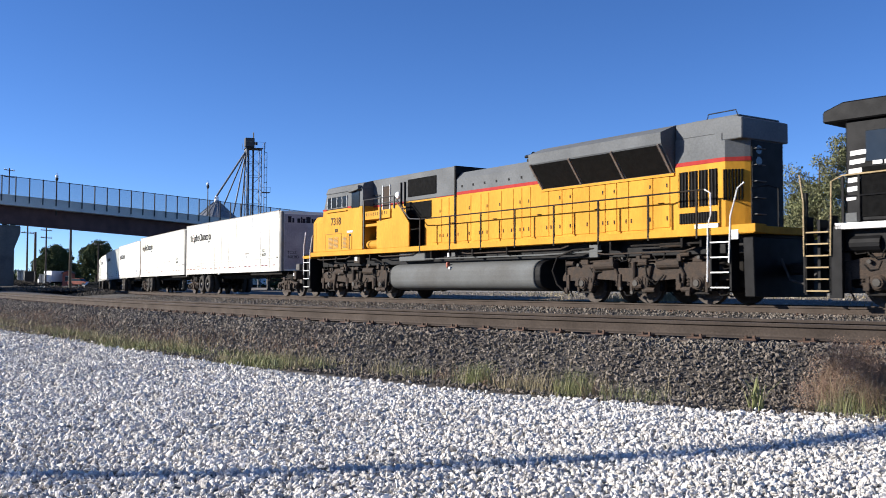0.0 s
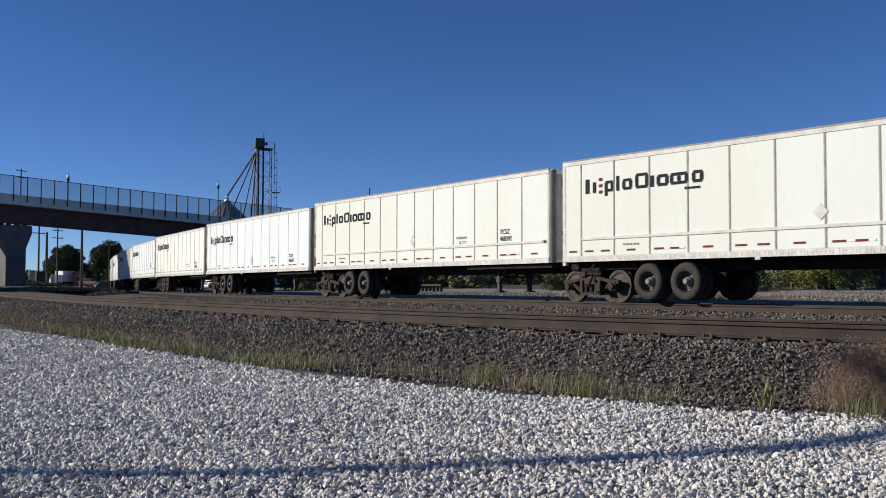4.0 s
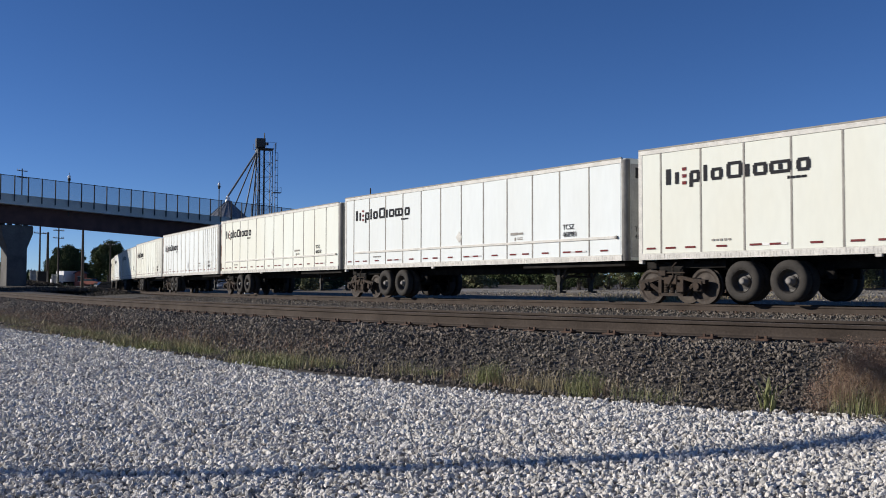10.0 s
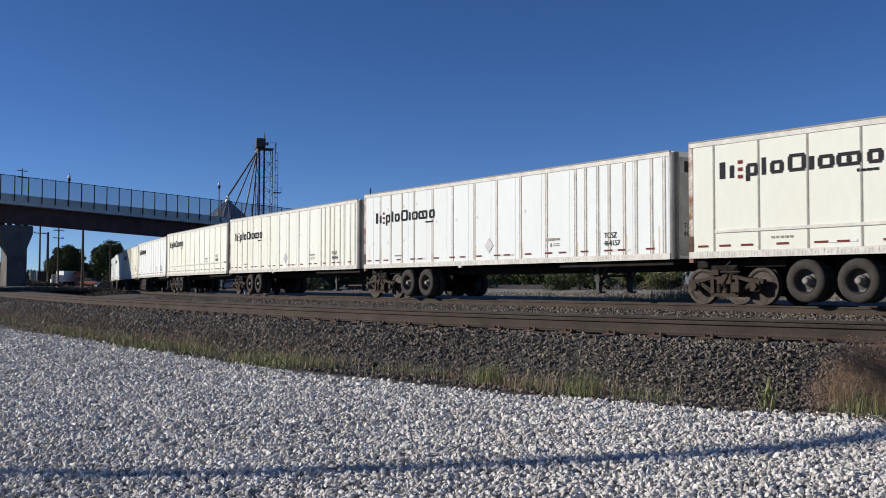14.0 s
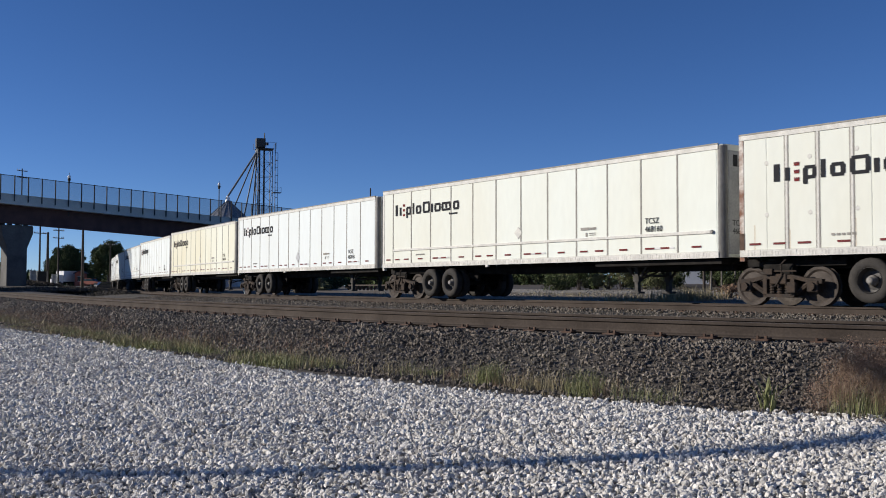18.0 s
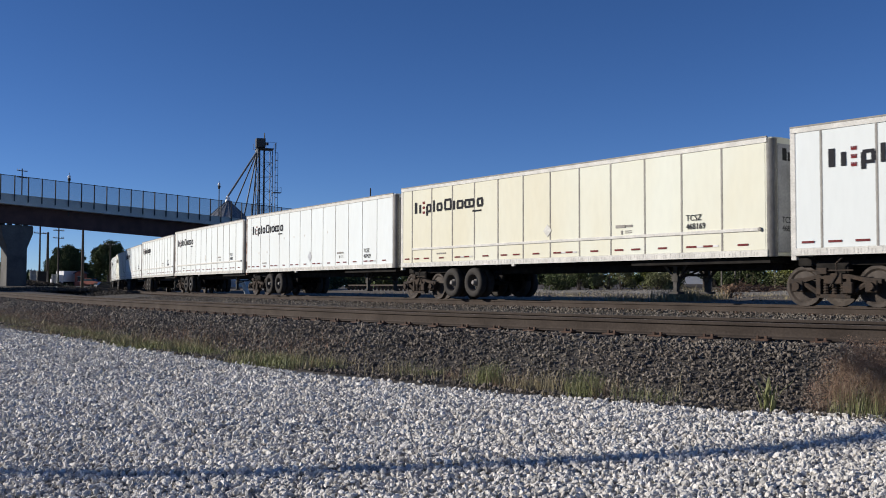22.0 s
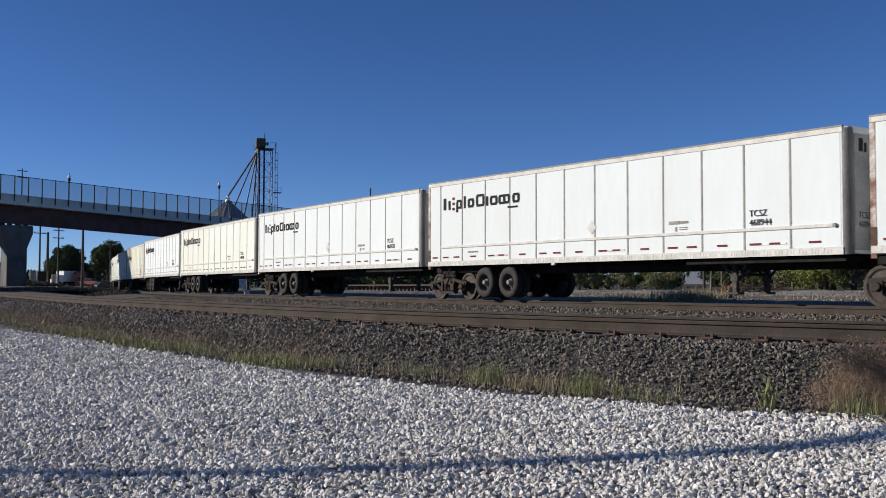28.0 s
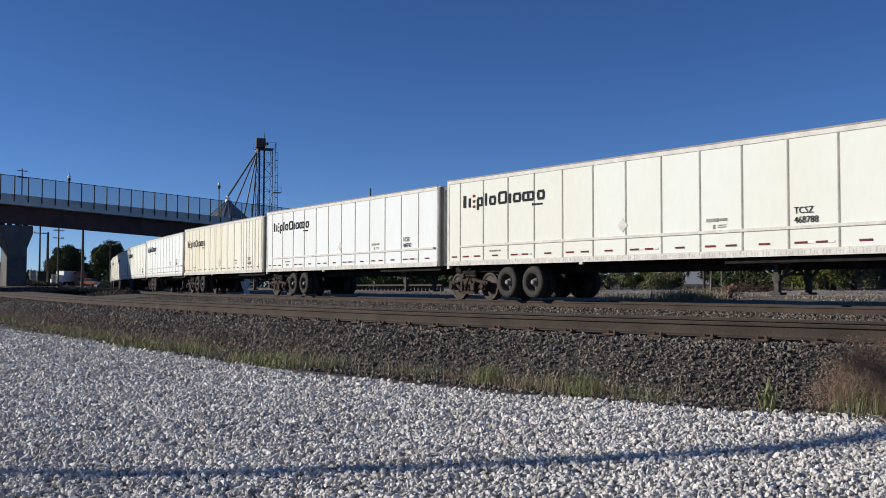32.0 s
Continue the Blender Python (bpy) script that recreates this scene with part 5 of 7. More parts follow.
    part("coupler", box(-1.3, -0.4, -0.16, 0.16, 0.72, 1.0, 0.04), M["under"], t)
    part("coupler", box(23.0, 23.9, -0.16, 0.16, 0.72, 1.0, 0.04), M["under"], t)
    for y in (-0.5, 0.5):
        part("air_hose", tube([(23.05, y, 1.1), (23.3, y, 0.6), (23.7, y, 0.5), (24.0, y, 0.75)], 0.03, 8), M["rubber"], t)
    fit_stations(t)
    # tank and underside
    tank = []
    for k in range(30):
        c, s = math.cos(-k * math.tau / 30), math.sin(-k * math.tau / 30)
        tank.append((math.copysign(1.45 * abs(c) ** 0.36, c), 0.79 + math.copysign(0.49 * abs(s) ** 0.66, s)))
    part("fuel_tank", prism_x(tank, 6.6, 14.75, 0.02), M["tank"], t)
    part("tank_end", prism_x([(y * 0.97, 0.79 + (z - 0.79) * 0.96) for y, z in tank], 14.75, 15.0, 0.02), M["black"], t)
    part("tank_end", prism_x([(y * 0.97, 0.79 + (z - 0.79) * 0.96) for y, z in tank], 6.45, 6.6, 0.02), M["black"], t)
    part("fuel_filler", box(10.13, 10.22, -1.42, -1.3, 1.08, 1.26, 0.015), M["brick"], t)
    part("fuel_gauge", box(10.35, 10.42, -1.46, -1.4, 1.02, 1.1), M["lamp"], t)
    part("battery_box", box(7.0, 8.7, -1.32, -0.8, 1.35, 1.66, 0.02), M["tank"], t)
    part("valve_box", box(3.6, 4.05, -1.3, -1.0, 1.35, 1.66, 0.02), M["truck"], t)
    part("valve_label", box(3.68, 3.88, -1.31, -1.30, 1.45, 1.6), M["white_rail"], t)
    part("frame_label", box(10.05, 10.15, -1.3, -1.28, 1.45, 1.58), M["white_rail"], t)
    part("frame_label", box(10.3, 10.5, -1.3, -1.28, 1.45, 1.58), M["tank"], t)
    part("sand_hose", tube([(4.6, -1.3, 1.5), (5.4, -1.38, 1.48), (6.05, -1.38, 1.3), (6.25, -1.35, 0.9), (6.1, -1.3, 0.45), (5.8, -1.25, 0.25)], 0.03, 8), M["under"], t)
    part("sand_hose", tube([(17.2, -1.3, 1.5), (16.4, -1.38, 1.48), (15.75, -1.38, 1.3), (15.5, -1.35, 0.9), (15.65, -1.3, 0.5), (16.0, -1.25, 0.25)], 0.03, 8), M["under"], t)
    part("side_pipe", tube([(8.5, -1.3, 1.4), (15.0, -1.3, 1.38), (17.5, -1.3, 1.42)], 0.025, 6), M["tank"], t)
    part("junction_box", box(17.0, 17.35, -1.32, -1.2, 1.25, 1.6, 0.01), M["tank"], t)
    part("hood_pipe", tube([(18.6, -1.3, 1.52), (21.0, -1.3, 1.52)], 0.03, 6), M["under"], t)
    part("frame_cylinder", tube([(19.6, -1.25, 1.5), (20.6, -1.25, 1.5)], 0.06, 10), M["truck"], t)
    for x in (1.2, 2.3, 5.0, 9.2, 11.6, 13.4, 17.9, 20.4, 21.0):
        part("frame_gusset", box(x, x + 0.06, -1.42, -1.05, 1.42, 1.68), M["under"], t)
    for x0, x1, z in ((0.6, 3.4, 1.58), (5.6, 8.2, 1.6), (11.0, 16.2, 1.56), (17.4, 20.8, 1.36)):
        part("conduit", tube([(x0, -1.36, z), (x0 + 0.3, -1.38, z - 0.04), (x1 - 0.3, -1.38, z - 0.03), (x1, -1.34, z + 0.05)], 0.022, 6), M["truck"], t)
    truck3(t, 3.6)
    truck3(t, 18.75)
    return t


def corner_bm(x0, x1, ya, yb, z0, z1):
    """A block that narrows from ya to yb."""
    bm = bmesh.new()
    ring = [(x0, -ya), (x0 + 0.1, -ya), (x1 - 0.1, -yb - 0.1), (x1, -yb), (x1, yb), (x1 - 0.1, yb + 0.1), (x0 + 0.1, ya), (x0, ya)]
    lo = [bm.verts.new((x, y, z0)) for x, y in ring]
    hi = [bm.verts.new((x, y, z1)) for x, y in ring]
    n = len(ring)
    for i in range(n):
        bm.faces.new((lo[i], lo[(i + 1) % n], hi[(i + 1) % n], hi[i]))
    bm.faces.new(lo[::-1])
    bm.faces.new(hi)
    return bm


def slab_on_corner(x0, x1, z0, z1):
    bm = bmesh.new()
    for i in range(7):
        x = x0 + (x1 - x0) * i / 7
        y = -1.02 if x < 21.85 else -1.02 + (x - 21.85) * 0.86
        add_box(bm, x, x + 0.035, y - 0.02, y + 0.02, z0, z1)
    add_box(bm, x0, x0 + 0.05, -1.026, -1.0, z0, z1)
    return bm


def black_locomotive():
    t = thing("diesel_locomotive", Matrix(), "black diesel locomotive with white sill and yellow steps", "locomotive")
    K = M["black"]
    part("main_frame", box(0.3, 22.4, -1.28, 1.28, 1.2, 1.72, 0.02), K, t)
    part("frame_sill", box(0.75, 22.4, -1.5, 1.5, 1.66, 1.8, 0.01), M["white_rail"], t, "white sill stripe")
    part("cab", box(1.0, 3.6, -1.48, 1.48, 1.8, 3.95, 0.04), K, t)
    part("cab_roof", prism([(0.55, 3.95), (0.55, 4.2), (1.0, 4.36), (3.9, 4.36), (3.9, 3.95)], -1.58, 1.58, 0.03), K, t)
    part("cab_window", box(1.45, 2.9, -1.5, -1.47, 3.05, 3.7, 0.01), M["glass"], t)
    part("cab_door", box(1.35, 2.0, -1.495, -1.47, 1.9, 2.95, 0.01), M["mesh"], t)
    for i in range(6):
        z = 2.25 + i * 0.19
        part("white_stripe", prism([(1.02 + i * 0.02, z), (1.22 + i * 0.05, z + 0.02), (1.24 + i * 0.05, z + 0.12), (1.02 + i * 0.02, z + 0.10)], -1.492, -1.478), M["white_rail"], t)
    for x in (1.6, 1.85):
        part("label", box(x, x + 0.2, -1.505, -1.49, 2.98, 3.06), M["white_rail"], t)
    part("hood", box(3.6, 21.8, -0.95, 0.95, 1.8, 4.2, 0.04), K, t)
    steps(t, 0.1, 0.62, -1.5, 6, 0.35, 1.62, M["handrail"], K)
    part("step_post", box(0.02, 0.1, -1.5, -1.4, 0.3, 2.5), K, t)
    part("step_post", box(0.62, 0.9, -1.5, -1.4, 0.2, 1.75), K, t)
    part("grab_rail", tube([(0.05, -1.52, 1.1), (0.05, -1.52, 2.3), (-0.05, -1.5, 2.9)], 0.022), M["handrail"], t, "yellow grab rail")
    part("grab_rail", tube([(0.66, -1.52, 1.1), (0.7, -1.52, 2.7), (0.95, -1.52, 2.8), (3.2, -1.52, 2.85)], 0.022), M["handrail"], t, "yellow grab rail")
    for x in (0.95, 1.3, 2.4):
        part("stanchion", box(x - 0.025, x + 0.025, -1.53, -1.49, 1.8, 2.8), K, t)
    part("mid_rail", tube([(0.9, -1.51, 2.35), (3.2, -1.51, 2.38)], 0.018), K, t)
    part("end_plate", box(0.3, 0.36, -1.4, 1.4, 0.3, 1.9), K, t)
    part("locker", box(0.95, 1.25, -1.5, -1.2, 1.8, 2.0, 0.01), M["tank"], t)
    part("air_tank", tube([(1.0, -1.2, 1.35), (1.65, -1.2, 1.35)], 0.19, 14), K, t)
    truck3(t, 3.6)
    truck3(t, 18.4)
    part("fuel_tank", box(7.0, 14.6, -1.35, 1.35, 0.3, 1.2, 0.1), K, t)
    return t


LOCO_REAR = 19.52
TRAIN.append((locomotive(), LOCO_REAR, 23.0))
TRAIN.append((black_locomotive(), 43.4, 22.4))

# ---- the road bridge ----
B0, B1 = Vector((-51.0, 110.0)), Vector((-29.8, 128.0))
B_DIR = (B1 - B0).normalized()
B_ANG = math.atan2(B_DIR.y, B_DIR.x)
B_DROP = -1.35 / 27.8
B_NEAR = 0.87                     # size and distance of the bridge against the plan above
fence = bpy.data.materials.new("chain_link")
fence.use_nodes = True
_t = fence.node_tree
_p = _t.nodes["Principled BSDF"]
_p.inputs["Base Color"].default_value = (0.05, 0.05, 0.055, 1)
_p.inputs["Roughness"].default_value = 0.6
_p.inputs["Alpha"].default_value = 0.22
M["fence"] = fence


def bridge():
    t = thing("road_bridge", Matrix.Translation((B0.x * B_NEAR, B0.y * B_NEAR, EYE * (1 - B_NEAR))) @ Matrix.Rotation(B_ANG, 4, "Z") @ Matrix.Scale(B_NEAR, 4), "concrete road bridge on brown steel girders with a tall mesh fence", "bridge", kind="structure")

    def run(x0, x1, y0, y1, z0, z1):
        bm = box(x0, x1, y0, y1, z0, z1)
        for v in bm.verts:
            v.co.z += B_DROP * v.co.x
        return bm
    for y in (0.5, 3.6, 6.7, 9.8):
        zg = 8.5 if y < 1 else 9.35
        g = part("girder", run(-60, 75, y, y + 0.06, zg, 10.62), M["girder"], t)
        part("flange", run(-60, 75, y - 0.2, y + 0.26, zg - 0.04, zg + 0.02), M["girder"], g)
    part("deck", run(-60, 75, -0.45, 10.9, 10.62, 10.92), M["concrete"], t)
    part("deck_ledge", run(-60, 75, -0.78, -0.45, 10.62, 11.0), M["concrete"], t, "pale concrete ledge under the parapet")
    for y in (-0.35, 10.5):
        part("parapet", run(-60, 75, y, y + 0.3, 10.92, 11.75), M["concrete"], t)
    part("coping", run(-60, 75, -0.42, 0.02, 11.75, 11.85), M["concrete"], t)
    for i in range(-8, 40):
        x = -0.30 + i * 1.545
        part("fence_post", run(x - 0.055, x + 0.055, -0.50, -0.39, 11.05, 14.05), M["darksteel"], t)
        part("fence_post", run(x - 0.05, x + 0.05, 10.80, 10.90, 11.5, 13.0), M["darksteel"], t)
        pa = part("fence_panel", run(x + 0.055, x + 1.49, -0.43, -0.42, 11.85, 13.95), M["fence"], t, "see-through wire mesh panel")
        part("fence_rail", run(x + 0.055, x + 1.49, -0.45, -0.40, 13.95, 14.02), M["darksteel"], pa)
    part("far_rail", run(-13, 64, 10.82, 10.88, 12.9, 13.0), M["darksteel"], t)
    # flared pier
    for px in (1.92, 42.0):
        z0 = 0.9
        zt = 8.46 + B_DROP * px
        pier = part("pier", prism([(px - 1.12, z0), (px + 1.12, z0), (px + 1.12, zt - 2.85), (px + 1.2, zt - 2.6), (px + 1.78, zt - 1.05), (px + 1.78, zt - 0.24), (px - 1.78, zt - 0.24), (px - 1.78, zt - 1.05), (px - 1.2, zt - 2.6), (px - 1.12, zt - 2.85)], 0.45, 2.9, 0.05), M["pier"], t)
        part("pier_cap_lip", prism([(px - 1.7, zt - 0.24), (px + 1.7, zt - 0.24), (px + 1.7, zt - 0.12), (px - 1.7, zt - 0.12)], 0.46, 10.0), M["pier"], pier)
        for y in (0.5, 3.6, 6.7, 9.8):
            for dx in (-0.9, 0.9):
                part("bearing", box(px + dx - 0.25, px + dx + 0.25, y - 0.2, y + 0.26, zt - 0.12, zt + (0.02 if y < 1 else 0.9)), M["darksteel"], pier)
    # unseen bank at the road's approach, added to keep low sun off the pier
    part("embankment", prism_x([(-22, -0.5), (-0.4, 10.1), (10.9, 10.1), (34, -0.5)], -110, -60), M["earth"], t, "unseen earth bank added to keep sun off the pier")
    # globe lamps
    for x, z in ((7.78, 11.95), (27.69, 12.45)):
        part("lamp_post", tube([(x, 0.5, z - 2.3), (x, 0.5, z + 2.2)], [0.09, 0.06], 8), M["darksteel"], t)
        gl = part("lamp_globe", lathe([(0.0, -0.2), (0.11, -0.17), (0.18, -0.06), (0.19, 0.05), (0.14, 0.16), (0.05, 0.22), (0.0, 0.24)], 14, "z", (x, 0.5, z + 2.45)), M["lamp"], t, "white globe", True)
        part("lamp_collar", lathe([(0.09, -0.62), (0.15, -0.5), (0.2, -0.28), (0.16, -0.16)], 12, "z", (x, 0.5, z + 2.45)), M["darksteel"], gl)
        part("finial", tube([(x, 0.5, z + 2.74), (x, 0.5, z + 3.0)], [0.05, 0.01], 6), M["darksteel"], gl)
    return t


bridge()


def ground_z(x, y):
    return float(ground_height(np.array([x]), np.array([y]))[0][0])


def at_bearing(px, d):
    """World x of a direction that is px across the view of 1568, d metres ahead."""
    return (px - 784) / F_LEN * d


# ---- grain elevator behind the bridge ----
def grain_tower():
    d = 172.0
    x = at_bearing(465.5, d)
    t = thing("grain_elevator", pose(x, d, 1.0, 0, 0, 20), "steel lattice grain elevator leg with sloping spouts", "elevator tower")
    w, h = 1.3, 25.0
    for sx, sy in ((-w, -w), (w, -w), (w, w), (-w, w)):
        part("tower_leg", tube([(sx, sy, 0), (sx, sy, h)], 0.075, 6), M["tower"], t)
    n = 10
    for i in range(n):
        z0, z1 = h * i / n, h * (i + 1) / n
        for a, b in (((-w, -w), (w, -w)), ((w, -w), (w, w)), ((w, w), (-w, w)), ((-w, w), (-w, -w))):
            part("brace", tube([(*a, z1), (*b, z1)], 0.045, 4), M["tower"], t)
            part("brace", tube([(*(a if i % 2 else b), z0), (*(b if i % 2 else a), z1)], 0.035, 4), M["tower"], t)
    part("elevator_leg", box(-0.95, -0.69, -0.15, 0.15, 0, h + 0.6), M["darksteel"], t)
    part("elevator_leg", box(-0.13, 0.15, -0.15, 0.15, 0, h + 0.6), M["darksteel"], t)
    part("head_house", box(-1.5, 0.15, -0.7, 0.7, h + 0.3, h + 1.9, 0.05), M["box"], t)
    part("motor", tube([(0.1, 0, h + 1.0), (0.75, 0, h + 1.0)], 0.28, 10), M["darksteel"], t)
    part("mast", tube([(0.05, 0, h + 1.8), (0.05, 0, h + 3.0)], 0.1, 6), M["darksteel"], t)
    part("platform", box(-1.5, 1.6, -1.4, 1.4, h - 0.05, h + 0.05), M["darksteel"], t)
    for p in ((-1.7, -1.5), (2.0, -1.5), (2.0, 1.5), (-1.7, 1.5), (0.2, -1.5)):
        part("rail_post", tube([(*p, h), (*p, h + 1.1)], 0.03, 4), M["tower"], t)
    part("platform_rail", tube([(-1.7, -1.5, h + 1.1), (2.0, -1.5, h + 1.1), (2.0, 1.5, h + 1.1)], 0.03, 4), M["tower"], t)
    for y in (-w - 0.05, -w - 0.45):
        part("ladder_rail", tube([(w + 0.45, y, 2), (w + 0.45, y, h + 1.0)], 0.035, 4), M["tower"], t)
    for i in range(16):
        z = 4.0 + i * 1.35
        part("cage_hoop", tube([(w + 0.45, -w - 0.45, z), (w + 0.85, -w - 0.6, z), (w + 0.95, -w - 0.25, z), (w + 0.85, -w + 0.1, z), (w + 0.45, -w - 0.05, z)], 0.03, 4), M["tower"], t)
    for k in ((w + 0.95, -w - 0.25), (w + 0.85, -w - 0.6)):
        part("cage_strap", tube([(*k, 4.0), (*k, 24.2)], 0.025, 4), M["tower"], t)
    for z in (6.8, 12.2, 17.0):
        part("rest_platform", box(w, w + 1.5, -w - 0.6, -w + 0.6, z, z + 0.12), M["tower"], t)
        part("rest_rail", tube([(w + 1.5, -w - 0.6, z + 1.0), (w + 1.5, -w + 0.6, z + 1.0), (w, -w + 0.6, z + 1.0)], 0.03, 4), M["tower"], t)
        part("rest_post", tube([(w + 1.5, -w - 0.6, z), (w + 1.5, -w - 0.6, z + 1.0)], 0.03, 4), M["tower"], t)
    part("diverter", lathe([(0.3, h - 1.4), (0.42, h - 0.9), (0.42, h - 0.4), (0.25, h + 0.2)], 10, "z", (-1.1, 0, 0)), M["tower"], t)
    for (x1, y1, z1), r, m in (((-6.9, -2.0, 15.6), 0.17, "tower"), ((-5.4, 1.5, 13.5), 0.12, "box"), ((-3.6, -1.0, 12.8), 0.13, "tower"), ((-2.0, 1.0, 11.0), 0.11, "box")):
        part("spout", tube([(-1.2, 0, h - 0.5 + r), (x1, y1, z1)], r, 8), M[m], t)
    return t


def grain_bin():
    d = 168.0
    x = at_bearing(402, d)
    t = thing("grain_bin", pose(x, d, 1.0), "round galvanised grain bin with a conical roof", "grain bin")
    prof = []
    for i in range(24):
        prof += [(4.0, i * 0.48), (4.04, i * 0.48 + 0.24)]
    part("bin_wall", lathe(prof + [(4.0, 11.6)], 40, "z"), M["galv"], t)
    part("bin_roof", lathe([(4.15, 11.6), (4.1, 11.7), (0.5, 15.0), (0.45, 15.4), (0.0, 15.4)], 40, "z"), M["galv"], t)
    for i in range(20):
        a = i * math.tau / 20
        part("roof_rib", tube([(4.1 * math.cos(a), 4.1 * math.sin(a), 11.75), (0.5 * math.cos(a), 0.5 * math.sin(a), 15.05)], 0.05, 4), M["galv"], t)
    part("bin_cap", lathe([(0.35, 15.4), (0.35, 15.9), (0.2, 16.1), (0.0, 16.1)], 12, "z"), M["lamp"], t)
    return t


grain_tower()
grain_bin()


def utility_pole(px, d, top, arms=0, thick=0.14, name="utility_pole", label="weathered wooden utility pole with crossarms"):
    x = at_bearing(px, d)
    z = ground_z(x, d)
    t = thing(name, pose(x, d, z, 0, 0, 68 + random.uniform(-6, 6)), label, "utility pole" if arms else "pole")
    h = top - z
    part("pole", tube([(0, 0, -0.2), (0, 0, h)], [thick * 1.2, thick * 0.75], 10), M["wood"], t)
    for i in range(arms):
        zz = h - 0.5 - i * 1.3
        ar = part("crossarm", box(-1.2, 1.2, -0.06, 0.06, zz, zz + 0.12), M["wood"], t)
        for xx in (-1.1, -0.6, 0.6, 1.1):
            part("insulator", lathe([(0.05, zz + 0.12), (0.08, zz + 0.2), (0.05, zz + 0.3), (0.0, zz + 0.32)], 8, "z", (xx, 0, 0)), M["galv"], ar)
    return t


utility_pole(36, 185, 24.0, 2)
utility_pole(70, 150, 12.5, 3)
utility_pole(103, 165, 12.5, 3)
utility_pole(146, 140, 9.7, 0, 0.2, label="dark weathered wooden pole")
utility_pole(84, 118, 7.8, 0, 0.17, label="grey square-topped wooden post")
utility_pole(195, 190, 9.8, 1)
utility_pole(655, 102, 11.7, 0, 0.09, label="thin dark mast behind the tracks")
utility_pole(1246, 60, 8.6, 0, 0.08, label="thin weathered pole behind the yard")


# ---- things under and beyond the bridge ----
def cabinet(px, d, w, h, label, m):
    x = at_bearing(px, d)
    t = thing("utility_cabinet", pose(x, d, ground_z(x, d), 0, 0, 15), label, "cabinet")
    part("cabinet_body", box(-w / 2, w / 2, -0.5, 0.5, 0.1, h, 0.03), M[m], t)
    part("cabinet_roof", box(-w / 2 - 0.05, w / 2 + 0.05, -0.58, 0.58, h, h + 0.08, 0.02), M[m], t)
    part("plinth", box(-w / 2 - 0.1, w / 2 + 0.1, -0.6, 0.6, -0.2, 0.1), M["concrete"], t)
    part("door_joint", box(-0.015, 0.015, -0.51, -0.495, 0.2, h - 0.1), M["darksteel"], t)
    return t


cabinet(60, 112, 0.7, 1.7, "pale grey metal relay cabinet beside the bridge pier", "galv")
cabinet(72, 115, 1.5, 1.75, "dark metal equipment cabinet beside the bridge pier", "darksteel")
cabinet(97, 116, 0.55, 1.7, "pale grey metal signal cabinet", "white_wall")


def shed(name, label, px, d, w, dep, h, wall, roof, pitch=0.6, doors=1, category="building", rz=10):
    x = at_bearing(px, d)
    t = thing(name, pose(x, d, ground_z(x, d), 0, 0, rz), label, category)
    part("wall", prism([(-w / 2, -0.3), (w / 2, -0.3), (w / 2, h), (0, h + pitch), (-w / 2, h)], 0, dep), M[wall], t)
    for sgn in (-1, 1):
        part("roof", prism([(0, h + pitch + 0.02), (sgn * (w / 2 + 0.3), h - 0.08), (sgn * (w / 2 + 0.3), h + 0.05), (0, h + pitch + 0.18)], -0.3, dep + 0.3), M[roof], t)
    for i in range(doors):
        xx = -w / 2 + (i + 0.5) * w / doors
        win = part("window", box(xx - 0.4, xx + 0.4, -0.03, 0.05, h * 0.4, h * 0.75), M["glass"], t)
        part("window_frame", box(xx - 0.48, xx + 0.48, -0.02, 0.02, h * 0.4 - 0.08, h * 0.4), M["frame"], win)
        part("window_frame", box(xx - 0.48, xx + 0.48, -0.02, 0.02, h * 0.75, h * 0.75 + 0.08), M["frame"], win)
    return t


shed("red_shed", "small red building beyond the bridge", 141, 203, 1.9, 3, 2.7, "brick", "dark_roof", 0.5, 1)
shed("white_house", "low white house with a dark roof behind the bushes", 1222, 92, 5.5, 6, 2.2, "white_wall", "dark_roof", 0.8, 2, rz=-8)
shed("far_house", "far white house among trees", 560, 240, 9, 7, 3.0, "white_wall", "dark_roof", 1.6, 3)


def box_truck(px, d, label, rz, cab_m="white_wall"):
    x = at_bearing(px, d)
    t = thing("box_truck", pose(x, d, ground_z(x, d), 0, 0, rz), label, "truck")
    part("cargo_box", box(-2.2, 1.8, -1.2, 1.2, 0.9, 3.2, 0.04), M["white_wall"], t)
    part("cab", prism([(1.85, 0.6), (3.5, 0.6), (3.5, 1.4), (3.1, 2.3), (1.85, 2.35)], -1.05, 1.05, 0.05), M[cab_m], t)
    part("windscreen", prism([(3.16, 2.2), (3.52, 1.45), (3.54, 1.45), (3.19, 2.2)], -0.9, 0.9), M["glass"], t)
    for xx in (-1.3, 2.7):
        for y in (-1.0, 1.0):
            w = part("wheel", lathe([(0.2, -0.12), (0.45, -0.12), (0.48, 0), (0.45, 0.12), (0.2, 0.12)], 16, "y", (xx, y, 0.46)), M["rubber"], t)
            part("rim", lathe([(0.22, -0.13), (0.0, -0.13)], 12, "y", (xx, y, 0.46)) if y < 0 else lathe([(0.22, 0.13), (0.0, 0.13)], 12, "y", (xx, y, 0.46)), M["hub"], w)
    part("chassis", box(-2.2, 3.3, -0.6, 0.6, 0.55, 0.9), M["under"], t)
    return t


box_truck(119, 205, "white box truck parked beyond the bridge", 242)


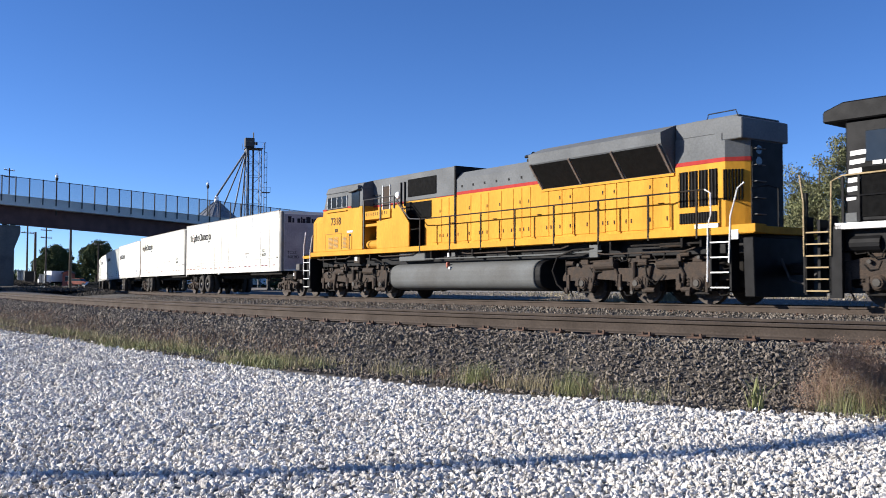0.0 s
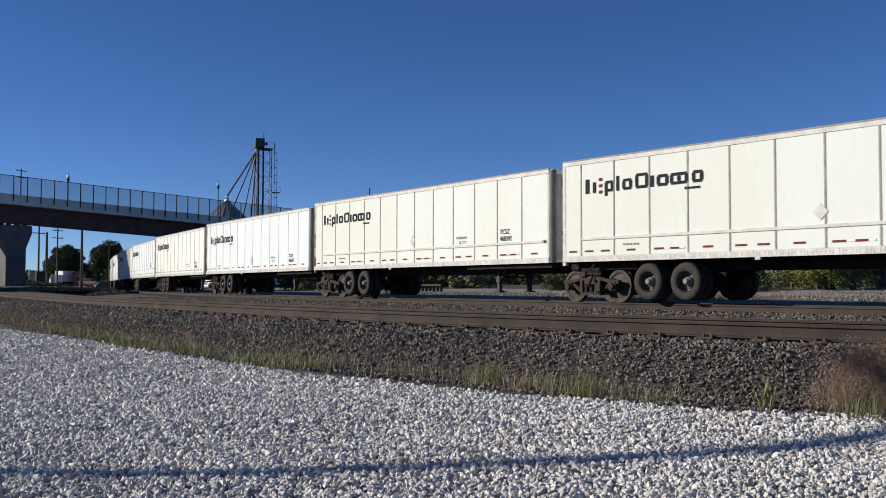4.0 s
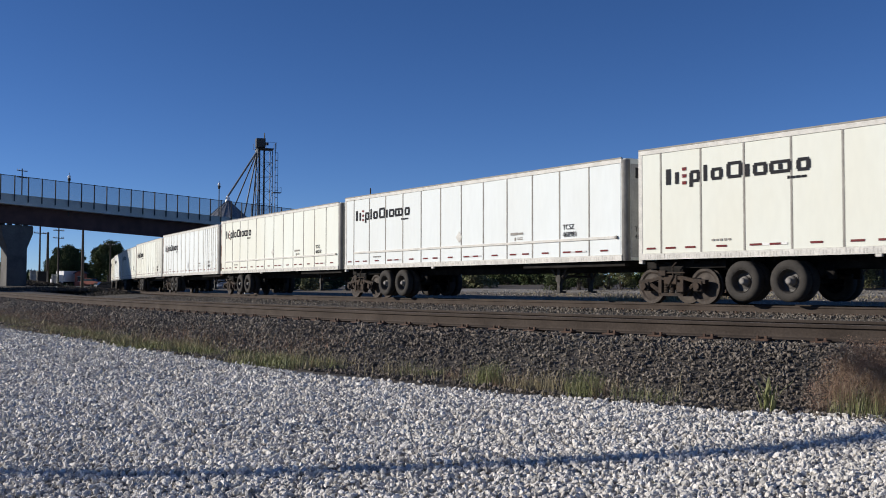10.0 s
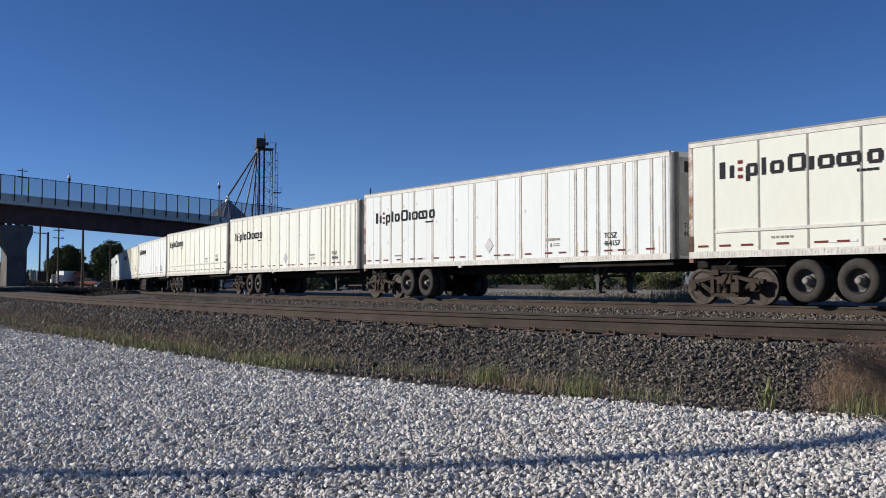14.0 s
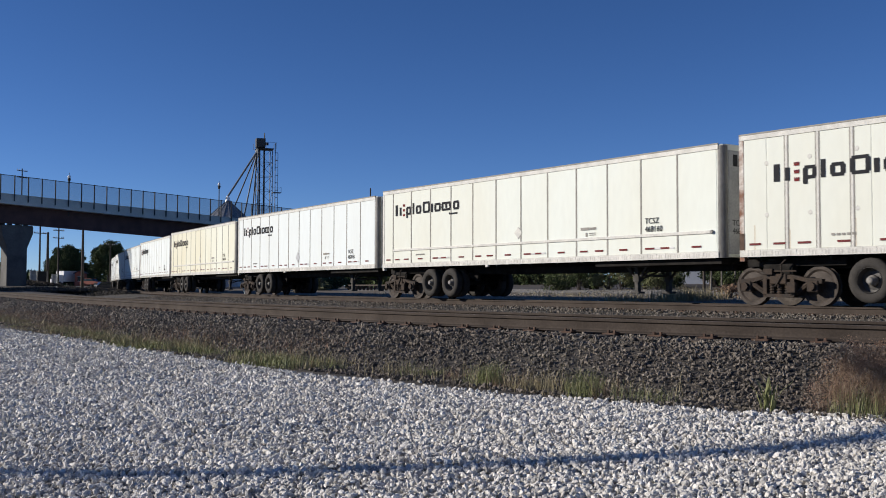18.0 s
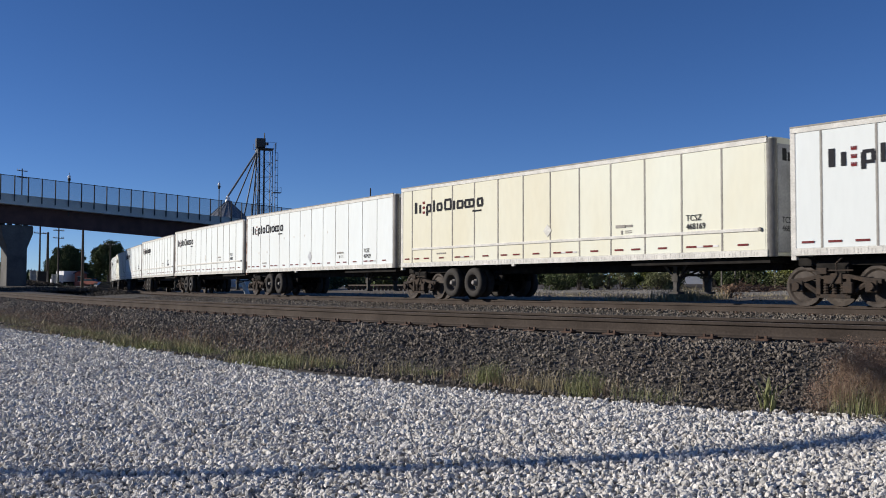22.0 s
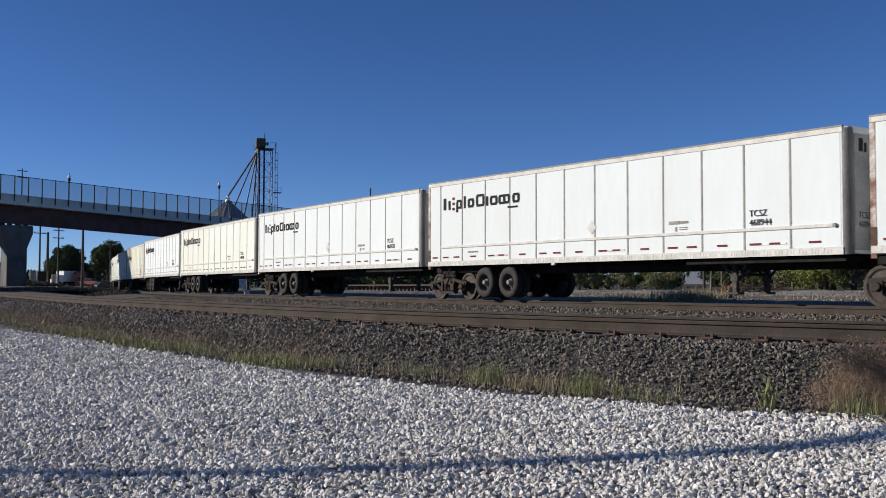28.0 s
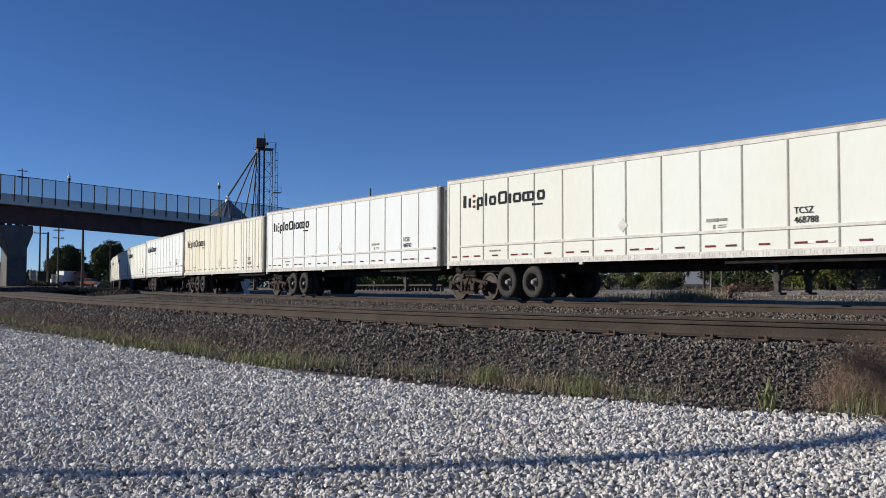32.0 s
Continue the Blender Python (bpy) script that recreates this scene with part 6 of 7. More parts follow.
def parked_car(px, d, m, label, rz):
    x = at_bearing(px, d)
    t = thing("parked_car", pose(x, d, ground_z(x, d), 0, 0, rz), label, "car", "cars parked beyond the bridge")
    part("body", prism([(-2.2, 0.3), (2.2, 0.3), (2.25, 0.75), (1.3, 0.95), (-2.1, 1.0), (-2.25, 0.7)], -0.88, 0.88, 0.06), M[m], t)
    part("cabin", prism([(-1.9, 0.95), (1.2, 0.95), (0.5, 1.48), (-1.4, 1.5)], -0.78, 0.78, 0.06), M["glass"], t)
    part("roof", box(-1.35, 0.45, -0.72, 0.72, 1.47, 1.53, 0.02), M[m], t)
    for xx in (-1.4, 1.4):
        for y in (-0.85, 0.85):
            part("wheel", lathe([(0.1, -0.1), (0.32, -0.1), (0.34, 0), (0.32, 0.1), (0.1, 0.1)], 14, "y", (xx, y, 0.34)), M["rubber"], t)
    return t


parked_car(190, 182, "darksteel", "dark car parked on the lot beyond the bridge", 40)
parked_car(163, 196, "brick", "red car parked on the lot beyond the bridge", -15)


def gravel_mound(px, d, w, h):
    x = at_bearing(px, d)
    n = 4200
    a, r = rng.uniform(0, math.tau, n), np.sqrt(rng.uniform(0, 1, n))
    xx, yy = x + r * w * np.cos(a), d + r * w * 0.6 * np.sin(a)
    zz = ground_z(x, d) + h * np.clip(1 - r, 0, 1) ** 0.8
    tagged(stones("gravel_mound", "dark gravel mound by the bridge", xx, yy, zz, rng.uniform(0.08, 0.18, n), M["ballast_bed"], coarse=True), category="gravel mound")


gravel_mound(150, 87, 6.0, 0.55)
gravel_mound(70, 85, 6.5, 0.22)
gravel_mound(200, 82, 3.0, 0.45)
gravel_mound(165, 150, 3.2, 0.9)
gravel_mound(120, 132, 2.6, 0.5)
gravel_mound(215, 116, 4.0, 0.8)
gravel_mound(40, 108, 4.5, 0.6)
gravel_mound(268, 122, 3.6, 0.6)


# a row of old ties stacked as a low barrier beyond the train
def tie_barrier():
    t = thing("timber_barrier", Matrix(), "low dark barrier of short timber posts beyond the tracks", "barrier")
    for i in range(26):
        d = 96 - i * 0.9
        x = at_bearing(618 + i * 6.6, d)
        z = ground_z(x, d)
        part("post", box(x - 0.11, x + 0.11, d - 0.11, d + 0.11, z - 0.1, z + 0.55, 0.01), M["tie"], t)
    p0, p1 = (at_bearing(618, 96), 96 - 0.13), (at_bearing(783, 73.5), 73.5 - 0.13)
    part("beam", tube([(*p0, ground_z(*p0) + 0.5), (*p1, ground_z(*p1) + 0.5)], 0.09, 4), M["tie"], t)
    return t


tie_barrier()


def concrete_wedge():
    d = 58.0
    x = at_bearing(435, d)
    t = thing("concrete_wedge", pose(x, d, ground_z(x, d), 0, 0, 8), "cream concrete wedge standing beyond the tracks", "barrier")
    part("wedge_body", prism([(-0.32, 1.25), (-0.05, 1.25), (0.38, 0.12), (0.38, -0.1), (-0.12, -0.1), (-0.05, 0.5)], -0.3, 0.3, 0.03), M["white_wall"], t)
    part("wedge_foot", box(-0.15, 0.42, -0.34, 0.34, -0.12, 0.06, 0.01), M["concrete"], t)


concrete_wedge()


# ---- the cable whose shadow crosses the lot ----
def overhead_cable():
    h = 6.2
    k = (h - 0.045) / math.tan(SUN_EL)
    shadow = [(-9.0, 6.9), (-6.0, 6.1), (-2.63, 5.70), (-1.6, 5.66), (-0.6, 5.82), (0.42, 6.05), (1.5, 6.33), (2.43, 6.69), (3.36, 7.28), (5.0, 8.5), (7.5, 10.2)]
    pts = [(x * 0.977 + SUN_DIR.x * k, y * 0.977 + SUN_DIR.y * k, h) for x, y in shadow[:-1]] + [(-2.0, 12.5, 7.4), (16.0, 27.0, 11.0)]
    t = thing("overhead_cable", Matrix(), "thick black overhead cable strung between wooden poles", "cable")
    part("cable", tube(pts, 0.094, 8), M["rubber"], t)
    for p in (pts[0], pts[-1]):
        part("pole", tube([(p[0], p[1], -0.2), (p[0], p[1], p[2] + 0.6)], [0.14, 0.1], 10), M["wood"], t)
    return t


overhead_cable()

# ---- plants ----
def leaf_quads(cx, cy, cz, r, n, size, squash=0.8):
    """Small leaf blades scattered through an uneven clump; returns corner points."""
    p = rng.normal(size=(n, 3))
    p /= np.linalg.norm(p, axis=1)[:, None]
    p *= (rng.uniform(0.25, 1.0, n) ** 0.5)[:, None] * r * rng.uniform(0.75, 1.15, n)[:, None]
    p[:, 2] *= squash
    c = p + np.array([cx, cy, cz])
    u = rng.normal(size=(n, 3))
    u /= np.linalg.norm(u, axis=1)[:, None]
    v = np.cross(u, rng.normal(size=(n, 3)))
    v /= np.linalg.norm(v, axis=1)[:, None]
    s = (size * rng.uniform(0.6, 1.4, n))[:, None]
    return np.stack([c - u * s, c + v * s * 0.45, c + u * s, c - v * s * 0.45], 1)


def quads_mesh(name, q, material):
    return raw_mesh(name, q.reshape(-1, 3), np.arange(len(q) * 4).reshape(-1, 4), material)


def tree(x, y, h, spread, m, n, label, leaf=0.22, trunks=1, name="tree", bare=0.25, conic=False):
    z = ground_z(x, y)
    t = thing(name, pose(x, y, z), label, "tree" if name == "tree" else "bush")
    bm = bmesh.new()
    clumps = []
    for k in range(trunks):
        bx, by = random.uniform(-0.25, 0.25) * spread * (trunks > 1), random.uniform(-0.2, 0.2) * spread * (trunks > 1)
        lean = (random.uniform(-0.1, 0.1) * h, random.uniform(-0.1, 0.1) * h)
        top = h * random.uniform(0.8, 0.95)
        r0 = 0.022 * h
        line_pts = [(bx, by, -0.2), (bx + lean[0] * 0.3, by + lean[1] * 0.3, top * 0.4), (bx + lean[0] * 0.7, by + lean[1] * 0.7, top * 0.75), (bx + lean[0], by + lean[1], top)]
        add_tube(bm, line_pts, [r0, r0 * 0.75, r0 * 0.45, r0 * 0.12], 7)
        for i in range(9):
            f = random.uniform(bare, 0.95)
            a = random.uniform(0, math.tau)
            base = (bx + lean[0] * f, by + lean[1] * f, top * f)
            reach = spread * (1.05 - f * (0.75 if conic else 0.45)) * random.uniform(0.45, 0.9)
            end = (base[0] + math.cos(a) * reach, base[1] + math.sin(a) * reach, base[2] + random.uniform(0.05, 0.18) * h)
            mid = tuple((p + q) / 2 + random.uniform(-0.02, 0.02) * h for p, q in zip(base, end))
            add_tube(bm, [base, mid, end], [r0 * 0.35, r0 * 0.22, r0 * 0.06], 5)
            clumps.append((*end, spread * random.uniform(0.24, 0.42)))
            clumps.append((*mid, spread * random.uniform(0.2, 0.32)))
        clumps.append((bx + lean[0], by + lean[1], top, spread * 0.22))
    part("trunk", bm, M["bark"], t)
    tot = sum(c[3] ** 2 for c in clumps)
    if conic:
        for i in range(34):
            f, a = random.uniform(0.03, 0.9) ** 1.2, random.uniform(0, math.tau)
            o = spread * (1.0 - f * 0.85) * random.uniform(0.15, 0.95)
            clumps.append((math.cos(a) * o, math.sin(a) * o, h * f, spread * random.uniform(0.16, 0.3)))
        tot = sum(c[3] ** 2 for c in clumps)
    else:
        for i in range(16):
            a, e = random.uniform(0, math.tau), random.uniform(-0.9, 1.2)
            clumps.append((math.cos(a) * math.cos(e) * spread * 0.7, math.sin(a) * math.cos(e) * spread * 0.7, h * 0.62 + math.sin(e) * h * 0.3, spread * 0.42))
        tot = sum(c[3] ** 2 for c in clumps)
    q = np.concatenate([leaf_quads(cx, cy, max(cz, 0.2), r, max(12, int(n * r * r / tot)), leaf) for cx, cy, cz, r in clumps])
    part("crown", quads_mesh("crown", q, M[m]), None, t)
    return t


def bush(x, y, h, w, m, n, label, leaf=0.12):
    z = ground_z(x, y)
    t = thing("bush", pose(x, y, z), label, "bush")
    bm = bmesh.new()
    q = []
    for i in range(9):
        a, f = random.uniform(0, math.tau), random.uniform(0.2, 0.75)
        end = (math.cos(a) * w * f, math.sin(a) * w * f, h * random.uniform(0.12, 0.72))
        add_tube(bm, [(random.uniform(-0.1, 0.1), 0, -0.05), (end[0] * 0.5, end[1] * 0.5, end[2] * 0.6), end], [0.035, 0.02, 0.008], 5)
        q.append(leaf_quads(*end, min(w, h) * random.uniform(0.28, 0.45), n // 9, leaf, 0.85))
    part("stem", bm, M["bark"], t)
    part("foliage", quads_mesh("foliage", np.concatenate(q), M[m]), None, t)
    return t


def round_tree(x, y, h, w, n):
    """A broad dense crown of many clumps over a short forked trunk."""
    z = ground_z(x, y)
    t = thing("tree", pose(x, y, z), "round dense dark green tree beyond the bridge", "tree")
    bm = bmesh.new()
    add_tube(bm, [(0, 0, -0.2), (0.1, 0, h * 0.25), (0, 0.1, h * 0.6)], [0.025 * h, 0.02 * h, 0.008 * h], 8)
    q = []
    k = 70
    for i in range(k):
        f = (i + 0.5) / k
        e = math.asin(1.85 * f - 0.85)
        a = i * 2.39996
        r = random.uniform(0.62, 0.92)
        c = (math.cos(a) * math.cos(e) * w * r, math.sin(a) * math.cos(e) * w * r, h * 0.56 + math.sin(e) * h * 0.44 * r * 1.06)
        if i % 6 == 0:
            add_tube(bm, [(0, 0, h * 0.3), (c[0] * 0.5, c[1] * 0.5, (h * 0.3 + c[2]) / 2), c], [0.012 * h, 0.008 * h, 0.002 * h], 5)
        q.append(leaf_quads(*c, w * random.uniform(0.2, 0.34), n // k, 0.2, 0.85))
    q.append(leaf_quads(0, 0, h * 0.56, w * 0.7, n // 6, 0.25, h * 0.5 / w))
    part("trunk", bm, M["bark"], t)
    part("crown", quads_mesh("crown", np.concatenate(q), M["leaf_dark"]), None, t)
    return t


# tall growth behind the train, right of the yard
for px, d, h, w, m, n, trunks in ((1446, 60, 7.3, 2.7, "leaf", 24000, 3), (1490, 57, 8.8, 2.7, "leaf", 28000, 3), (1552, 59, 9.0, 2.6, "leaf", 24000, 3), (1600, 60, 9.5, 2.6, "leaf", 15000, 3),
                                  (1418, 62, 4.8, 2.2, "leaf_yellow", 8000, 3), (1462, 56, 3.4, 1.6, "leaf_yellow", 6000, 3), (1264, 76, 9.4, 2.5, "leaf", 26000, 3), (1312, 78, 8.2, 2.6, "leaf", 22000, 3), (1660, 62, 9.0, 3.0, "leaf_dark", 3000, 2),
                                  (1720, 64, 10.0, 3.0, "leaf", 3000, 2)):
    tree(at_bearing(px, d), d, h, w, m, n, "tall green tree with thin airy branches behind the tracks" if m == "leaf" else "young tree with yellowing leaves behind the tracks", 0.075, trunks, bare=0.08, conic=True)
random.seed(11)
for i in range(34):
    px = 990 + i * 18.5 + random.uniform(-9, 9)
    if 1192 < px < 1262:
        continue
    d = random.uniform(64, 76)
    m = "leaf_yellow" if 1110 < px < 1160 or 1490 < px < 1540 else random.choice(["leaf", "leaf_dark", "leaf_dark", "leaf_dark"])
    bush(at_bearing(px, d), d, random.uniform(1.2, 3.0), random.uniform(0.9, 1.7), m, 2200, {"leaf_yellow": "yellow-green scrub bush behind the yard", "leaf": "green scrub bush behind the yard", "leaf_dark": "dark green scrub bush behind the yard"}[m], 0.075)


def sapling(px, d, h):
    x = at_bearing(px, d)
    t = thing("sapling", pose(x, d, ground_z(x, d)), "slender pale-barked young tree behind the yard", "tree")
    lean = random.uniform(-0.08, 0.08) * h
    bm = tube([(0, 0, -0.2), (lean * 0.3, 0, h * 0.45), (lean, 0.1, h)], [0.065, 0.045, 0.015], 6)
    q = []
    for i in range(9):
        f, a = random.uniform(0.25, 0.95), random.uniform(0, math.tau)
        r = random.uniform(0.4, 0.9) * (1.15 - f)
        base = (lean * f, 0.1 * f, h * f)
        end = (base[0] + math.cos(a) * r, base[1] + math.sin(a) * r, base[2] + 0.5)
        add_tube(bm, [base, end], [0.025, 0.006], 4)
        q.append(leaf_quads(*end, random.uniform(0.3, 0.6), 110, 0.07, 0.9))
    part("trunk", bm, M["pale_bark"], t)
    part("crown", quads_mesh("crown", np.concatenate(q), M["leaf"]), None, t)


for i in range(20):
    sapling(1262 + i * 12.5 + random.uniform(-5, 5), random.uniform(62, 76), random.uniform(3.2, 5.5))


def brush_pile(px, d, w, h, n):
    """A heap of cut branches."""
    x = at_bearing(px, d)
    t = thing("brush_pile", pose(x, d, ground_z(x, d)), "low reddish-brown heap of cut brush on the yard edge", "brush pile")
    bm = bmesh.new()
    for i in range(n):
        a, r = random.uniform(0, math.tau), math.sqrt(random.random())
        p = Vector((math.cos(a) * r * w, math.sin(a) * r * w * 0.5, random.uniform(0.0, h) * (1.1 - r)))
        dv = Vector((random.uniform(-1, 1), random.uniform(-0.6, 0.6), random.uniform(-0.15, 0.4))).normalized() * random.uniform(0.3, 0.8)
        add_tube(bm, [p - dv, p + dv], [0.03, 0.01], 4)
    part("branch_heap", bm, M["plate"], t)["kind"] = "stuff"


brush_pile(1318, 54, 1.6, 0.7, 90)
brush_pile(1368, 55, 0.9, 0.4, 40)
for i in range(26):
    px = 520 + i * 19 + random.uniform(-8, 8)
    d = random.uniform(96, 120)
    bush(at_bearing(px, d), d, random.uniform(1.6, 2.6), random.uniform(1.8, 2.8), random.choice(["leaf_dark", "leaf", "leaf_dark"]), 700, "dark green scrub bush beyond the yard", 0.2)
# round trees beyond the bridge
for px, d, h, w, n in ((121, 235, 10.4, 4.3, 15000), (191, 210, 10.2, 3.5, 16000), (98, 240, 7.2, 3.0, 7000), (150, 250, 6.5, 3.0, 6000), (240, 230, 8.0, 3.6, 6000), (8, 230, 6.0, 3.6, 5000), (-30, 220, 8.0, 4.5, 3000), (285, 260, 8, 4.5, 3000)):
    round_tree(at_bearing(px, d), d, h, w, n)
for i in range(20):
    px, d = -60 + i * 19 + random.uniform(-6, 6), random.uniform(222, 245)
    bush(at_bearing(px, d), d, random.uniform(2.0, 3.4), random.uniform(2.2, 3.4), "leaf_dark", 900, "dark green hedge bush beyond the bridge", 0.3)
# far woods along the horizon
def far_woods():
    q = []
    for i in range(150):
        a = radians(-32 + i * 0.46)
        d = random.uniform(300, 380)
        q.append(leaf_quads(d * math.sin(a), d * math.cos(a), 3.0, random.uniform(4, 6), 120, 0.9, 0.75))
    tagged(new("far_woods", quads_mesh("far_woods", np.concatenate(q), M["leaf_dark"])), "far dark line of trees at the horizon", "woods", kind="stuff")


far_woods()


# ---- weeds and grass along the foot of the bank ----
def blades(x, y, z, h, w, lean):
    """Bent grass blades as slim triangles; arrays in, corner points out."""
    n = len(x)
    a = rng.uniform(0, math.tau, n)
    d = np.stack([np.cos(a), np.sin(a), np.zeros(n)], 1)
    s = np.stack([-np.sin(a), np.cos(a), np.zeros(n)], 1) * (w / 2)[:, None]
    b = np.stack([x, y, z], 1)
    mid = b + d * (h * lean * 0.35)[:, None] + np.array([0, 0, 1]) * (h * 0.6)[:, None]
    tip = b + d * (h * lean)[:, None] + np.array([0, 0, 1]) * h[:, None]
    return np.stack([b - s, b + s, mid + s * 0.7, tip, mid - s * 0.7], 1)


def blade_mesh(name, q, material):
    f = (np.arange(len(q)) * 5)[:, None, None] + np.array([[0, 1, 2], [0, 2, 4], [4, 2, 3]])[None]
    return raw_mesh(name, q.reshape(-1, 3), f.reshape(-1, 3), material)


def weed_strip(name, label, m, n, centres, hmin, hmax, spread, thick=0.0045, wide=0.16):
    k = rng.integers(0, len(centres), n)
    c = np.array(centres)[k]
    s = c[:, 0] + rng.normal(0, 1, n) * spread
    off = c[:, 1] + rng.normal(0, 1, n) * wide
    P = np.array([line(a, b, NEAR_ARCS)[0] for a, b in zip(s, off)])
    z = np.interp(off, [11.35, 12.55, 13], [BASE - 0.07, 0.03, 0.0])
    h = rng.uniform(hmin, hmax, n) * rng.uniform(0.5, 1.0, n)
    q = blades(P[:, 0], P[:, 1], z, h, rng.uniform(0.7, 1.3, n) * thick * (1 + np.abs(s) / 40), rng.uniform(0.1, 0.7, n))
    tagged(new(name, blade_mesh(name, q, M[m])), label, "grass", kind="stuff")


mid_line = [(-42 + 29.5 * random.random() ** 0.8, 12.95 + random.uniform(-0.5, 0.4)) for i in range(70)]
weed_strip("dry_grass", "dry straw-coloured grass along the gravel edge", "straw", 13000, mid_line, 0.03, 0.14, 0.35, wide=0.2)
weed_strip("green_weeds", "low green weeds along the gravel edge", "green", 9500, [(-18.5 + 6.2 * random.random(), 13.1 + random.uniform(-0.4, 0.3)) for i in range(20)] + [(-30, 13.2), (-26, 13.3), (-22, 13.2)], 0.03, 0.16, 0.28, wide=0.16)
weed_strip("russet_grass", "brownish dead grass low on the bank", "russet", 17000, [(-38 + 25 * random.random(), 12.6 + random.uniform(-0.5, 0.5)) for i in range(60)], 0.03, 0.14, 0.5, wide=0.28)
weed_strip("dry_grass", "sparse dry weeds on the ballast bank", "straw", 320, [(-9.4, 13.2), (-9.0, 13.1), (-8.6, 13.0), (-10.2, 13.2), (-11, 13.1)], 0.12, 0.4, 0.3)

tufts = [(-12.0 - 24 * random.random(), 13.1 + random.uniform(-0.35, 0.3)) for i in range(110)]
weed_strip("straw_tuft", "straw-coloured grass tufts along the gravel edge", "straw", 5200, tufts[:60], 0.08, 0.26, 0.14, 0.007, 0.08)
weed_strip("green_tuft", "yellow-green grass tufts along the gravel edge", "green", 4000, [f for f in tufts[45:] if f[0] > -24], 0.06, 0.2, 0.14, 0.007, 0.08)


def clump(px, py, n, h, w, m, label, thick=0.008, name="weed"):
    """A single weed where the bank meets the lot."""
    k = (EYE - 0.05) / ((py - 508.8) / F_LEN)
    x, y = (px - 784) / F_LEN * k, k
    t = thing(name, pose(x, y, 0.02), label, "weed")
    r, a = w * np.sqrt(rng.uniform(0, 1, n)) * 0.5, rng.uniform(0, math.tau, n)
    q = blades(r * np.cos(a), r * np.sin(a), np.full(n, -0.03), rng.uniform(0.35, 1.0, n) * h, rng.uniform(0.4, 1.0, n) * thick, rng.uniform(0.05, 0.75, n))
    part("grass_blade", blade_mesh("grass_blade", q, M[m]), None, t)["kind"] = "stuff"
    return t


clump(870, 674, 520, 0.32, 0.34, "green", "bright green grass tuft at the bank's foot", 0.005)
clump(775, 660, 160, 0.16, 0.3, "green", "small green weed at the bank's foot", 0.005)
clump(1357, 716, 34, 0.36, 0.12, "green", "broad-leaved green weed at the gravel edge", 0.026)
clump(1035, 692, 420, 0.34, 0.4, "green", "low tangled green weed at the bank's foot", 0.004)
clump(1020, 690, 12, 0.78, 0.4, "straw", "tall dry weed stalks at the bank's foot", 0.003)
clump(955, 680, 12, 0.7, 0.3, "straw", "tall thin dry stalks at the bank's foot", 0.003)
clump(945, 682, 300, 0.26, 0.5, "straw", "low dry grass at the bank's foot", 0.004)
clump(1250, 690, 240, 0.1, 0.3, "green", "low green weed on the bank", 0.005)
clump(250, 612, 60, 0.55, 0.6, "straw", "tall dry grass tuft on the bank", 0.005)
clump(545, 648, 60, 0.45, 0.6, "straw", "dry grass tuft at the gravel edge", 0.004)

for px, py in ((812, 664), (842, 672), (905, 678), (985, 688), (1075, 694), (1112, 699), (1165, 702), (735, 660), (700, 656)):
    clump(px, py, 110, random.uniform(0.18, 0.3), 0.4, random.choice(["straw", "green", "russet"]), "thin grassy weed at the bank's foot", 0.004)


def russet_bush():
    k = (EYE - 0.05) / ((722 - 508.8) / F_LEN)
    x, y = (1522 - 784) / F_LEN * k, k
    t = thing("weed_bush", pose(x, y, 0.02), "fluffy russet weed bush with green stems at the gravel edge", "bush")
    heads = []
    for i in range(70):
        a, r = random.uniform(0, math.tau), 0.46 * math.sqrt(random.random())
        cx, cy = 0.06 + r * math.cos(a), 0.6 * r * math.sin(a)
        heads.append(leaf_quads(cx, cy, random.uniform(0.12, 0.58) * (1.0 - 0.75 * (r / 0.46) ** 2) + 0.06, random.uniform(0.08, 0.15), 700, 0.0055, 1.2))
    q = np.concatenate(heads)
    part("seed_head", quads_mesh("seed_head", q, M["russet"]), None, t)["kind"] = "stuff"
    n = 110
    r, a = 0.36 * np.sqrt(rng.uniform(0, 1, n)), rng.uniform(0, math.tau, n)
    q = blades(r * np.cos(a), r * np.sin(a), np.full(n, -0.03), rng.uniform(0.5, 1.0, n) * 0.5, rng.uniform(0.002, 0.004, n), rng.uniform(0.05, 0.5, n))
    part("stalk", blade_mesh("stalk", q, M["straw"]), None, t)["kind"] = "stuff"
    n = 420
    r, a = 0.4 * np.sqrt(rng.uniform(0, 1, n)), rng.uniform(0, math.tau, n)
    q = blades(0.08 + r * np.cos(a), r * np.sin(a) - 0.1, np.full(n, -0.03), rng.uniform(0.3, 1.0, n) * 0.3, rng.uniform(0.003, 0.006, n), rng.uniform(0.1, 0.9, n))
    part("green_stem", blade_mesh("green_stem", q, M["green"]), None, t)["kind"] = "stuff"


russet_bush()


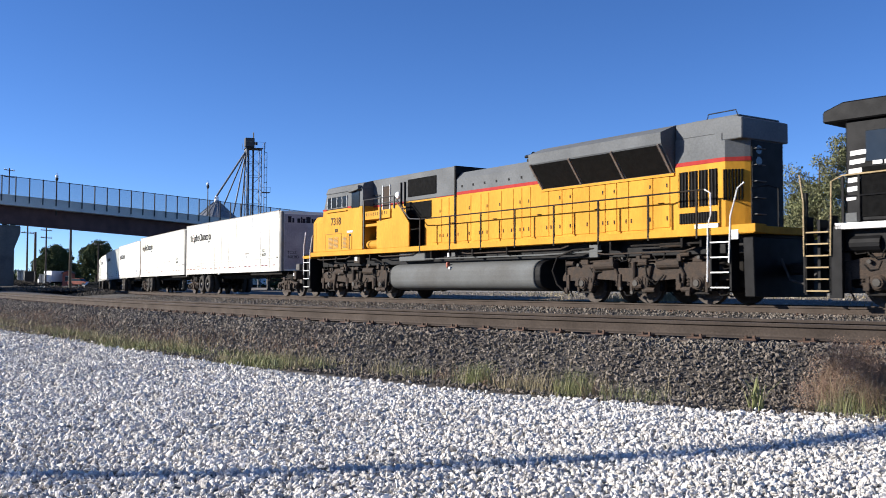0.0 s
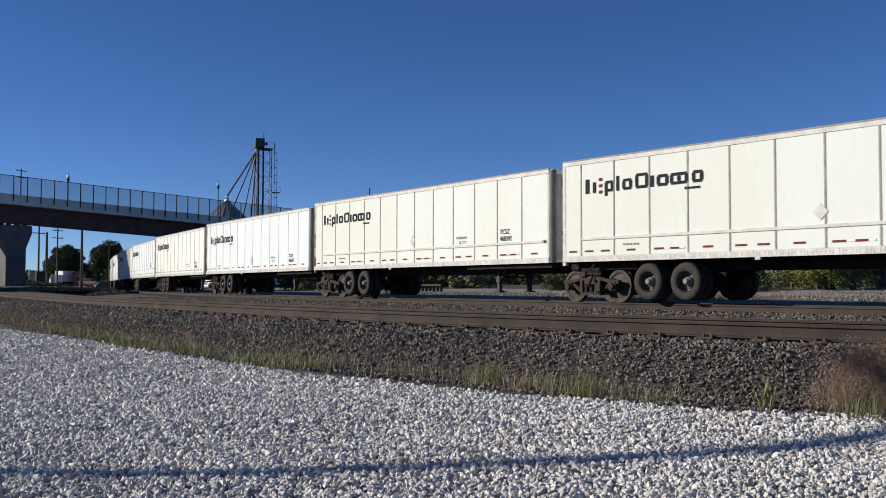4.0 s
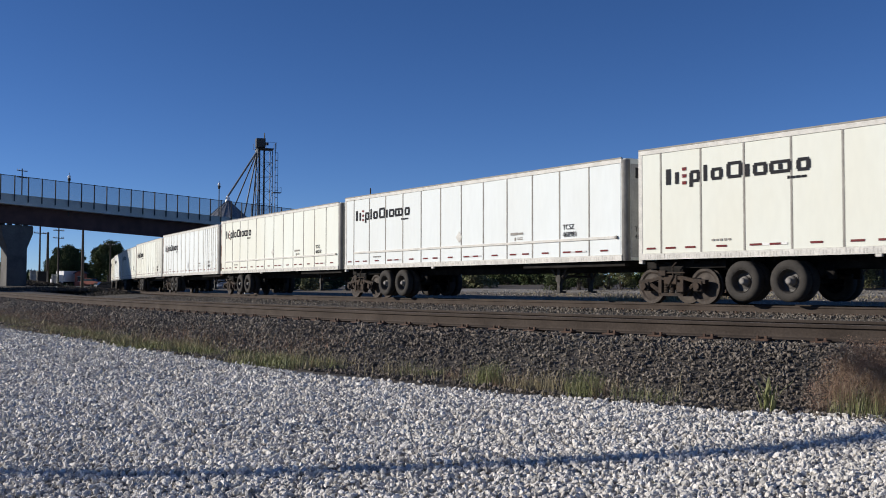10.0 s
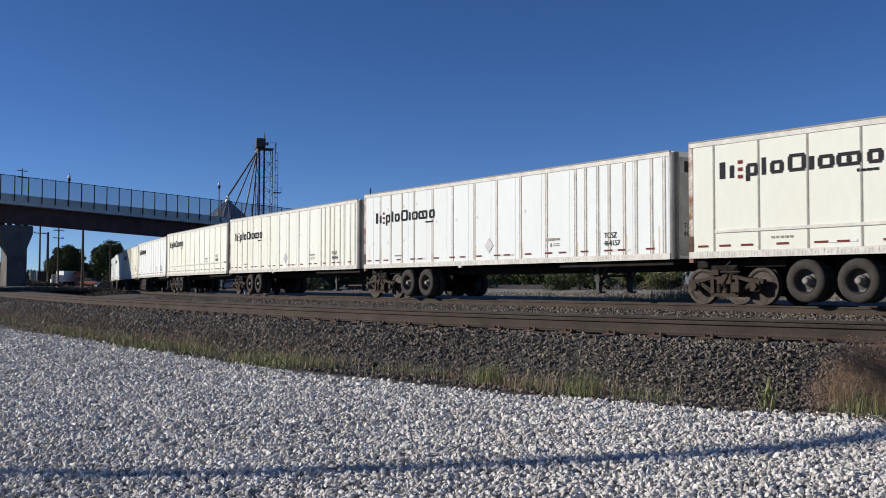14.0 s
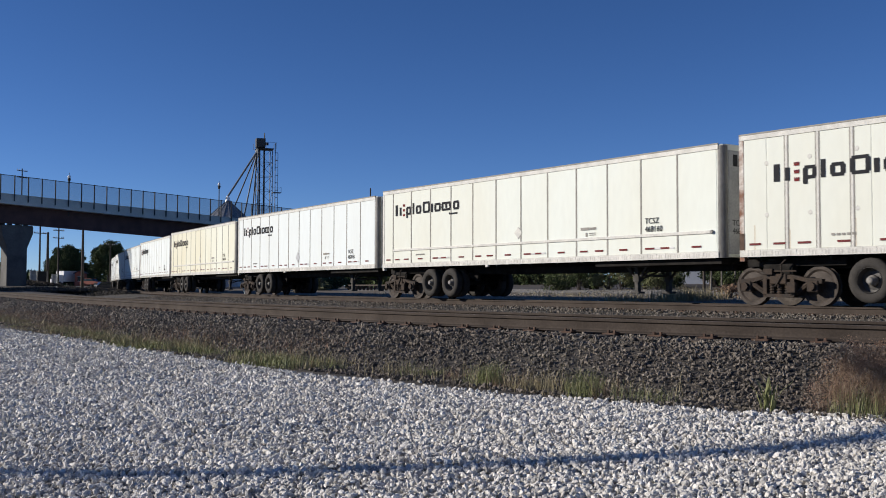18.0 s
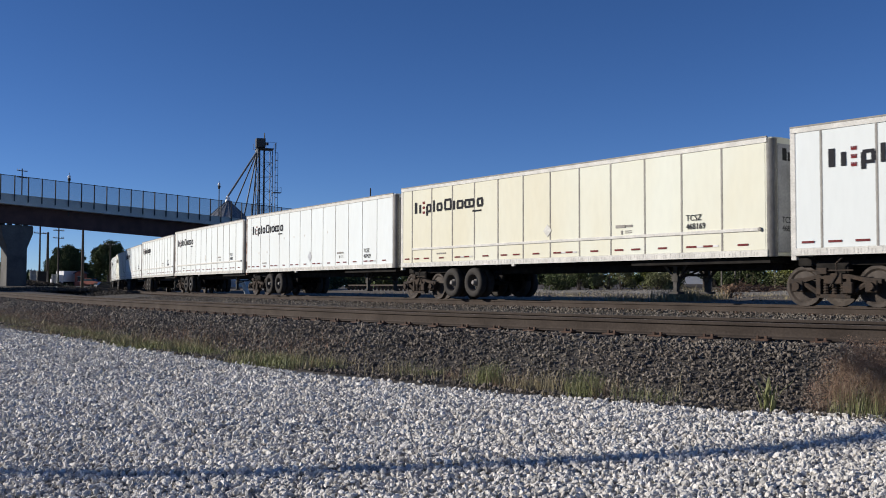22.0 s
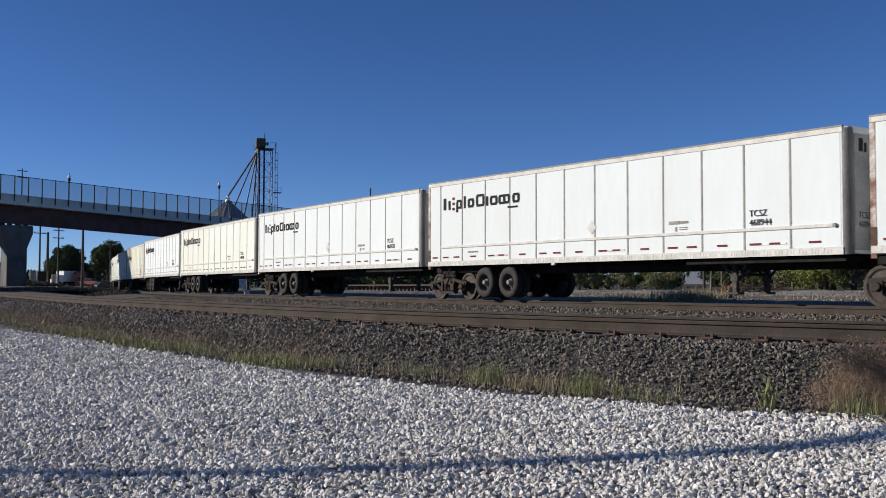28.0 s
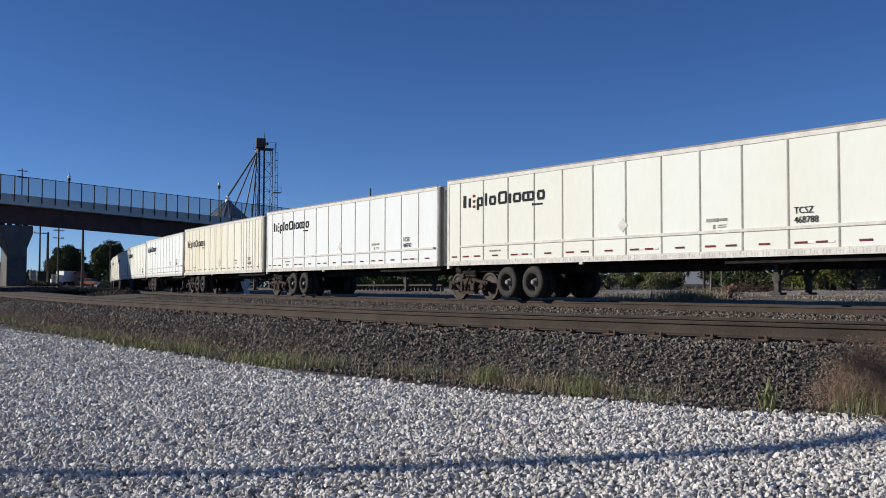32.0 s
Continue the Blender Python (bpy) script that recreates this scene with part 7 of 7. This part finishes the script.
def yard_growth():
    n = 9000
    s, off = -45 * rng.uniform(0, 1, n) - 1, -6 - 13 * rng.uniform(0, 1, n) ** 1.2
    patch = np.sin(s * 0.9 + off * 0.35) + 0.7 * np.sin(s * 0.37 - off * 0.6) > 0.35
    s, off = s[patch], off[patch]
    n = len(s)
    P = np.array([line(a, b)[0] for a, b in zip(s, off)])
    z = ground_height(P[:, 0], P[:, 1])[0]
    q = blades(P[:, 0], P[:, 1], z - 0.02, rng.uniform(0.06, 0.26, n), rng.uniform(0.010, 0.022, n), rng.uniform(0.1, 0.9, n))
    tagged(new("yard_grass", blade_mesh("yard_grass", q, M["straw"])), "patchy dry grass on the yard beyond the train", "grass", kind="stuff")
    n = 4500
    s, off = -60 * rng.uniform(0, 1, n) - 1, -4.5 - 26 * rng.uniform(0, 1, n) ** 1.3
    P = np.array([line(a, b)[0] for a, b in zip(s, off)])
    z = ground_height(P[:, 0], P[:, 1])[0]
    stones("yard_stones", "pale gravel scattered on the yard", P[:, 0], P[:, 1], z, rng.uniform(0.03, 0.08, n), M["strip"])


yard_growth()
# dry growth in the yard beyond the train
for px, py, n, h, w in ((1185, 529, 120, 0.6, 2.2), (1215, 530, 120, 0.7, 2.0), (1245, 528, 100, 0.6, 2.0), (990, 527, 80, 0.5, 1.4), (1105, 524, 80, 0.5, 1.6)):
    k = 38.0
    x, y = (px - 784) / F_LEN * k, k
    t = thing("dry_weed", pose(x, y, ground_z(x, y)), "dry straw-coloured weed patch on the yard gravel", "weed")
    r, a = w * np.sqrt(rng.uniform(0, 1, n * 3)) * 0.5, rng.uniform(0, math.tau, n * 3)
    q = blades(r * np.cos(a), r * np.sin(a), np.full(n * 3, -0.03), rng.uniform(0.35, 1.0, n * 3) * h, np.full(n * 3, 0.02), rng.uniform(0.05, 0.75, n * 3))
    part("grass_blade", blade_mesh("grass_blade", q, M["straw"]), None, t)["kind"] = "stuff"
bush(at_bearing(1292, 40), 40, 0.8, 0.5, "russet", 500, "small brown bush on the yard gravel", 0.05)

near_track = track("near_track", "empty rusty railway track on dark ballast", NEAR_ARCS, NEAR_OFF, -130, 40, -48, 4)
train_track = track("train_track", "curved railway track carrying the train", ARCS, TRAIN_OFF, -260, 40, -75, 2)


# ---- what moves ----
def motions():
    for ob, rear, length in TRAIN:
        rows = []
        for i in range(33):
            s = train_run(i) + rear
            rows.append((float(i), train_pose(s, s + length)))
        walk(ob, rows)
    turning = [2 * i / FPS for i in range(16 * FPS + 1)]
    for wheels, radius in SPIN:
        here = Matrix.Translation(wheels.location)
        walk(wheels, [(t, here @ Matrix.Rotation((train_run(t) - train_run(0)) / radius, 4, "Y")) for t in turning])


motions()
